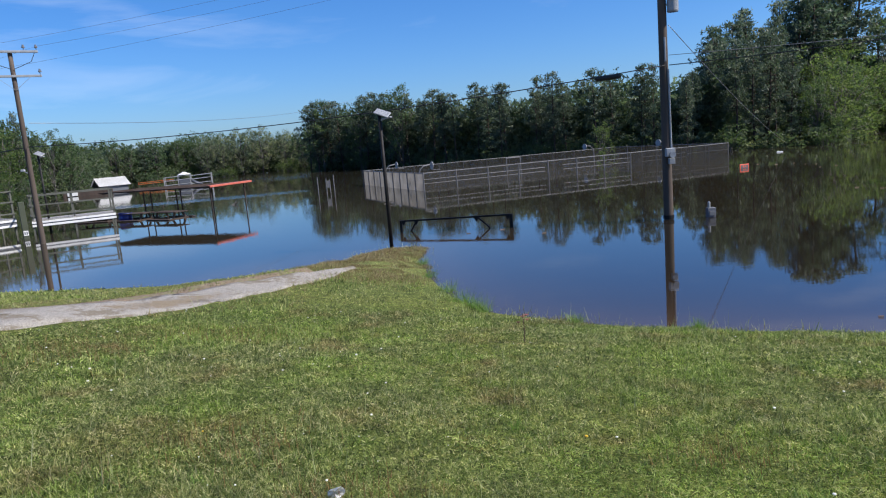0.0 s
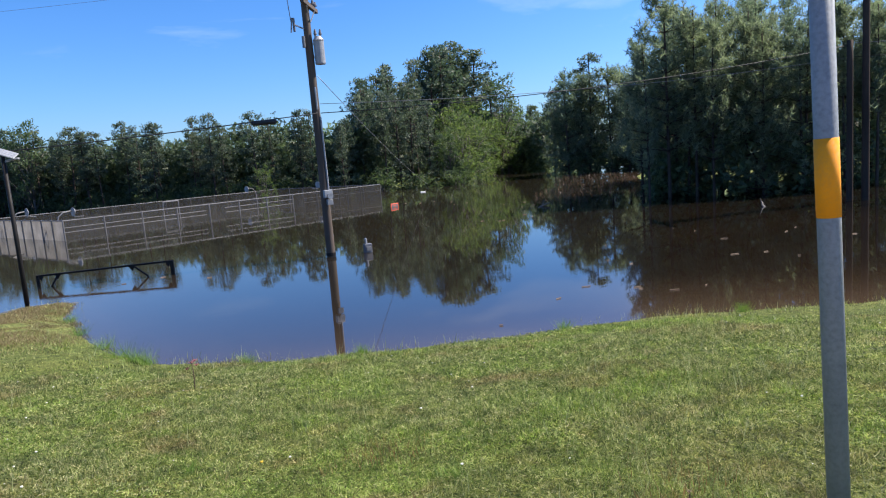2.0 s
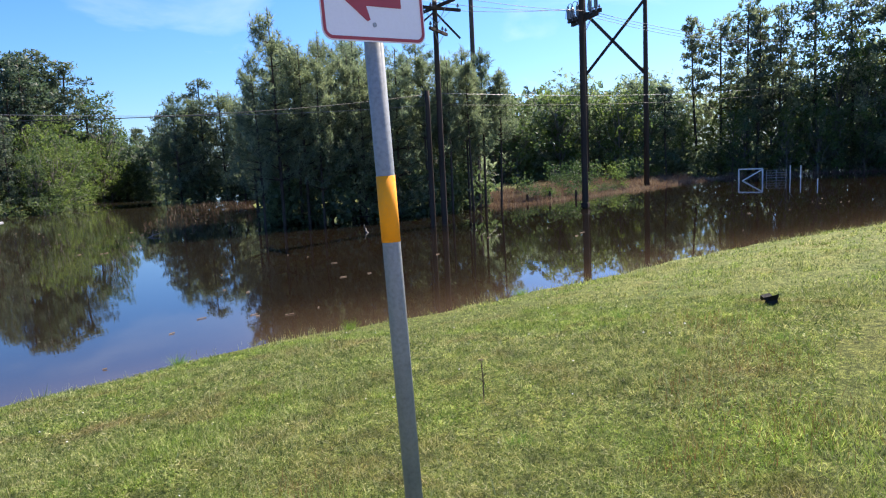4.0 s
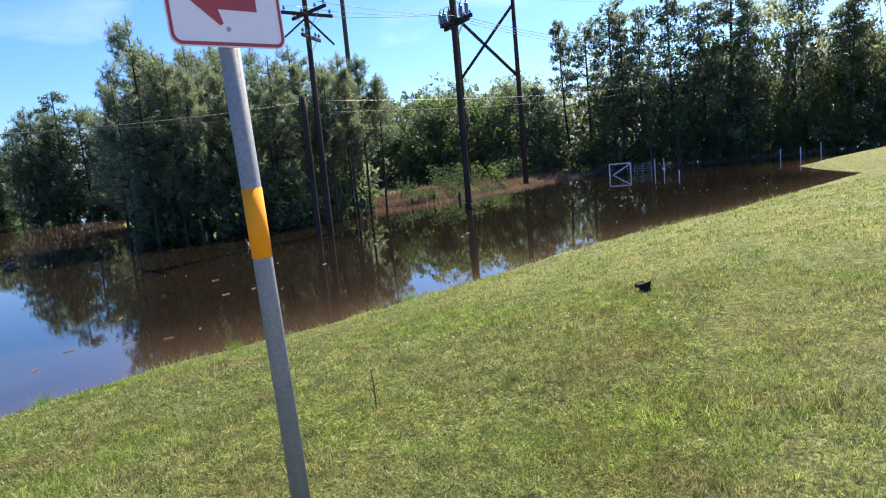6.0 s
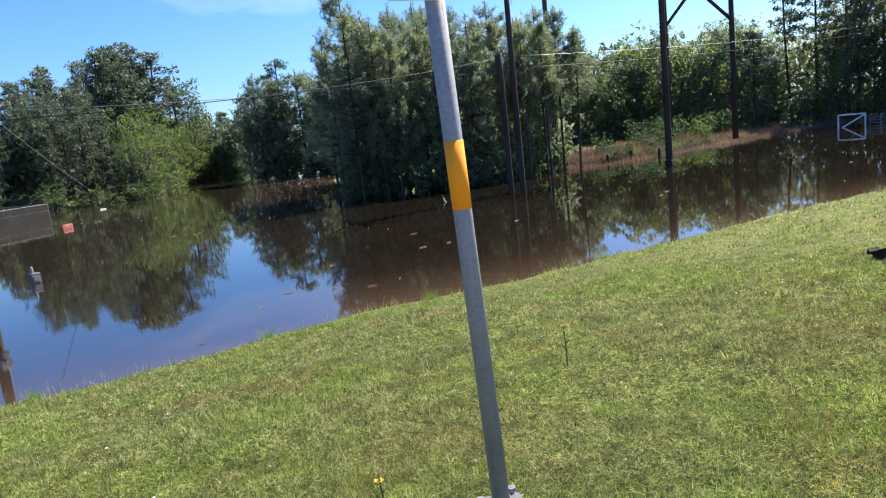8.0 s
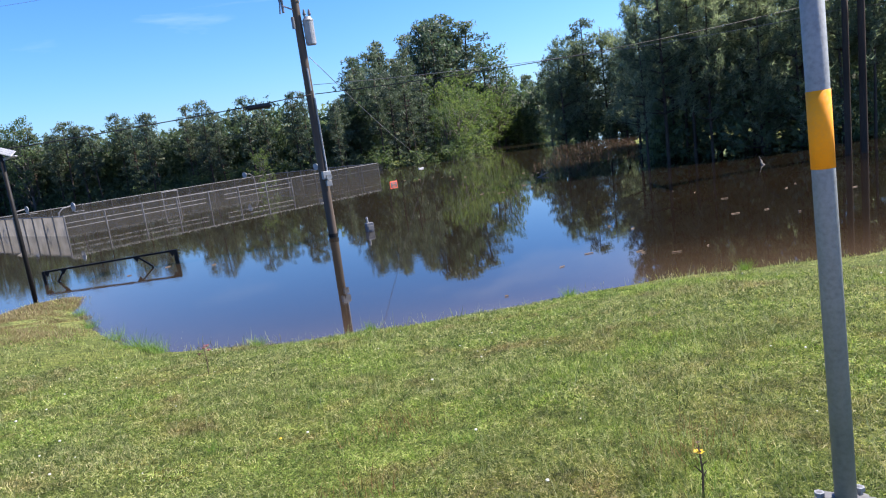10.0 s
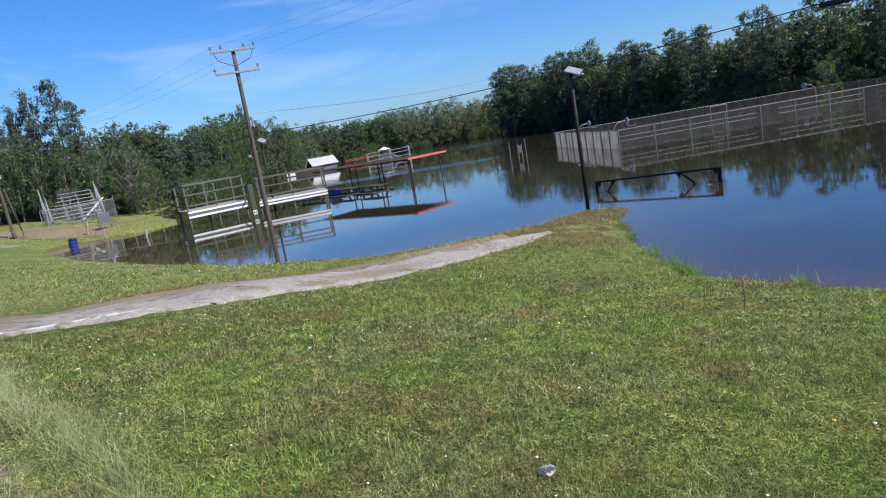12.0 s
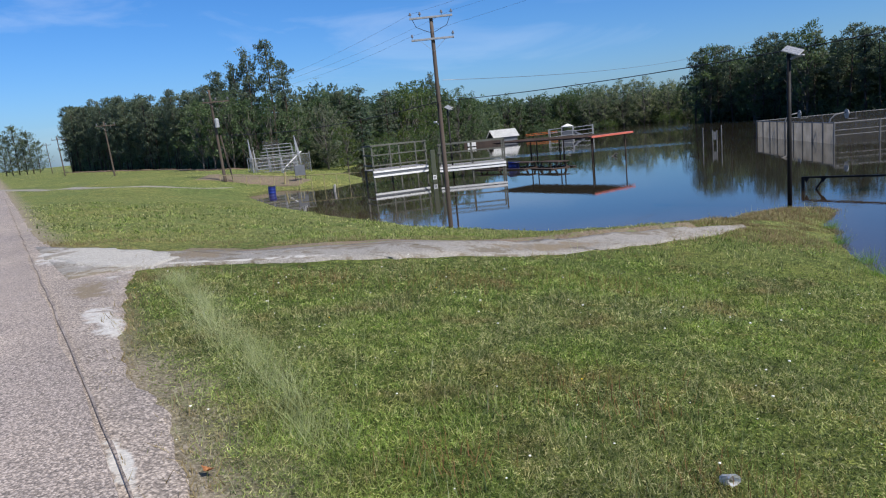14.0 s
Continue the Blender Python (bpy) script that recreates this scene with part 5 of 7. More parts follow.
for x, y, top in ((-58.5, 40.2, 6.1), (-92, 55, 6.4), (-126.8, 76.8, 7.4), (-150, 86, 7.6)):
    pole, z0 = utility_pole(x, y, top, 0.085, 0.06, "brown_pole", "distant wooden utility pole along the wood's edge", lean=(-0.15, -0.1))
    crossarm(pole, z0, top - 0.4, arm_ang + 15, 1.7, "brown_pole", (-0.9, 0, 0.9), w=0.07)

# the crowded poles among the pines
pole, z0 = utility_pole(23.75, 14.2, 5.3, 0.105, 0.095, "pole", "short black creosoted pole in brown water beside pines")
D2 = (24.05, 13.85)
pole, z0 = utility_pole(*D2, 10.4, 0.125, 0.09, "pole", "tall black utility pole with crossarms, in brown water")
crossarm(pole, z0, 8.45, 62, 2.4, "pole", (-0.9, -0.4, 0.4, 0.9))
crossarm(pole, z0, 7.5, 8, 1.7, "pole", (-0.9, -0.5, 0.5, 0.9))
crossarm(pole, z0, 8.35, -28, 2.2, "pole", (-0.9, 0.9))
bm = bmesh.new()
bar(bm, (0.1, 0, 8.2 - z0), (0.95, -0.55, 7.3 - z0), 0.06)
bar(bm, (-0.1, 0, 8.2 - z0), (-0.95, 0.55, 7.4 - z0), 0.06)
part("brace", bm, M["pole"], pole)
pole, z0 = utility_pole(33.2, 17.0, 12.0, 0.15, 0.11, "brown_pole", "tall brown pole rising through the pines")

# the dead-end pole and the H-frame
HP = (32.0, 10.7)
pole, z0 = utility_pole(*HP, 11.0, 0.16, 0.12, "pole", "dark transmission pole with dead-end insulators, standing in flood water")
for ang, z in ((52, 8.85), (44, 8.7)):
    crossarm(pole, z0, z, ang, 2.6, "pole", (-0.92, -0.55, 0.3, 0.6, 0.92), back=0.14, w=0.15)
for k, (dx, dz) in enumerate(((-1.25, 0.1), (-0.75, 0.25), (0.35, 0.45), (0.85, 0.55), (1.2, 0.5))):
    bm = bmesh.new()
    c = Vector((dx * 0.66, dx * 0.75, 8.8 - z0))
    tube(bm, [c, c + Vector((0, 0, 0.1)), c + Vector((0, 0, 0.15)), c + Vector((0, 0, 0.55)), c + Vector((0, 0, 0.6)), c + Vector((0, 0, 0.75))], [0.03, 0.03, 0.09, 0.09, 0.04, 0.02], 8)
    part("post_insulator", bm, M["porcelain"], pole)
for dx in (-0.95, -0.35, 0.6, 1.05):
    bm = bmesh.new()
    c = Vector((dx * 0.66, dx * 0.75, 8.75 - z0))
    pts = [c + Vector((0.66, 0.75, 0)) * (0.42 * math.cos(a)) + Vector((0, 0, 0.25 + 0.62 * math.sin(a))) for a in [math.pi * k / 9 for k in range(10)]]
    tube(bm, pts, 0.014, 5)
    part("jumper", bm, M["wire"], pole)
bm = bmesh.new()
box(bm, (0.34, 0.34, 0.25), (0, 0, 0.15 - z0), 0.03)
part("guard", bm, M["pole"], pole)
frame_x = thing("h_frame_pole", Matrix.Translation((0, 0, 0)), "dark wooden H-frame transmission structure with crossed braces", "transmission pole")
HA, HB = Vector((48.4, 16.0, 0)), Vector((50.2, 12.2, 0))
for p in (HA, HB):
    bm = bmesh.new()
    tube(bm, [p + Vector((0, 0, -0.5)), p + Vector((0, 0, 7)), p + Vector((0, 0, 16))], [0.2, 0.17, 0.13], 14)
    part("leg", bm, M["pole"], frame_x, smooth=True)
for za, zb in ((8.0, 13.0), (12.4, 7.9)):
    bm = bmesh.new()
    bar(bm, HA + Vector((0, 0, za)), HB + Vector((0, 0, zb)), 0.13, 0.2)
    part("cross_brace", bm, M["pole"], frame_x)
bm = bmesh.new()
bar(bm, HA + (HA - HB) * 0.4 + Vector((0, 0, 15)), HB + (HB - HA) * 0.4 + Vector((0, 0, 15)), 0.2, 0.25)
part("crossarm", bm, M["pole"], frame_x)

# lines
P1T, P2T = Vector((P1[0] - 0.02, P1[1], 0)), Vector((*P2, 0))
cable = "black telephone cable slung between poles"
wire(P1T + Vector((0, -0.15, 4.0)), P2T + Vector((0.1, -0.1, 3.55)), 0.30, 0.014, "wire", cable)
wire(P1T + Vector((0.1, -0.12, 4.0)), (23.75, 14.2, 5.15), 0.28, 0.012, "wire", cable)
wire(P1T + Vector((0.1, -0.12, 4.25)), (23.75, 14.2, 4.75), 0.25, 0.007, "alu_wire", cable)
wire((23.75, 14.2, 5.2), (75, 2.5, 8.2), 0.5, 0.010, "alu_wire", cable)
wire((23.75, 14.2, 4.75), (75, 2.0, 7.7), 0.5, 0.010, "wire", cable)
wire(P2T + Vector((0, 0, 3.55)), (-30.7, 28.9, 3.3), 0.35, 0.018, "wire", cable)
a = Vector((math.cos(radians(arm_ang)), math.sin(radians(arm_ang)), 0))
for k, (side, h) in enumerate(((-0.84, 7.1), (0.84, 7.1), (-0.84, 6.25))):
    wire(P2T + a * side + Vector((0, 0, h)), P1T + Vector((-0.3 + 0.7 * k, 0.2 - 0.3 * k, (8.3, 8.05, 7.75)[k])), 0.25, 0.0035, "alu_wire")
    wire(P1T + Vector((-0.3 + 0.7 * k, 0.2 - 0.3 * k, (8.3, 8.05, 7.75)[k])), Vector((*D2, 0)) + Vector((-0.4 + 0.5 * k, -0.3 * k, 8.6)), 0.3, 0.0035, "alu_wire")
    wire(P2T + a * side + Vector((0, 0, h)), (-30.9 + 0.3 * k, 28.7 + 0.3 * k, 5.4), 0.4, 0.0035, "alu_wire")
    wire(Vector((*D2, 0)) + Vector((0.6 * (k - 1), 0.9 * (k - 1), 8.6)), Vector((*HP, 0)) + Vector((-0.2, 0.6 * (k - 1), 8.95 + 0.12 * k)), 0.12, 0.010, "wire")
    wire(Vector((*HP, 0)) + Vector((0.3, 0.6 * (k - 1), 8.95 + 0.12 * k)), (80, 2 + 1.5 * k, 13.0), 0.8, 0.012, "wire")
wire(Vector((*D2, 10.2)), (80, 6, 17.5), 0.6, 0.010, "wire")
wire(P2T + Vector((0.2, 0.1, 4.4)), (-9.0, 93, 9.2), 0.9, 0.010, "alu_wire")
wire(P1T + Vector((0.14, -0.05, 5.0)), (26, 50, 0.4), 0.25, 0.010, "alu_wire", "slack grey guy wire running down to the far bank")
wire(P1T + Vector((-0.5, -0.2, 6.4)), P1T + Vector((-0.62, -0.2, 8.0)), -0.02, 0.010, "wire")
bm = bmesh.new()
p, q = P1T + Vector((0, -0.15, 4.0)), P2T + Vector((0.1, -0.1, 3.55))
c = p.lerp(q, 0.066) - Vector((0, 0, 0.30 * 4 * 0.066 * 0.934 + 0.05))
d = (q - p).normalized()
tube(bm, [c - d * 0.34, c - d * 0.28, c + d * 0.28, c + d * 0.34], [0.03, 0.07, 0.07, 0.03], 10)
splice = part("splice_case", bm, M["black_rubber"])
tagged(splice, "black splice case hanging on the telephone cable", "splice case")


# ---- solar street lamps ----
def solar_lamp(x, y, top, ang, label):
    z0 = ground_z(x, y) if ground_z(x, y) > -1.5 else -1.5
    t = thing("solar_lamp", Matrix.Translation((x, y, z0)) @ Matrix.Rotation(radians(ang), 4, "Z"), label, "street lamp", "solar lamps")
    h = top - z0
    bm = bmesh.new()
    tube(bm, [(0, 0, -0.2), (0, 0, h)], [0.05, 0.042], 12)
    part("pole", bm, M["black_steel"], t, smooth=True)
    tilt = Matrix.Translation((0.08, 0, h + 0.05)) @ Matrix.Rotation(radians(22), 4, "Y") @ Matrix.Rotation(radians(28), 4, "X")
    bm = bmesh.new()
    box(bm, (0.38, 0.25, 0.024), tilt, 0.005)
    panel = part("solar_panel", bm, M["galv"], t, "tilted solar panel in a pale frame")
    bm = bmesh.new()
    for i in range(4):
        for j in range(3):
            box(bm, (0.080, 0.070, 0.004), tilt @ Matrix.Translation((-0.1305 + 0.087 * i, -0.075 + 0.075 * j, 0.0135)))
    part("solar_cells", bm, M["solar"], panel)
    bm = bmesh.new()
    box(bm, (0.24, 0.11, 0.04), Matrix.Translation((0.19, 0, h - 0.08)) @ Matrix.Rotation(radians(-6), 4, "Y"), 0.015)
    bar(bm, (0, 0, h - 0.12), (0.12, 0, h - 0.10), 0.04)
    part("lamp_head", bm, M["grey_metal"], t)
    return t


solar_lamp(-0.5, 17.85, 3.30, -15, "black solar street lamp at the tip of the grass spit")
solar_lamp(-16.08, 30.03, 3.35, -15, "black solar street lamp standing behind the decks")


# ---- the flooded court ----
C, E1, E2, LA, LB = Vector((0, 36.74, 0)), Vector((0.928, 0.372, 0)), Vector((-0.364, 0.931, 0)), 20.96, 12.1
court = thing("court_fence", Matrix.Translation((0, 0, 0)), "grey chain-link court fence half drowned in flood water", "fence")
TOP = 0.95
sides = [(C, E1, LA, 11, "near"), (C + E1 * LA, E2, LB, 7, "right"), (C + E2 * LB, E1, LA, 11, "far"), (C, E2, LB, 9, "left")]
for o, d, n_len, n, which in sides:
    for k in range(n + 1):
        if k == 0 and which in ("right", "far", "left"):
            continue
        bm = bmesh.new()
        p = o + d * (n_len * k / n)
        tube(bm, [p + Vector((0, 0, -2.2)), p + Vector((0, 0, TOP + 0.04))], 0.036, 8)
        part("fence_post", bm, M["fence_pipe"], court)
    bm = bmesh.new()
    tube(bm, [o + Vector((0, 0, TOP)), o + d * n_len + Vector((0, 0, TOP))], 0.024, 8)
    part("top_rail", bm, M["fence_pipe"], court)
    rails = {"near": ((0.62, 0, 7.4), (0.66, 8.6, 13.4), (0.40, 0, 7.4), (0.40, 8.6, 13.4), (0.62, 14.2, 17.5), (0.36, 14.2, 17.5), (0.55, 17.6, LA)), "right": ((0.5, 0, LB),), "far": ((0.45, 0, LA),), "left": ()}[which]
    for z, s0, s1 in rails:
        bm = bmesh.new()
        tube(bm, [o + d * s0 + Vector((0, 0, z)), o + d * s1 + Vector((0, 0, z))], 0.012, 8)
        part("rail", bm, M["grey_rail" if which == "near" else "fence_pipe"], court, "pale steel rail")
    spans = {"near": ((0, 13.4, "chain"), (13.4, LA, "mesh_dark")), "right": ((0, LB, "mesh_dark"),), "far": ((0, LA, "mesh_dark"),), "left": ((0, LB, "mesh_light"),)}[which]
    for s0, s1, mat in spans:
        bm = bmesh.new()
        m = max(2, int((s1 - s0) / 0.4))
        nrm = d.cross(Vector((0, 0, 1)))
        rows = []
        for i in range(m + 1):
            p = o + d * (s0 + (s1 - s0) * i / m) + nrm * (0.045 + 0.02 * math.sin(i * 2.4))
            rows.append([bm.verts.new(p + Vector((0, 0, z))) for z in (-1.5, -0.3, 0.3, TOP)])
        for r0, r1 in zip(rows, rows[1:]):
            for q in range(3):
                bm.faces.new((r0[q], r1[q], r1[q + 1], r0[q + 1]))
        part("fence_mesh", bm, M[mat], court)


def hoop(x, y, ang, label):
    t = thing("basketball_hoop", Matrix.Translation((x, y, -2.1)) @ Matrix.Rotation(radians(ang), 4, "Z"), label, "basketball hoop", "hoops of the court")
    bm = bmesh.new()
    tube(bm, [(0, 0, 0), (0, 0, 2.9), (0.08, 0, 3.18), (0.3, 0, 3.36), (0.75, 0, 3.42)], 0.036, 10)
    part("gooseneck_post", bm, M["fence_pipe"], t, smooth=True)
    bm = bmesh.new()
    pts = [(0.27 * math.cos(a), 0.22 * math.sin(a)) for a in [radians(-20 + 220 * k / 14) for k in range(15)]] + [(-0.15, -0.22), (0.15, -0.22)]
    fa = [bm.verts.new((0.78, px, 3.36 + pz_)) for px, pz_ in pts]
    fb = [bm.verts.new((0.80, px, 3.36 + pz_)) for px, pz_ in pts]
    bm.faces.new(fa), bm.faces.new(fb[::-1])
    for i in range(len(fa)):
        j = (i + 1) % len(fa)
        bm.faces.new((fa[i], fb[i], fb[j], fa[j]))
    part("backboard", bm, M["grey_metal"], t, "fan-shaped grey steel backboard")
    bm = bmesh.new()
    tube(bm, [(1.05 + 0.225 * math.cos(a), 0.225 * math.sin(a), 3.1) for a in [2 * math.pi * k / 16 for k in range(17)]], 0.012, 6, False)
    part("rim", bm, M["fence_pipe"], t)
    return t


hp = lambda a, b: C + E1 * a + E2 * b
ang_e1 = math.degrees(math.atan2(E1.y, E1.x))
for a, b, turn in ((0.5, 2.0, 0), (0.5, 8.4, 0), (17.7, 10.2, 180), (19.5, 4.0, 180)):
    p = hp(a, b)
    hoop(p.x, p.y, ang_e1 + turn, "grey fan-board basketball hoop sticking out of the flooded court")
p = hp(9.6, 9.0)
rack = thing("gate_frame", Matrix.Translation((p.x, p.y, -2.0)) @ Matrix.Rotation(radians(ang_e1), 4, "Z"), "grey pipe frame standing in the flooded court", "pipe frame")
for dx in (0, 1.1):
    bm = bmesh.new()
    tube(bm, [(dx, 0, 0), (dx, 0, 3.0)], 0.03, 8)
    part("upright", bm, M["fence_pipe"], rack)
bm = bmesh.new()
tube(bm, [(0, 0, 3.0), (1.1, 0, 3.0)], 0.035, 8)
part("top_bar", bm, M["fence_pipe"], rack)

# pale uprights in the open water
t = thing("pipe_frame", Matrix.Translation((-5.85, 41.7, -1.5)) @ Matrix.Rotation(radians(10), 4, "Z"), "pale pipe uprights with a board, rising from the flood", "pipe frame")
for dx, h in ((-0.62, 2.55), (-0.12, 2.4), (0.34, 2.6), (0.1, 2.35)):
    bm = bmesh.new()
    tube(bm, [(dx, 0, 0), (dx, 0, h)], 0.028, 8)
    part("upright", bm, M["fence_pipe"], t)
bm = bmesh.new()
box(bm, (0.16, 0.03, 0.45), (0.0, 0, 2.05), 0.005)
part("board", bm, M["fence_pipe"], t)

# ---- the drowned barrier gate ----
GA, GB = Vector((-0.40, 20.88, 0)), Vector((2.77, 19.78, 0))
gd = (GB - GA).normalized()
L = (GB - GA).length
gate = thing("barrier_gate", Matrix.Translation(GA) @ Matrix.Rotation(math.atan2(gd.y, gd.x), 4, "Z"), "black steel barrier gate sunk to its top bar in flood water", "gate")
for nm, a, b, w in (("top_bar", (0, 0, 0.30), (L, 0, 0.36), 0.05), ("end_post", (0, 0, -1.2), (0, 0, 0.32), 0.07), ("end_post", (L, 0, -1.2), (L, 0, 0.38), 0.09),
                    ("strut", (0.52, 0, 0.31), (0.30, 0, -0.02), 0.045), ("strut", (0.30, 0, -0.02), (0.45, 0, -0.6), 0.045), ("strut", (2.35, 0, 0.35), (2.72, 0, 0.02), 0.045), ("strut", (2.72, 0, 0.02), (2.5, 0, -0.6), 0.045)):
    bm = bmesh.new()
    bar(bm, a, b, w, w, 0.006)
    part(nm, bm, M["black_steel"], gate)
for xk, zk, s in ((0.07, 0.27, 1), (L - 0.08, 0.31, -1), (0.50, 0.27, -1), (2.33, 0.30, 1)):
    bm = bmesh.new()
    v = [bm.verts.new(p) for p in ((xk - 0.09, -0.012, zk + 0.04), (xk + 0.09, -0.012, zk + 0.04), (xk + 0.02 * s, -0.012, zk - 0.11))]
    v2 = [bm.verts.new(q.co + Vector((0, 0.024, 0))) for q in v]
    bm.faces.new(v), bm.faces.new(v2[::-1])
    for i in range(3):
        bm.faces.new((v[i], v2[i], v2[(i + 1) % 3], v[(i + 1) % 3]))
    part("gusset", bm, M["black_steel"], gate)

# ---- the red sign and the meter stub in the water ----
t = thing("warning_sign", Matrix.Translation((16.1, 34.8, 0)) @ Matrix.Rotation(radians(24), 4, "Z"), "small red-orange sign board just above the flood", "sign")
bm = bmesh.new()
box(bm, (0.62, 0.025, 0.30), (0, 0, 0.05), 0.006)
part("board", bm, M["red_sign_paint"], t)
bm = bmesh.new()
box(bm, (0.50, 0.006, 0.24), (0, -0.018, 0.03), 0.002)
part("inner_panel", bm, M["slate"], t)
for dx, wv_ in ((-0.075, 0.07), (0.03, 0.05), (0.09, 0.03)):
    bm = bmesh.new()
    box(bm, (wv_, 0.004, 0.07), (dx, -0.024, 0.075))
    part("lettering_bar", bm, M["red_sign_paint"], t)
bm = bmesh.new()
bar(bm, (0, 0.03, -1.5), (0, 0.03, 0.18), 0.05)
part("stake", bm, M["galv"], t)

t = thing("meter_pedestal", Matrix.Translation((7.95, 18.65, -0.6)), "drowned grey meter pedestal showing above the water", "pedestal")
bm = bmesh.new()
box(bm, (0.22, 0.16, 0.85), (0, 0, 0.42), 0.012)
part("cabinet", bm, M["slate"], t)
bm = bmesh.new()
tube(bm, [(-0.05, -0.02, 0.82), (-0.05, -0.02, 0.98), (-0.07, -0.02, 1.0)], 0.035, 10)
part("conduit_cap", bm, M["galv"], t)
bm = bmesh.new()
box(bm, (0.14, 0.02, 0.12), (0.0, -0.09, 0.70), 0.004)
part("cover", bm, M["fence_pipe"], t)
t = thing("floating_board", Matrix.Translation((23.6, 46.2, 0.0)), "small pale board floating near the fence", "board")
bm = bmesh.new()
box(bm, (0.42, 0.06, 0.10), (0, 0, 0.02), 0.015)
part("board", bm, M["white"], t)


# ---- decks ----
def deck(a, b, depth, low, high, rails, label):
    """A raised walkway from a to b: boards, pale fascia, posts in the water, rails."""
    a, b = Vector((*a, 0)), Vector((*b, 0))
    d = (b - a).normalized()
    n_len = (b - a).length
    t = thing("boardwalk", Matrix.Translation(a) @ Matrix.Rotation(math.atan2(d.y, d.x), 4, "Z"), label, "boardwalk")
    n = int(n_len / 0.15)
    for k in range(n):
        bm = bmesh.new()
        box(bm, (n_len / n - 0.008, depth, 0.035), ((k + 0.5) * n_len / n, depth / 2, high), 0.004)
        part("plank", bm, M["deck"], t)
    for z, h in ((high - 0.07, 0.09), (low + 0.05, 0.09)):
        bm = bmesh.new()
        box(bm, (n_len, 0.03, h), (n_len / 2, -0.02, z), 0.005)
        part("fascia", bm, M["white"], t, "white painted fascia board")
    bm = bmesh.new()
    box(bm, (n_len, 0.05, high - low - 0.06), (n_len / 2, 0.025, (high + low) / 2), 0.004)
    part("joist", bm, M["slate"], t)
    m = max(2, int(n_len / 1.3) + 1)
    for k in range(m):
        for y_ in (0.06, depth - 0.06):
            x_ = 0.05 + (n_len - 0.1) * k / (m - 1)
            bm = bmesh.new()
            bar(bm, (x_, y_, -1.6), (x_, y_, high + (rails if rails else 0)), 0.07)
            part("post", bm, M["rail_wood"], t)
    for z in ((rails, rails * 0.62, rails * 0.2) if rails else ()):
        for y_ in ((0.0, depth) if z == rails else (0.0,)):
            bm = bmesh.new()
            bar(bm, (0, y_, high + z), (n_len, y_, high + z), 0.04, 0.06)
            part("rail", bm, M["rail_wood"], t)
        bm = bmesh.new()
        bar(bm, (0, 0, high + z), (0, depth, high + z), 0.04, 0.07)
        part("rail", bm, M["rail_wood"], t)
    return t


deck((-19.35, 27.9), (-17.6, 30.2), 1.6, 0.38, 0.72, 1.2, "grey wooden boardwalk with rails and white fascia above the flood")
deck((-16.4, 29.3), (-13.6, 30.9), 1.5, 0.36, 0.62, 1.05, "grey wooden boardwalk with a white fascia, near the shelter")
t = thing("utility_enclosure", Matrix.Translation((-16.2, 28.45, -1.0)) @ Matrix.Rotation(radians(35), 4, "Z"), "olive green upright cabinet standing in the water between the decks", "cabinet")
bm = bmesh.new()
box(bm, (0.22, 0.2, 2.5), (0, 0, 1.25), 0.015)
part("body", bm, M["olive"], t)
bm = bmesh.new()
box(bm, (0.17, 0.01, 0.2), (0.0, -0.106, 1.22), 0.002)
lab = part("label_plate", bm, M["white"], t)
for dx in (-0.035, 0.035):
    bm = bmesh.new()
    box(bm, (0.045, 0.004, 0.12), (0.0 + dx, -0.113, 1.22))
    part("lettering_bar", bm, M["slate"], lab)

# ---- the picnic shelter ----
S0, SU, SV = Vector((-9.95, 32.8, 0)), Vector((-0.926, 0.378, 0)), Vector((0.378, 0.926, 0))
SL, SW = 6.6, 2.5
sh = thing("picnic_shelter", Matrix.Translation(S0) @ Matrix.Rotation(math.atan2(-SU.y, -SU.x), 4, "Z"), "low picnic shelter with red roof edge, flooded to the eaves", "shelter")
bm = bmesh.new()
box(bm, (SL + 0.45, SW + 0.5, 0.03), (-SL / 2, SW / 2, 1.35), 0.006)
part("roof", bm, M["pole"], sh, "dark flat metal roof")
for k in range(16):
    bm = bmesh.new()
    x_ = 0.15 - (SL + 0.3) * k / 15
    bar(bm, (x_, -0.22, 1.372), (x_, SW + 0.22, 1.372), 0.016)
    part("roof_rib", bm, M["pole"], sh)
for y_ in (-0.27, SW + 0.27):
    bm = bmesh.new()
    box(bm, (SL + 0.25, 0.04, 0.06), (-SL / 2 + 0.08, y_, 1.335), 0.005)
    part("fascia", bm, M["pole"], sh, "dark brown eaves board")
bm = bmesh.new()
box(bm, (0.04, SW + 0.6, 0.09), (0.27, SW / 2, 1.345), 0.006)
part("end_fascia", bm, M["red_roof"], sh, "red end board of the roof")
bm = bmesh.new()
box(bm, (0.22, SW + 0.5, 0.015), (0.15, SW / 2, 1.385), 0.004)
part("flashing", bm, M["red_roof"], sh, "red metal flashing")
for k in range(4):
    for y_ in (0.0, SW):
        bm = bmesh.new()
        x_ = -SL * k / 3.2
        bar(bm, (x_, y_, -2.0), (x_, y_, 1.32), 0.045)
        part("post", bm, M["pole"], sh)
for k in range(5):
    bm = bmesh.new()
    x_ = -SL * k / 4
    bar(bm, (x_, -0.2, 1.30), (x_, SW + 0.2, 1.30), 0.05, 0.06)
    part("beam", bm, M["pole"], sh)


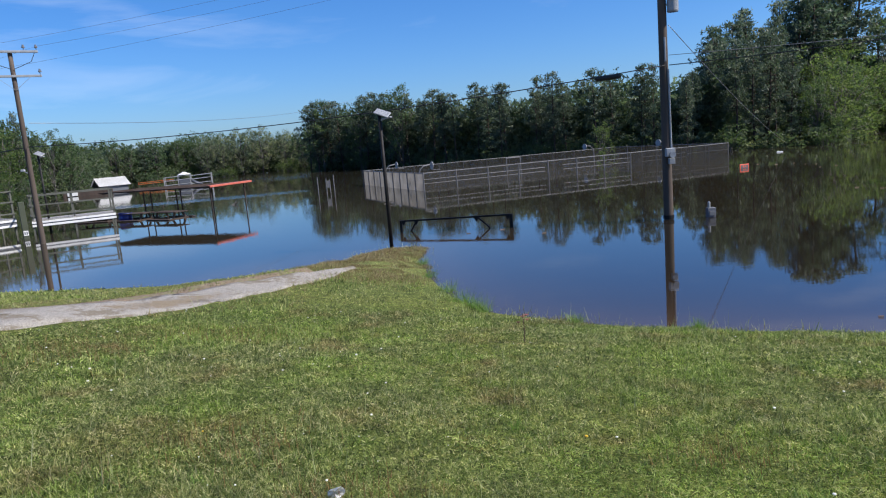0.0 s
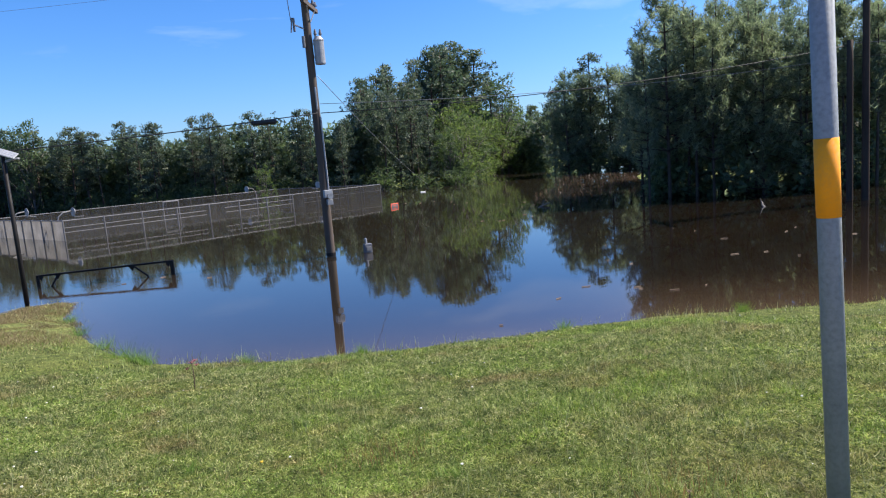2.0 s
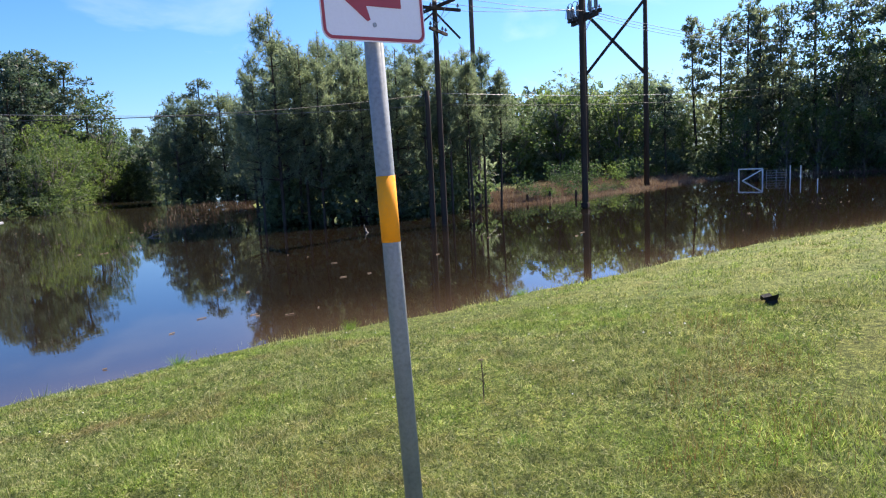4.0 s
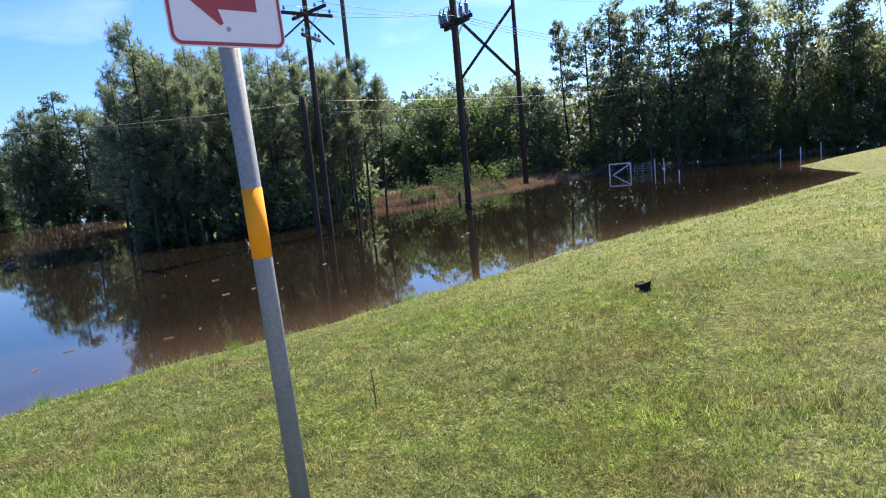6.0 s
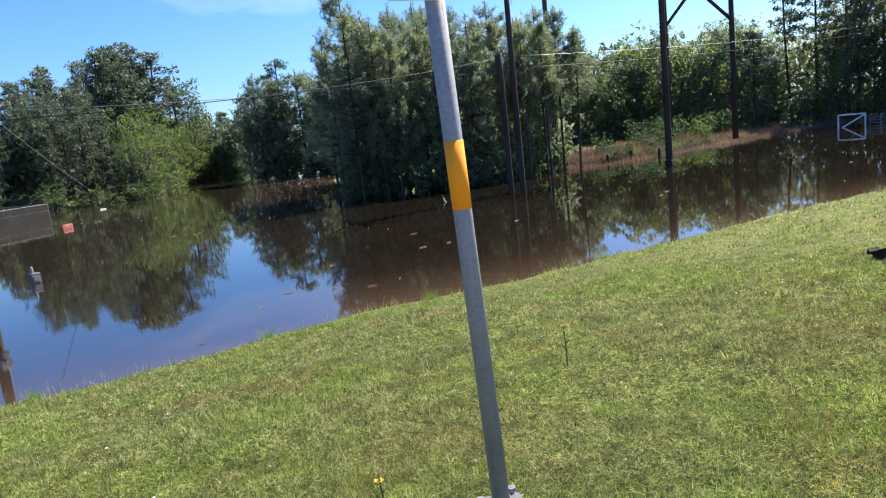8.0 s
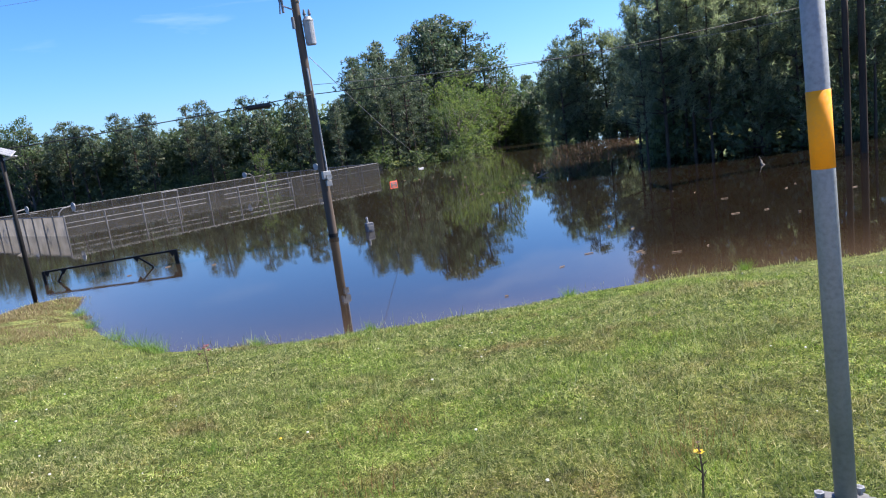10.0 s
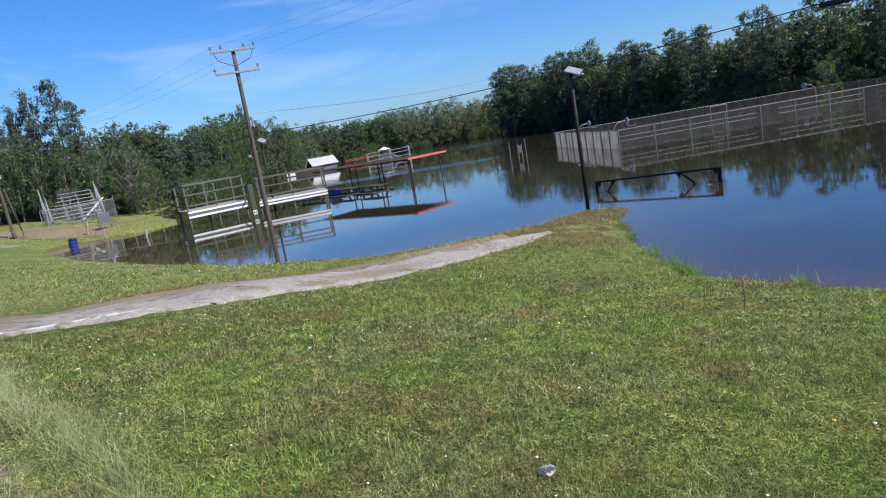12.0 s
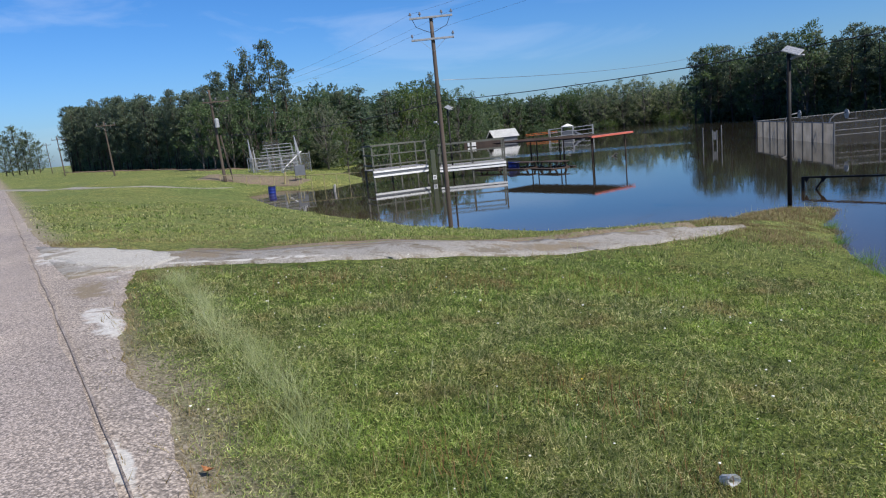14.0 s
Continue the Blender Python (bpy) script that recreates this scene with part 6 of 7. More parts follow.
def picnic_table(p, ang, label):
    t = thing("picnic_table", Matrix.Translation(p) @ Matrix.Rotation(ang, 4, "Z"), label, "picnic table", "tables of the shelter")
    for k in range(4):
        bm = bmesh.new()
        box(bm, (1.8, 0.16, 0.04), (0, -0.27 + 0.18 * k, 0.32), 0.006)
        part("plank", bm, M["dark_wood"], t)
    for y_ in (-0.62, 0.62):
        bm = bmesh.new()
        box(bm, (1.8, 0.25, 0.04), (0, y_, 0.03), 0.006)
        part("bench", bm, M["dark_wood"], t)
    for x_ in (-0.65, 0.65):
        for s in (-1, 1):
            bm = bmesh.new()
            bar(bm, (x_, s * 0.2, 0.3), (x_, s * 0.6, -0.45), 0.05, 0.09)
            part("leg", bm, M["dark_wood"], t)
        bm = bmesh.new()
        bar(bm, (x_, -0.62, 0.0), (x_, 0.62, 0.0), 0.05, 0.09)
        part("brace", bm, M["dark_wood"], t)
    return t


for k, f in enumerate((0.15, 0.5, 0.86)):
    c = S0 + SU * (SL * (0.12 + 0.95 * f)) - SV * 0.9
    picnic_table((c.x, c.y, 0.0), math.atan2(-SU.y, -SU.x) + 0.2 * (k - 1), "dark wooden picnic table awash beside the shelter")


def drum(x, y, z, h, r, label):
    t = thing("barrel", Matrix.Translation((x, y, z)) @ Matrix.Rotation(radians(4), 4, "Y"), label, "barrel")
    bm = bmesh.new()
    prof = [(0, r * 0.93), (0.03, r), (0.32, r), (0.34, r * 1.05), (0.37, r), (0.64, r), (0.66, r * 1.05), (0.69, r), (0.95, r * 0.99), (0.97, r * 1.06), (1.0, r * 1.04)]
    tube(bm, [(0, 0, f * h) for f, _ in prof], [q for _, q in prof], 20)
    part("drum", bm, M["blue"], t, smooth=True)
    bm = bmesh.new()
    tube(bm, [(0, 0, h), (0, 0, h + 0.03)], r * 0.92, 20)
    part("lid", bm, M["black_rubber"], t)
    return t


c = S0 + SU * (SL * 0.68) - SV * 1.0
drum(c.x, c.y, -0.35, 0.72, 0.3, "dark blue plastic barrel afloat beside the shelter")
drum(-24.9, 26.5, -0.12, 0.48, 0.19, "bright blue plastic barrel at the flooded grass edge")

# ---- the far left shore: shed, playground, seats ----
t = thing("shed", Matrix.Translation((-36.2, 77.7, 0)) @ Matrix.Rotation(radians(46), 4, "Z") @ Matrix.Diagonal((0.78, 0.78, 0.85, 1)), "white metal-roofed shed drowned to its eaves", "shed")
bm = bmesh.new()
box(bm, (3.8, 3.0, 1.8), (0, 0, -0.12), 0.02)
part("wall", bm, M["slate"], t)
bm = bmesh.new()
v = [bm.verts.new(p) for p in ((-2.2, -1.8, 0.75), (2.2, -1.8, 0.75), (2.2, 0, 1.85), (-2.2, 0, 1.85), (2.2, 1.8, 0.75), (-2.2, 1.8, 0.75))]
bm.faces.new((v[0], v[1], v[2], v[3])), bm.faces.new((v[3], v[2], v[4], v[5]))
bmesh.ops.solidify(bm, geom=bm.faces[:], thickness=0.06)
part("roof", bm, M["white"], t, "bright white metal roof")
for s in (-2.05, 2.05):
    bm = bmesh.new()
    v = [bm.verts.new(p) for p in ((s, -1.6, 0.72), (s, 1.6, 0.72), (s, 0, 1.74))]
    bm.faces.new(v)
    bmesh.ops.solidify(bm, geom=bm.faces[:], thickness=0.05)
    part("gable", bm, M["slate"], t)
t = thing("shed", Matrix.Translation((-35.6, 71.5, 0)) @ Matrix.Rotation(radians(24), 4, "Z"), "low dark shed with a small white panel", "shed")
bm = bmesh.new()
box(bm, (4.6, 1.6, 1.0), (0, 0, 0.0), 0.02)
part("wall", bm, M["dark_wood"], t)
bm = bmesh.new()
box(bm, (0.95, 0.05, 0.42), (-1.4, -0.83, 0.28), 0.01)
part("panel", bm, M["white"], t)

t = thing("safety_fence", Matrix.Translation((-34.3, 80.5, 0)) @ Matrix.Rotation(math.atan2(1.5, 9.0), 4, "Z"), "orange plastic safety fence along the far shore", "fence")
for k in range(5):
    bm = bmesh.new()
    bar(bm, (k * 1.0, 0, -0.5), (k * 1.0, 0, 0.75), 0.05)
    part("stake", bm, M["dark_wood"], t)
for z in (0.42, 0.6):
    bm = bmesh.new()
    bar(bm, (0, -0.03, z), (4.0, -0.03, z + 0.1), 0.03, 0.06)
    part("band", bm, M["orange"], t)

t = thing("play_frame", Matrix.Translation((-24.9, 71.5, 0)) @ Matrix.Rotation(radians(14), 4, "Z") @ Matrix.Diagonal((0.8, 0.8, 0.9, 1)), "playground climbing frame with a pale cap, standing in the flood", "play frame")
for x_ in (-3.2, -1.5, 0, 2.6):
    for y_ in (0, 1.2):
        bm = bmesh.new()
        tube(bm, [(x_, y_, -1.2), (x_, y_, 1.45 if x_ != -3.2 else 1.25)], 0.05, 8)
        part("upright", bm, M["grey_metal"], t)
for z in (1.35, 0.95, 0.45):
    for x0_, x1_ in ((-3.2, 0), (0, 2.6)):
        bm = bmesh.new()
        tube(bm, [(x0_, 0, z - 0.1), (x1_, 0, z)], 0.04, 8)
        part("bar", bm, M["grey_metal"], t)
bm = bmesh.new()
box(bm, (1.3, 1.2, 0.8), (-0.75, 0.6, 0.45), 0.03)
part("tower", bm, M["slate"], t, "slate grey play tower")
bm = bmesh.new()
tube(bm, [(-0.75, 0.6, 1.45), (-0.75, 0.6, 1.75)], [0.85, 0.12], 8)
part("cap", bm, M["white"], t, "pale pyramid cap")
bm = bmesh.new()
pts = [(0.1 + 0.25 * k, 0.2, 0.75 - 0.13 * k) for k in range(7)]
tube(bm, pts, 0.18, 8)
part("slide", bm, M["slate"], t)

BX, BY = -31.0, 33.4
bz = ground_z(BX, BY)
face = math.degrees(math.atan2(BY - 1, BX - 0.7)) - 90
t = thing("bleachers", Matrix.Translation((BX, BY, bz)) @ Matrix.Rotation(radians(face + 6), 4, "Z"), "grey metal bleachers with rails on the far grass", "bleachers")
for k in range(8):
    for x_ in (-1.25, -0.4, 0.4, 1.25):
        bm = bmesh.new()
        bar(bm, (x_, 0.26 * k, -0.1), (x_, 0.26 * k, 0.3 + 0.21 * k), 0.035)
        part("support", bm, M["galv"], t)
    bm = bmesh.new()
    box(bm, (2.9 - 0.16 * k, 0.2, 0.035), (0.05 * k, 0.26 * k, 0.32 + 0.21 * k), 0.008)
    part("seat", bm, M["galv"], t)
    bm = bmesh.new()
    box(bm, (2.9 - 0.16 * k, 0.16, 0.025), (0.05 * k, 0.26 * k - 0.13, 0.14 + 0.2 * k), 0.006)
    part("footboard", bm, M["galv"], t)
for x_ in (-1.5, 1.5):
    for k in range(3):
        bm = bmesh.new()
        tube(bm, [(x_, 0.1, 0.5 + 0.25 * k), (x_, 1.8, 1.75 + 0.25 * k)], 0.025, 6)
        part("hand_rail", bm, M["galv"], t)
    for y_, top in ((0.1, 1.0), (1.8, 2.3)):
        bm = bmesh.new()
        tube(bm, [(x_, y_, 0), (x_, y_, top)], 0.03, 6)
        part("rail_post", bm, M["galv"], t)
bm = bmesh.new()
box(bm, (1.1, 0.6, 0.5), (-0.05, 2.0, 1.85), 0.01)
part("press_box", bm, M["chain"], t, "meshed box at the top")
bm = bmesh.new()
bar(bm, (0.2, -0.1, 0.1), (1.7, 0.9, 1.2), 0.14, 0.03)
part("stair", bm, M["white"], t)
t = thing("backstop_fence", Matrix.Translation((BX, BY, bz)) @ Matrix.Rotation(radians(face + 6), 4, "Z"), "chain-link fence round the bleachers", "fence")
for x0_, y0_, x1_, y1_ in ((-1.6, -0.7, 2.0, -0.7), (2.0, -0.7, 2.4, 2.0), (-1.6, -0.7, -1.7, 2.0)):
    bm = bmesh.new()
    q = [bm.verts.new(p) for p in ((x0_, y0_, 0), (x1_, y1_, 0), (x1_, y1_, 1.05), (x0_, y0_, 1.05))]
    bm.faces.new(q)
    part("fence_mesh", bm, M["chain_pale"], t)
    for f in (0, 0.5, 1):
        bm = bmesh.new()
        x_, y_ = x0_ + (x1_ - x0_) * f, y0_ + (y1_ - y0_) * f
        tube(bm, [(x_, y_, -0.1), (x_, y_, 1.1)], 0.022, 6)
        part("fence_post", bm, M["galv"], t)
    bm = bmesh.new()
    tube(bm, [(x0_, y0_, 1.05), (x1_, y1_, 1.05)], 0.02, 6)
    part("top_rail", bm, M["galv"], t)

px_, py_ = -26.4, 30.4
t = thing("notice_board", Matrix.Translation((px_, py_, ground_z(px_, py_))) @ Matrix.Rotation(radians(face), 4, "Z"), "slate grey notice board on two posts by the yellow rail", "notice board")
for x_ in (-0.28, 0.28):
    bm = bmesh.new()
    bar(bm, (x_, 0, -0.2), (x_, 0, 0.95), 0.05)
    part("post", bm, M["dark_wood"], t)
bm = bmesh.new()
box(bm, (0.58, 0.03, 0.62), (0, -0.04, 0.55), 0.006)
part("board", bm, M["slate"], t)


def rail_run(name, a, b, n, h, mat, label):
    t = thing(name, Matrix.Translation((0, 0, 0)), label, "railing")
    for k in range(n + 1):
        x_, y_ = a[0] + (b[0] - a[0]) * k / n, a[1] + (b[1] - a[1]) * k / n
        bm = bmesh.new()
        zb = ground_z(x_, y_)
        tube(bm, [(x_, y_, zb - 0.2), (x_, y_, a[2] + (b[2] - a[2]) * k / n)], 0.018, 8)
        part("post", bm, M[mat], t)
    bm = bmesh.new()
    tube(bm, [(a[0], a[1], a[2]), (b[0], b[1], b[2])], 0.02, 8)
    part("rail", bm, M[mat], t)
    return t


rail_run("yellow_railing", (-24.6, 28.3, 0.72), (-20.9, 29.0, 0.62), 5, 0.6, "yellow_rail", "faded yellow pipe railing at the flooded edge")
rail_run("yellow_railing", (-31.0, 28.6, 1.0), (-25.2, 29.2, 0.62), 6, 0.4, "yellow_rail", "faded yellow pipe railing on the grass")
for x, y, h, nm in ((-20.3, 25.9, 0.32, "white marker post leaning in the shallow flood"), (-26.9, 29.6, 0.85, "pale yellow bollard near the seats")):
    t = thing("marker_post", Matrix.Translation((x, y, ground_z(x, y))) @ Matrix.Rotation(radians(8), 4, "Y"), nm, "post")
    bm = bmesh.new()
    tube(bm, [(0, 0, -0.2), (0, 0, h - ground_z(x, y)), (0.02, 0, h + 0.04 - ground_z(x, y))], [0.06, 0.06, 0.03], 10)
    part("post", bm, M["deck" if h < 0.5 else "yellow_rail"], t)
t = thing("field_path", Matrix.Translation((0, 0, 0)), "thin pale path crossing the far grass", "path", kind="structure")
pa = resample([(-58, 28.6), (-44, 24.6), (-36, 23.3), (-31.5, 25.0), (-29.3, 27.6)], 40)
ob = strip("path_strip", [(x, y) for x, y in pa], [(x + 0.45, y + 0.75) for x, y in pa], 0.02, M["concrete"])
ob.parent = t

pd = resample([(-34.5, 30.6), (-31.5, 31.2), (-28.5, 31.4), (-25.6, 30.4)], 40)
pe = resample([(-33.4, 28.6), (-30.5, 28.9), (-28.0, 29.2), (-25.2, 28.9)], 40)
bare_patch = strip("dirt_patch", [wob(p, 21) for p in pd], [wob(p, 23) for p in pe], 0.02, M["dirt"])
tagged(bare_patch, "bare brown earth in front of the bleachers", "dirt", kind="structure")

floor_l = resample([(-131, 77.5), (-91, 61), (-67, 51), (-55, 45), (-46, 39), (-38, 37.5)], 70)
floor_r = resample([(-124, 74), (-88, 58), (-65, 48.5), (-53, 42.8), (-45, 37.2), (-37, 35.8)], 70)
straw = strip("pine_straw_floor", floor_l, [(x + 0.5 * noise.noise((x * 0.5, y * 0.5, 0)), y + 0.5 * noise.noise((x * 0.5, y * 0.5, 4))) for x, y in floor_r], 0.07, M["straw_floor"])
tagged(straw, "reddish-brown pine straw along the foot of the wood", "pine straw", kind="structure")

# ---- gate and posts of the eastern pasture ----
t = thing("pasture_gate", Matrix.Translation((55.6, 6.75, 0)) @ Matrix.Rotation(radians(-95), 4, "Z"), "white pipe gate half under brown flood water", "gate")
for a, b in (((0, 0, -0.8), (0, 0, 0.86)), ((1.62, 0, -0.8), (1.62, 0, 0.86)), ((0, 0, 0.86), (1.62, 0, 0.86)), ((1.62, 0, 0.82), (0.25, 0, 0.0))):
    bm = bmesh.new()
    bar(bm, a, b, 0.09)
    part("pipe", bm, M["white"], t)
t = thing("pasture_gate", Matrix.Translation((57.0, 5.0, 0)) @ Matrix.Rotation(radians(-88), 4, "Z") @ Matrix.Diagonal((0.62, 1, 0.74, 1)), "grey five-bar gate behind the white one", "gate")
for z in (0.15, 0.4, 0.65, 0.9):
    bm = bmesh.new()
    bar(bm, (0, 0, z), (2.1, 0, z), 0.035)
    part("bar", bm, M["galv"], t)
for x_ in (0, 1.05, 2.1):
    bm = bmesh.new()
    bar(bm, (x_, 0, -0.6), (x_, 0, 0.95), 0.06)
    part("upright", bm, M["galv"], t)
for x, y, h in ((56.5, 3.4, 1.0), (56.2, 2.7, 1.0), (46.8, 1.4, 0.42), (62, -6.0, 0.8), (60, -7.2, 0.9), (66, -9.5, 1.0)):
    t = thing("fence_post", Matrix.Translation((x, y, -0.6)), "pale fence post standing in the flood", "post", "pasture posts")
    bm = bmesh.new()
    bar(bm, (0, 0, 0), (0.02, 0, h + 0.6), 0.065, 0.065, 0.008)
    part("post", bm, M["white"], t)


for x, y, h in ((37.3, 14.6, 0.55), (38.9, 13.6, 0.5), (36.4, 15.6, 0.45)):
    t = thing("old_stub", Matrix.Translation((x, y, -0.5)) @ Matrix.Rotation(0.06, 4, "X"), "dark rotten post stub at the edge of the reeds", "post", "rotten stubs")
    bm = bmesh.new()
    tube(bm, [(0, 0, 0), (0.01, 0, h * 0.6 + 0.5), (0.0, 0.02, h + 0.5)], [0.09, 0.075, 0.05], 8)
    part("stub", bm, M["pole"], t)


# ---- reeds, weeds and litter ----
def grass_material():
    """Blades: dark, lime and straw ones mixed, in patches that lean to one or the other."""
    m, nt, b = shader("grass_blades", 0.6)
    b.inputs["Specular IOR Level"].default_value = 0.3
    geo, tc = nt.nodes.new("ShaderNodeNewGeometry"), nt.nodes.new("ShaderNodeTexCoord")
    v, rand = tc.outputs["Object"], geo.outputs["Random Per Island"]
    lush, bare, tone = noise_node(nt, 0.75, 4, 0.6, v), noise_node(nt, 1.3, 5, 0.65, v, 0.5), noise_node(nt, 4.5, 4, 0.65, v)
    dull = ramp_node(nt, rand, [(0.0, (0.026, 0.044, 0.013)), (0.40, (0.150, 0.200, 0.064)), (0.72, (0.30, 0.315, 0.142)), (1.0, (0.50, 0.46, 0.29))])
    lime = ramp_node(nt, rand, [(0.0, (0.028, 0.054, 0.011)), (0.45, (0.170, 0.262, 0.050)), (0.80, (0.31, 0.385, 0.12)), (1.0, (0.48, 0.46, 0.25))])
    dry = ramp_node(nt, rand, [(0.0, (0.055, 0.042, 0.018)), (0.4, (0.165, 0.118, 0.060)), (0.7, (0.29, 0.215, 0.118)), (1.0, (0.46, 0.38, 0.24))])
    k4 = ramp_node(nt, noise_node(nt, 19, 3, 0.65, v).outputs["Fac"], [(0.34, (0.66, 0.68, 0.64)), (0.66, (1.42, 1.38, 1.32))])
    k1 = ramp_node(nt, lush.outputs["Fac"], [(0.42, (0, 0, 0)), (0.60, (1, 1, 1))])
    k2 = ramp_node(nt, bare.outputs["Fac"], [(0.515, (0, 0, 0)), (0.68, (0.85, 0.85, 0.85))])
    k3 = ramp_node(nt, tone.outputs["Fac"], [(0.32, (0.5, 0.54, 0.5)), (0.68, (1.4, 1.36, 1.3))])
    c = mix_node(nt, k1.outputs[0], dull.outputs[0], lime.outputs[0])
    c = mix_node(nt, k2.outputs[0], c.outputs[0], dry.outputs[0])
    c = mix_node(nt, 1.0, c.outputs[0], k3.outputs[0], "MULTIPLY")
    c = mix_node(nt, 1.0, c.outputs[0], k4.outputs[0], "MULTIPLY")
    nt.links.new(c.outputs[0], b.inputs["Base Color"])
    t = nt.nodes.new("ShaderNodeBsdfTranslucent")
    nt.links.new(mix_node(nt, 1.0, c.outputs[0], (1.3, 1.4, 0.95), "MULTIPLY").outputs[0], t.inputs["Color"])
    mx = nt.nodes.new("ShaderNodeMixShader")
    mx.inputs[0].default_value = 0.38
    nt.links.new(b.outputs[0], mx.inputs[1])
    nt.links.new(t.outputs[0], mx.inputs[2])
    nt.links.new(mx.outputs[0], nt.nodes["Material Output"].inputs["Surface"])
    return m


M |= {
    "grass": grass_material(),
    "straw": leafy("dry_grass_blades", [(0.12, (0.13, 0.088, 0.04)), (0.5, (0.26, 0.19, 0.092)), (0.88, (0.42, 0.34, 0.19))], 0.3, 0.7, 0.8, clear=0.6),
    "seed": leafy("pale_seeding_grass", [(0.12, (0.22, 0.24, 0.085)), (0.5, (0.42, 0.42, 0.19)), (0.88, (0.62, 0.58, 0.35))], 0.35, 0.7, 1.2, clear=0.6),
    "weed": leafy("broad_weed_leaves", [(0.12, (0.10, 0.19, 0.03)), (0.5, (0.17, 0.28, 0.05)), (0.88, (0.26, 0.36, 0.09))], 0.4, 0.5, 1.2, clear=0.6),
    "petal_white": worn("white_petals", (0.72, 0.72, 0.62), (0.85, 0.84, 0.75), 0.7, 0, 20, 90, 0),
    "petal_yellow": worn("yellow_petals", (0.75, 0.42, 0.02), (0.85, 0.55, 0.04), 0.7, 0, 20, 90, 0),
    "stem": worn("brown_stems", (0.07, 0.045, 0.025), (0.16, 0.10, 0.06), 0.8, 0, 20, 90, 0),
    "rust": leafy("rusty_dead_stems", [(0.12, (0.10, 0.05, 0.025)), (0.5, (0.22, 0.12, 0.06)), (0.88, (0.36, 0.23, 0.13))], 0.3, 0.7, 1.5, clear=0.6),
    "dead_leaf": worn("brown_dead_leaf", (0.42, 0.17, 0.06), (0.55, 0.26, 0.11), 0.8, 0, 30, 120, 0),
    "plum": worn("reddish_seed_heads", (0.16, 0.035, 0.035), (0.28, 0.08, 0.07), 0.8, 0, 20, 90, 0),
}
grow = np.random.default_rng(9)


def stalks(x, y, z, height, width, lean, g):
    """Leaning tapering blades: arrays in, (corners, faces) out."""
    n = len(x)
    a = g.uniform(0, 2 * np.pi, n)
    side = np.stack([np.cos(a), np.sin(a), np.zeros(n)], -1) * width[:, None]
    b = g.uniform(0, 2 * np.pi, n)
    bend = np.stack([np.cos(b), np.sin(b), np.zeros(n)], -1) * (lean * height)[:, None]
    root = np.stack([x, y, z - 0.012], -1)
    up = np.zeros((n, 3))
    up[:, 2] = height
    tip = root + up * (1 - 0.35 * lean[:, None] ** 2) + bend
    v = np.stack([root - side, root + side, tip], 1).reshape(-1, 3)
    return v, np.arange(n * 3).reshape(n, 3)


def stuff(name, v, f, mat, label, category):
    return tagged(new(name, tri_mesh(name, v, f, M[mat])), label, category, kind="stuff")


def sow(n, x0, x1, y0, y1, keep, h, w, lean, floor=-9.0, tuft=0, spread=0.03):
    x, y = grow.uniform(x0, x1, n), grow.uniform(y0, y1, n)
    if tuft:
        m = n // tuft
        r = spread * grow.uniform(0.5, 1.6, m)
        for a, lo, hi in ((x, x0, x1), (y, y0, y1)):
            c = grow.uniform(lo, hi, m)
            a[:m * tuft] = np.repeat(c, tuft) + grow.normal(0, 1, m * tuft) * np.repeat(r, tuft)
    k = keep(x, y)
    x, y = x[k], y[k]
    z = np.maximum(land(x, y), floor)
    m = len(x)
    tall = 0.85 + 0.45 * np.sin(5.1 * x + 2.0 * np.sin(3.3 * y)) * np.sin(4.7 * y + 1.6 * np.sin(3.9 * x)) + 0.35 * np.sin(1.3 * x + 0.9 * np.sin(1.7 * y) + 2) * np.sin(1.6 * y + 1)
    return stalks(x, y, z, tall * (h[0] + (h[1] - h[0]) * grow.uniform(0, 1, m) ** 1.5), grow.uniform(*w, m), grow.uniform(*lean, m), grow)


def near_poly(x, y, pts, r):
    d = np.full(len(x), 1e9)
    for (ax, ay), (bx, by) in zip(pts, pts[1:]):
        vx, vy = bx - ax, by - ay
        t = np.clip(((x - ax) * vx + (y - ay) * vy) / (vx * vx + vy * vy), 0, 1)
        d = np.minimum(d, np.hypot(x - ax - t * vx, y - ay - t * vy))
    return d < r


DRIVE_MID = [((a[0] + b[0]) / 2, (a[1] + b[1]) / 2, math.hypot(a[0] - b[0], a[1] - b[1]) / 2) for a, b in zip(dl, dr)]


def off_pavement(x, y, margin=0.0):
    s = (x - ROAD_O.x) * ROAD_N.x + (y - ROAD_O.y) * ROAD_N.y
    u = (x - ROAD_O.x) * ROAD_U.x + (y - ROAD_O.y) * ROAD_U.y
    edge = np.interp(u, SH_U, SH_S)
    ok = s > edge - margin * 0.3 - np.abs(grow.normal(0, 0.11, len(x))) * (margin > 0)
    for cx, cy, r in DRIVE_MID:
        ok &= np.hypot(x - cx, y - cy) > r * 0.93 - margin
    return ok


def verge_gap(x, y):
    """Distance from the worn edge of the shoulder."""
    s = (x - ROAD_O.x) * ROAD_N.x + (y - ROAD_O.y) * ROAD_N.y
    u = (x - ROAD_O.x) * ROAD_U.x + (y - ROAD_O.y) * ROAD_U.y
    return s - np.interp(u, SH_U, SH_S)


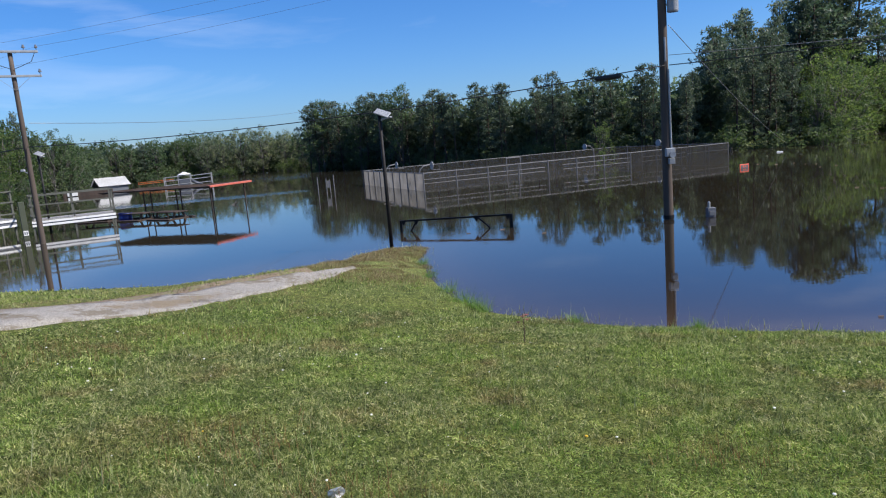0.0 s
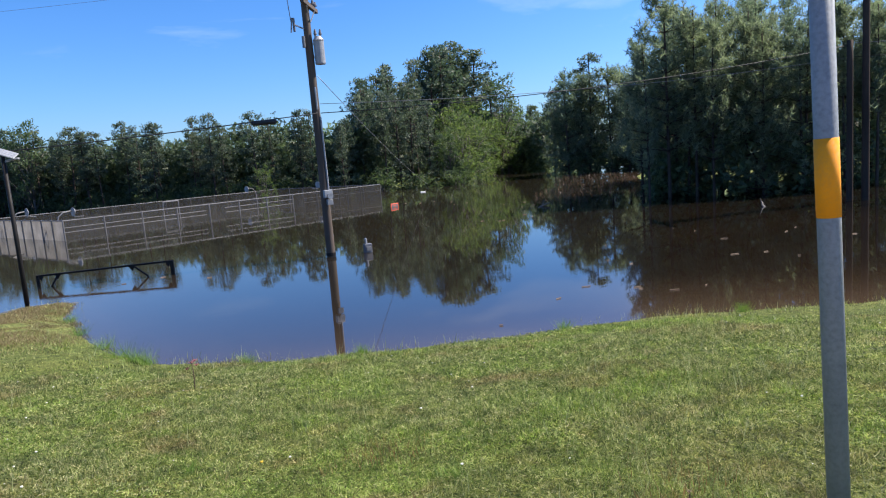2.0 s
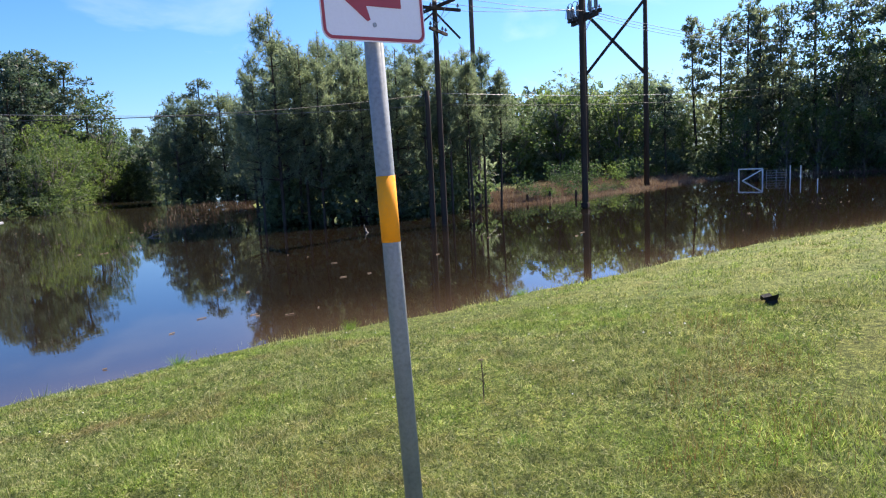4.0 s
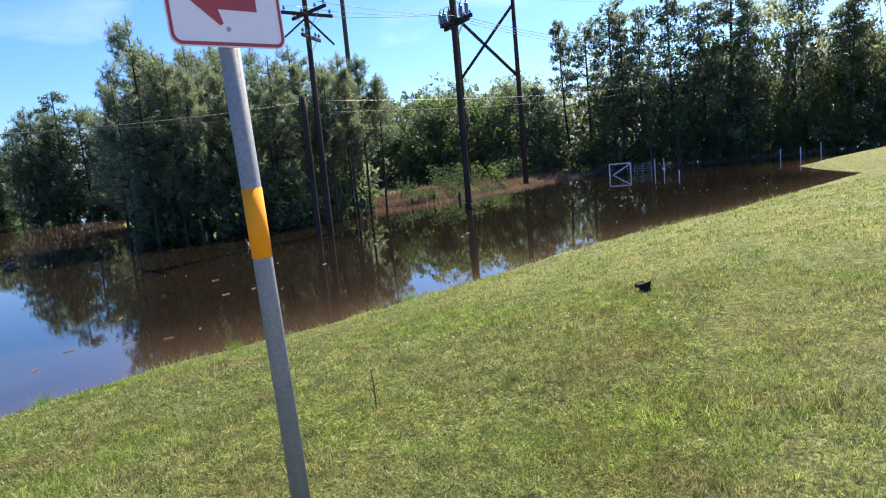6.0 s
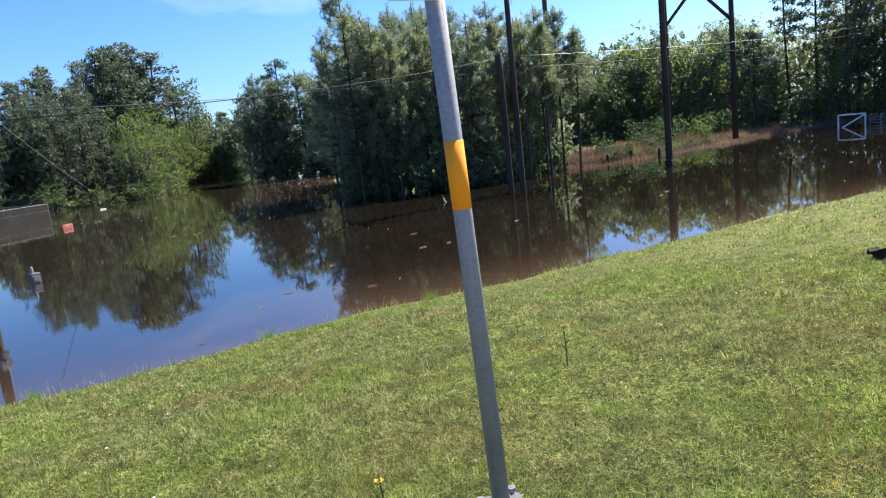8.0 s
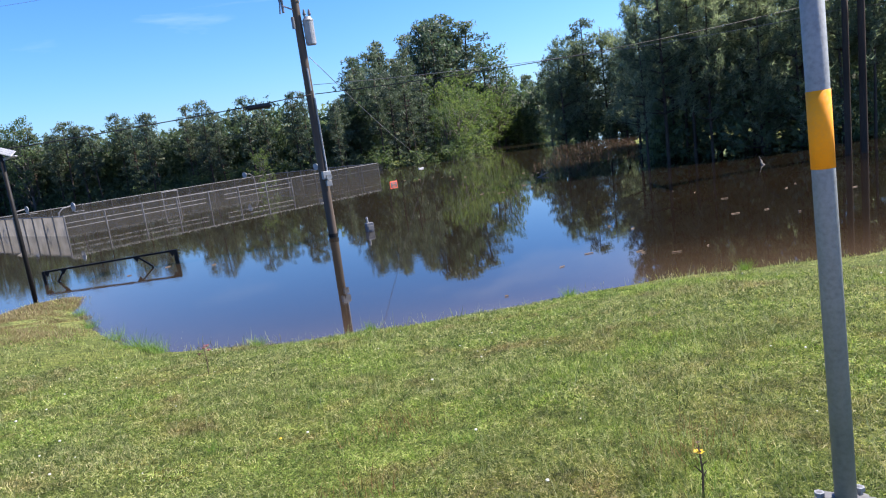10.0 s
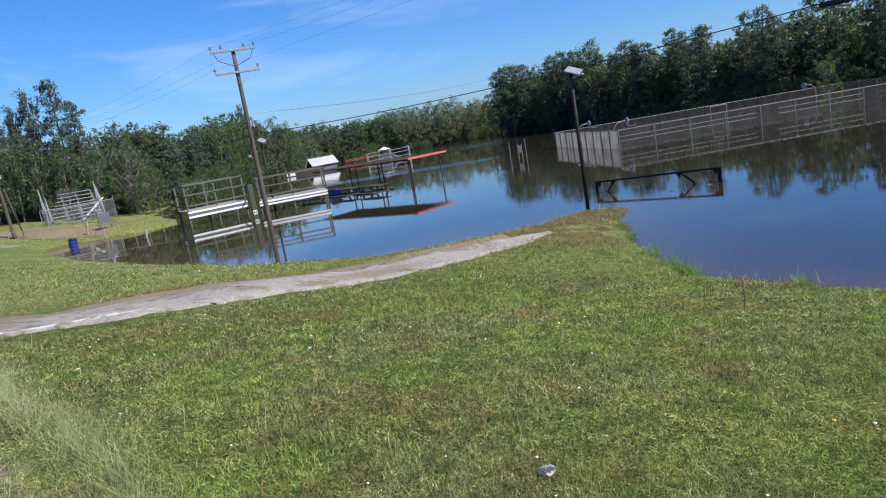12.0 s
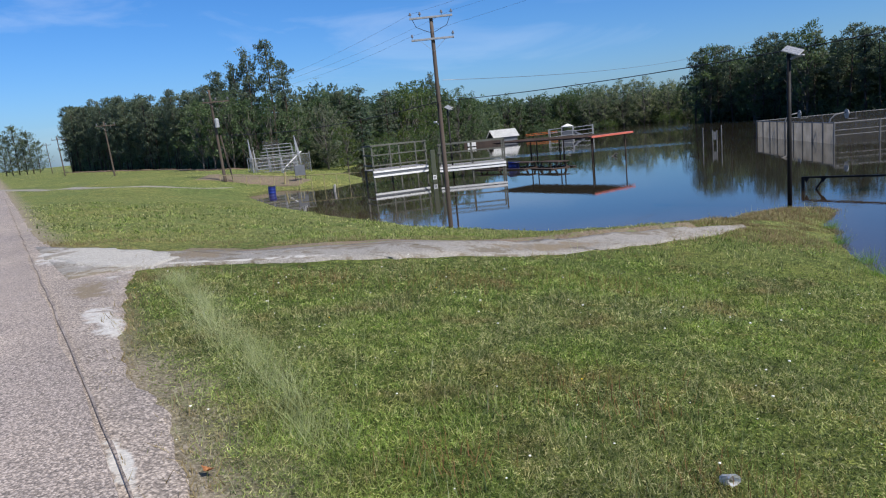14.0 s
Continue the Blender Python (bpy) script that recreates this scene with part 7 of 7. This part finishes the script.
def short_grass():
    """Fine short blades that close the sward between the longer ones."""
    vs = []
    for r0, r1, per, size, half in ((2.0, 3.8, 10000, 0.030, 0.0017), (3.8, 6.2, 5200, 0.034, 0.0025), (6.2, 9.5, 2300, 0.040, 0.0036)):
        n = int(2.1 * r1 * r1 * per)
        x, y = grow.uniform(0.8 - r1, 0.8 + r1, n), grow.uniform(0.6 - 0.05 * r1, 0.6 + r1, n)
        r = np.hypot(x - 0.8, y - 0.6)
        k = (r >= r0) & (r < r1)
        x, y = x[k], y[k]
        k = off_pavement(x, y, 0.0) & (land(x, y) > 0.0)
        x, y = x[k], y[k]
        k = grow.uniform(0, 1, len(x)) < np.clip(verge_gap(x, y) / 0.45, 0.03, 1) ** 1.3
        x, y = x[k], y[k]
        m = len(x)
        c = np.stack([x, y, land(x, y) + grow.uniform(0.0, 0.022, m)], -1)
        d = grow.normal(size=(m, 3)) * np.array([1, 1, 0.5]) + np.array([0, 0, 0.55])
        d /= np.linalg.norm(d, axis=1, keepdims=True)
        o = np.cross(d, grow.normal(size=(m, 3)))
        o /= np.linalg.norm(o, axis=1, keepdims=True) + 1e-9
        ln, hw = size * grow.uniform(0.5, 1.4, (m, 1)), half * grow.uniform(0.7, 1.4, (m, 1))
        vs.append(np.stack([c - o * hw, c + o * hw, c + d * ln], 1).reshape(-1, 3))
    v = np.concatenate(vs)
    return stuff("short_grass", v, np.arange(len(v)).reshape(-1, 3), "grass", "short fine grass low in the sward", "grass")


def grass():
    vs, fs, base = [], [], 0
    for r0, r1, per, h, w in ((2.0, 3.6, 7000, (0.015, 0.075), (0.0013, 0.0028)), (3.6, 6.0, 4400, (0.018, 0.075), (0.0020, 0.0036)), (6.0, 9.5, 2000, (0.025, 0.078), (0.0030, 0.0056)),
                              (9.5, 15.0, 480, (0.03, 0.09), (0.005, 0.009)), (15.0, 30.0, 90, (0.04, 0.10), (0.011, 0.020))):
        n = int(4 * r1 * r1 * per)
        def keep(x, y):
            r = np.hypot(x - 0.8, y - 0.6)
            az = np.degrees(np.arctan2(y - 0.6, x - 0.8))
            k = (r >= r0) & (r < r1) & (az > -24) & (az < 162)
            k[k] &= off_pavement(x[k], y[k], 0.03)
            k[k] &= land(x[k], y[k]) > -0.035
            # thin at the verge
            k[k] &= grow.uniform(0, 1, k.sum()) < np.clip((verge_gap(x[k], y[k]) + 0.02) / 0.45, 0.03, 1) ** 1.3
            return k
        v, f = sow(n, 0.8 - r1, 0.8 + r1, 0.6 - 0.45 * r1, 0.6 + r1, keep, h, w, (0.2, 1.3), tuft=7, spread=0.008 + 0.004 * r1)
        vs.append(v), fs.append(f + base)
        base += len(v)
    return stuff("grass", np.concatenate(vs), np.concatenate(fs), "grass", "mown roadside grass, green with straw-coloured blades", "grass")


grass()
short_grass()


def dry_grass():
    """Straw on the spit, along the drive and in bare patches of the bank."""
    tip = lambda x, y: (np.hypot((x + 0.5) / 1.9, (y - 15.4) / 3.2) < grow.uniform(0.4, 1.05, len(x))) & (land(x, y) > -0.02) & off_pavement(x, y)
    edge = lambda x, y: off_pavement(x, y, 0.16) & ~off_pavement(x, y, -0.35) & (grow.uniform(0, 1, len(x)) < 0.7)
    spots = [(1.5, 4.6, 0.35), (3.4, 3.2, 0.25), (5.6, 2.6, 0.4), (7.4, 2.0, 0.45), (0.0, 3.4, 0.3), (-1.2, 4.2, 0.35), (2.2, 6.2, 0.4), (4.8, 4.4, 0.35), (4.4, 1.3, 0.3), (6.2, 0.9, 0.35), (-6.5, 11.4, 0.5), (-10, 10.5, 0.8), (-3.0, 6.0, 0.4), (-6.6, 9.8, 0.9), (-5.0, 10.6, 0.8), (-8.4, 9.3, 0.9), (-3.7, 11.6, 0.6), (-2.4, 13.2, 0.5)]
    def patch(x, y):
        k = np.zeros(len(x), bool)
        for cx, cy, r in spots:
            k |= np.hypot(x - cx, (y - cy) * 1.5) < r * grow.uniform(0.2, 1.1, len(x))
        return k & off_pavement(x, y)
    def kerb(x, y):
        s = (x - ROAD_O.x) * ROAD_N.x + (y - ROAD_O.y) * ROAD_N.y
        u = (x - ROAD_O.x) * ROAD_U.x + (y - ROAD_O.y) * ROAD_U.y
        d = s - np.interp(u, SH_U, SH_S)
        clump = 0.5 + 0.5 * np.sin(9.1 * x + 3.0 * np.sin(5.3 * y)) * np.sin(8.3 * y + 2.0 * np.sin(4.7 * x))
        return (d > -0.30) & (d < 1.1) & (grow.uniform(0, 1, len(x)) < np.where(d < 0, 0.75 * clump ** 2 * (1 + d / 0.30), (0.95 - 0.8 * d) * (0.35 + 0.65 * clump)))
    out, faces, base = [], [], 0
    for n, area, keep, h, w in ((330000, (-14, 1.5, 0.5, 8.5), kerb, (0.015, 0.085), (0.0016, 0.0038)), (220000, (-2.8, 1.8, 12.0, 18.4), tip, (0.03, 0.09), (0.003, 0.006)), (150000, (-13, 2, 2.2, 14.5), edge, (0.03, 0.11), (0.003, 0.006)), (220000, (-11, 9, 0.5, 14), patch, (0.03, 0.10), (0.002, 0.004))):
        v, f = sow(n, *area, keep, h, w, (0.3, 1.2))
        out.append(v), faces.append(f + base)
        base += len(v)
    return stuff("dry_grass", np.concatenate(out), np.concatenate(faces), "straw", "dry straw-coloured grass on the spit and bare patches", "dry grass")


dry_grass()


def seeding_grass():
    line = [(-5.9, 5.95), (-4.6, 5.25), (-3.75, 4.63), (-3.05, 4.35), (-2.2, 3.82), (-1.6, 3.4)]
    x, y = grow.uniform(-6.2, -1.2, 90000), grow.uniform(3.0, 6.3, 90000)
    k = near_poly(x, y, line, 0.22) & (grow.uniform(0, 1, len(x)) < np.where(near_poly(x, y, line, 0.07), 0.75, 0.20))
    x, y = x[k], y[k]
    v, f = stalks(x, y, land(x, y), grow.uniform(0.08, 0.24, len(x)), grow.uniform(0.0009, 0.0018, len(x)), grow.uniform(0.3, 0.9, len(x)), grow)
    stray = lambda x, y: off_pavement(x, y) & (land(x, y) > 0.0)
    v2, f2 = sow(2600, -7, 9, 0.5, 10.5, stray, (0.12, 0.26), (0.0015, 0.003), (0.1, 0.5))
    fringe = lambda x, y: (land(x, y) > -0.06) & (land(x, y) < 0.10)
    v3, f3 = sow(42000, -2, 32, -5, 18, fringe, (0.05, 0.20), (0.003, 0.007), (0.1, 0.6))
    return stuff("seeding_grass", np.concatenate([v, v2, v3]), np.concatenate([f, f2 + len(v), f3 + len(v) + len(v2)]), "seed", "tall pale seeding grass stems along the road and shore", "tall grass")


seeding_grass()


def rusty_stems():
    """Thin reddish-brown dead stems standing in patches of the bank."""
    spots = [(-4.3, 6.5, 0.7), (-2.9, 7.3, 0.8), (-1.6, 8.2, 0.7), (6.4, 0.8, 0.5), (5.4, 1.1, 0.45), (4.9, 0.5, 0.5), (4.2, 0.9, 0.3), (3.2, 2.7, 0.3), (1.6, 3.3, 0.35), (0.3, 3.9, 0.4), (-0.5, 4.6, 0.5), (-0.9, 3.5, 0.3), (7.6, 1.3, 0.5), (2.3, 4.3, 0.3)]
    x, y = [], []
    for cx, cy, r in spots:
        n = int(620 * r)
        x.append(grow.normal(cx, r * 0.55, n)), y.append(grow.normal(cy, r * 0.45, n))
    x, y = np.concatenate(x), np.concatenate(y)
    k = off_pavement(x, y)
    x, y = x[k], y[k]
    v, f = stalks(x, y, land(x, y), grow.uniform(0.05, 0.15, len(x)), grow.uniform(0.0014, 0.003, len(x)), grow.uniform(0.05, 0.6, len(x)), grow)
    return stuff("dead_stems", v, f, "rust", "thin reddish-brown dead weed stems in the grass", "dead weeds")


rusty_stems()


def reed_bed(mat, label, beds):
    out, faces, base = [], [], 0
    for pts, r, n, h in beds:
        xs, ys = [p[0] for p in pts], [p[1] for p in pts]
        keep = lambda x, y: near_poly(x, y, pts, r) & (grow.uniform(0, 1, len(x)) < 0.85)
        v, f = sow(n * 3, min(xs) - r, max(xs) + r, min(ys) - r, max(ys) + r, keep, h, (0.010, 0.028), (0.1, 0.8), -0.12)
        out.append(v), faces.append(f + base)
        base += len(v)
    return stuff("reeds", np.concatenate(out), np.concatenate(faces), mat, label, "reeds")


reed_bed("reed", "dead reddish-brown reeds standing in the shallows", (([(35.5, 16.6), (40, 15.4), (45, 14.2), (51, 12.9), (57, 11.6), (61, 10)], 2.2, 40000, (0.10, 0.45)), ([(62, 8), (66.5, -1), (71, -12)], 1.2, 5000, (0.3, 0.9)), ([(37, 18.6), (45, 17.2), (53, 16.2), (60, 13.5)], 2.6, 22000, (0.15, 0.6))))
reed_bed("reed_dark", "low dark brown reeds drowned in the shallows", (([(22.4, 25.6), (25.5, 30), (29.5, 33.5), (35, 40), (41, 48)], 2.8, 6000, (0.08, 0.40)),))


def sprout(name, x, y, h, n, leaf, mat, label, category, stem=True):
    """A single weed: rosette, stem, side leaves."""
    g = np.random.default_rng(int(abs(x) * 131 + abs(y) * 17))
    z = ground_z(x, y)
    t = thing(name, Matrix.Translation((x, y, z)), label, category)
    v, f = stalks(g.normal(0, 0.035 + 0.3 * max(0, leaf - 0.2), n), g.normal(0, 0.035 + 0.3 * max(0, leaf - 0.2), n), np.zeros(n), g.uniform(0.5, 1.0, n) * leaf, g.uniform(0.0016, 0.0033, n), g.uniform(0.3, 1.1, n), g)
    ob = new("leaves", tri_mesh("leaves", v, f, M[mat]))
    ob.parent = t
    if stem:
        bm = bmesh.new()
        tube(bm, [(0, 0, 0), (0.01, 0.005, h * 0.5), (0.0, 0.01, h)], [0.006, 0.005, 0.003], 6)
        for k in range(5):
            a = k * 2.4
            q = h * (0.35 + 0.13 * k)
            tube(bm, [(0.005, 0.005, q), (0.028 * math.cos(a), 0.028 * math.sin(a), q + 0.035)], [0.004, 0.002], 5)
        part("stem", bm, M["stem"], t)
    return t


def blooms(t, spots, r, mat):
    for k, p in enumerate(spots):
        bm = bmesh.new()
        for j in range(7):
            a = 2 * math.pi * j / 7
            d, o = Vector((math.cos(a), math.sin(a), 0.25)), Vector((-math.sin(a), math.cos(a), 0))
            v = [bm.verts.new(q) for q in (d * r * 0.2, d * r * 0.7 + o * r * 0.25, d * r, d * r * 0.7 - o * r * 0.25)]
            bm.faces.new(v)
        bmesh.ops.create_icosphere(bm, subdivisions=1, radius=r * 0.3)
        ob = part("flower_head", bm, M[mat], t)
        ob.location = p


t = sprout("yellow_wildflower", 2.80, 2.28, 0.24, 16, 0.14, "weed", "yellow wildflower with a dark seed head near the sign post", "wildflower")
blooms(t, [(0.0, 0.01, 0.205)], 0.024, "petal_yellow")
blooms(t, [(0.0, 0.01, 0.25)], 0.013, "stem")
t = sprout("thistle", 5.0, 2.5, 0.30, 18, 0.12, "weed", "grey-green thistle with a budding stem in the grass", "thistle")
blooms(t, [(0.0, 0.01, 0.31)], 0.022, "stem")
t = sprout("dock_weed", 1.62, 7.85, 0.34, 10, 0.12, "weed", "weed with reddish seed heads at the shore", "weed")
blooms(t, [(0.0, 0.01, 0.30), (0.05, 0.03, 0.26), (-0.05, 0.02, 0.24), (0.03, -0.04, 0.33)], 0.035, "plum")
for x, y, h in ((0.85, 12.2, 0.34), (1.05, 11.3, 0.38), (1.35, 10.6, 0.32), (0.5, 13.6, 0.3), (2.5, 9.6, 0.24), (0.35, 15.0, 0.3), (1.2, 10.9, 0.3), (3.9, 8.9, 0.22), (6.6, 7.95, 0.24), (9.0, 6.9, 0.24), (12.2, 5.4, 0.26)):
    sprout("weed_tuft", x, y, h, 150, h, "weed", "tall green tuft of grass at the shore", "weed", False)
for x, y, h in ((3.0, 4.4, 0.17), (4.3, 1.9, 0.18), (7.0, 0.7, 0.2), (1.2, 4.9, 0.14), (6.4, 1.4, 0.16), (2.4, 3.6, 0.15), (-0.5, 4.1, 0.16), (-2.3, 5.6, 0.17), (0.6, 3.6, 0.18), (8.2, 2.4, 0.18), (5.2, 5.0, 0.17)):
    sprout("weed_tuft", x, y, h, 70, h * 0.8, "weed", "bright green tuft of coarse grass", "weed", False)


def wild_flowers():
    g = np.random.default_rng(31)
    for mat, n, label in (("petal_white", 520, "scattered small white clover flowers in the grass"), ("petal_yellow", 26, "scattered small yellow flowers in the grass")):
        x, y = g.uniform(-8, 9.5, n), g.uniform(1.2, 9.5, n)
        k = off_pavement(x, y) & (land(x, y) > 0.12)
        k &= (x < 1.5) | (g.uniform(0, 1, n) < 0.35)
        x, y = x[k], y[k]
        z = land(x, y) + g.uniform(0.06, 0.125, len(x))
        bm = bmesh.new()
        for a, b, c in zip(x, y, z):
            bmesh.ops.create_icosphere(bm, subdivisions=1, radius=float(0.004 + 0.0075 * g.uniform() ** 2.5), matrix=Matrix.Translation((a, b, c)) @ Matrix.Diagonal((1, 1, 0.6, 1)))
        tagged(part("wild_flowers", bm, M[mat]), label, "wildflowers", kind="stuff")


wild_flowers()

# a torn piece of black plastic on the bank
t = thing("plastic_scrap", Matrix.Translation((8.7, 0.85, ground_z(8.7, 0.85))) @ Matrix.Scale(0.75, 4) @ Matrix.Rotation(radians(25), 4, "Z"), "torn black plastic scrap lying on the bank", "litter")
for pts in ([(-0.14, 0, 0), (-0.1, 0.03, 0.10), (-0.13, 0.02, 0.19), (-0.08, 0.01, 0.12), (-0.02, 0, 0.03)], [(0.0, 0, 0.0), (0.02, 0.05, 0.13), (0.10, 0.06, 0.16), (0.2, 0.03, 0.08), (0.25, 0.0, 0.02)]):
    bm = bmesh.new()
    a = [bm.verts.new(p) for p in pts]
    b = [bm.verts.new((p[0] + 0.02, p[1] + 0.12, p[2] * 0.8)) for p in pts]
    for i in range(len(a) - 1):
        bm.faces.new((a[i], a[i + 1], b[i + 1], b[i]))
    bm.faces.new(a)
    bmesh.ops.solidify(bm, geom=bm.faces[:], thickness=0.012)
    part("flap", bm, M["black_rubber"], t)
# a crushed clear cup
mt, nt, bs = shader("clear_plastic", 0.12)
bs.inputs["Base Color"].default_value = (0.86, 0.86, 0.84, 1)
bs.inputs["Transmission Weight"].default_value = 0.55
bs.inputs["IOR"].default_value = 1.45
M["cup"] = mt
x, y = 0.22, 3.9
t = thing("plastic_cup", Matrix.Translation((x, y, ground_z(x, y) + 0.04)) @ Matrix.Scale(0.8, 4) @ Matrix.Rotation(radians(70), 4, "Y") @ Matrix.Rotation(0.6, 4, "X"), "crushed clear plastic cup in the grass", "litter")
bm = bmesh.new()
tube(bm, [(0, 0, -0.045), (0, 0, -0.04), (0.008, 0, -0.02), (-0.006, 0.006, 0.02), (0, 0, 0.05)], [0.004, 0.022, 0.028, 0.022, 0.036], 12, False)
for v in bm.verts:
    v.co += Vector(noise.noise_vector(v.co * 45)) * 0.010
bmesh.ops.solidify(bm, geom=bm.faces[:], thickness=0.0015)
part("cup", bm, M["cup"], t)
# a dead leaf on the shoulder
x, y = -1.80, 2.92
t = thing("dead_leaf", Matrix.Translation((x, y, ground_z(x, y) + 0.035)), "curled orange-brown dead leaf on the gravel edge", "leaf")
bm = bmesh.new()
v = [bm.verts.new(p) for p in ((-0.045, 0, 0.015), (-0.012, 0.02, 0), (0.04, 0.006, 0.015), (-0.006, -0.02, 0.004), (0, 0, -0.005))]
for q in ((0, 1, 4), (1, 2, 4), (2, 3, 4), (3, 0, 4)):
    bm.faces.new([v[i] for i in q])
bmesh.ops.solidify(bm, geom=bm.faces[:], thickness=0.002)
part("blade", bm, M["dead_leaf"], t)


def flotsam():
    """Pale twigs and straw drifting on the water."""
    g = np.random.default_rng(41)
    vs, fs, base = [], [], 0
    for cx, cy, rx, ry, n in ((16.5, 22.5, 3.0, 2.0, 60), (20, 27, 2.5, 3.0, 60), (14.0, 12.5, 4.0, 3.0, 60), (20.5, 10.0, 4, 2.5, 50), (34, 0.5, 5, 2.5, 60), (24, 3, 4, 1.6, 50), (3.0, 18.5, 2.0, 2.0, 14), (40, -2.0, 6, 3, 60), (18, 33, 2, 4, 30), (9, 9, 3, 1.0, 30)):
        for _ in range(n):
            x, y = g.normal(cx, rx * 0.5), g.normal(cy, ry * 0.5)
            if ground_z(x, y) > -0.05 or g.uniform() < 0.80:
                continue
            a, ln, w = g.uniform(-0.6, 0.6), g.uniform(0.03, 0.2), g.uniform(0.0025, 0.005)
            dx, dy = math.cos(a) * ln / 2, math.sin(a) * ln / 2
            ox, oy = -math.sin(a) * w, math.cos(a) * w
            vs += [(x - dx - ox, y - dy - oy, 0.002), (x + dx - ox, y + dy - oy, 0.004), (x + dx + ox, y + dy + oy, 0.012), (x - dx + ox, y - dy + oy, 0.010), (x - dx, y - dy, 0.018), (x + dx, y + dy, 0.02)]
            fs += [(base, base + 1, base + 5, base + 4), (base + 4, base + 5, base + 2, base + 3)]
            base += 6
    return stuff("flotsam", np.array(vs), np.array(fs), "stem", "straw and twigs drifting on the flood", "flotsam")


flotsam()
for x, y, ln, a in ((19.0, 25.0, 0.9, 0.3), (21.5, 15.8, 0.6, 0.8), (-10.6, 38.5, 0.4, 0.1), (-1.5, 31, 0.4, 0.3)):
    t = thing("driftwood", Matrix.Translation((x, y, 0.0)) @ Matrix.Rotation(a, 4, "Z"), "broken branch sticking out of the flood", "driftwood")
    bm = bmesh.new()
    tube(bm, [(-ln / 2, 0, -0.05), (0, 0.05, 0.05), (ln / 2, 0, 0.12)], [0.05, 0.045, 0.02], 7)
    tube(bm, [(0, 0.05, 0.05), (0.1, 0.1, 0.28)], [0.025, 0.01], 5)
    part("branch", bm, M["grey_bark"], t)
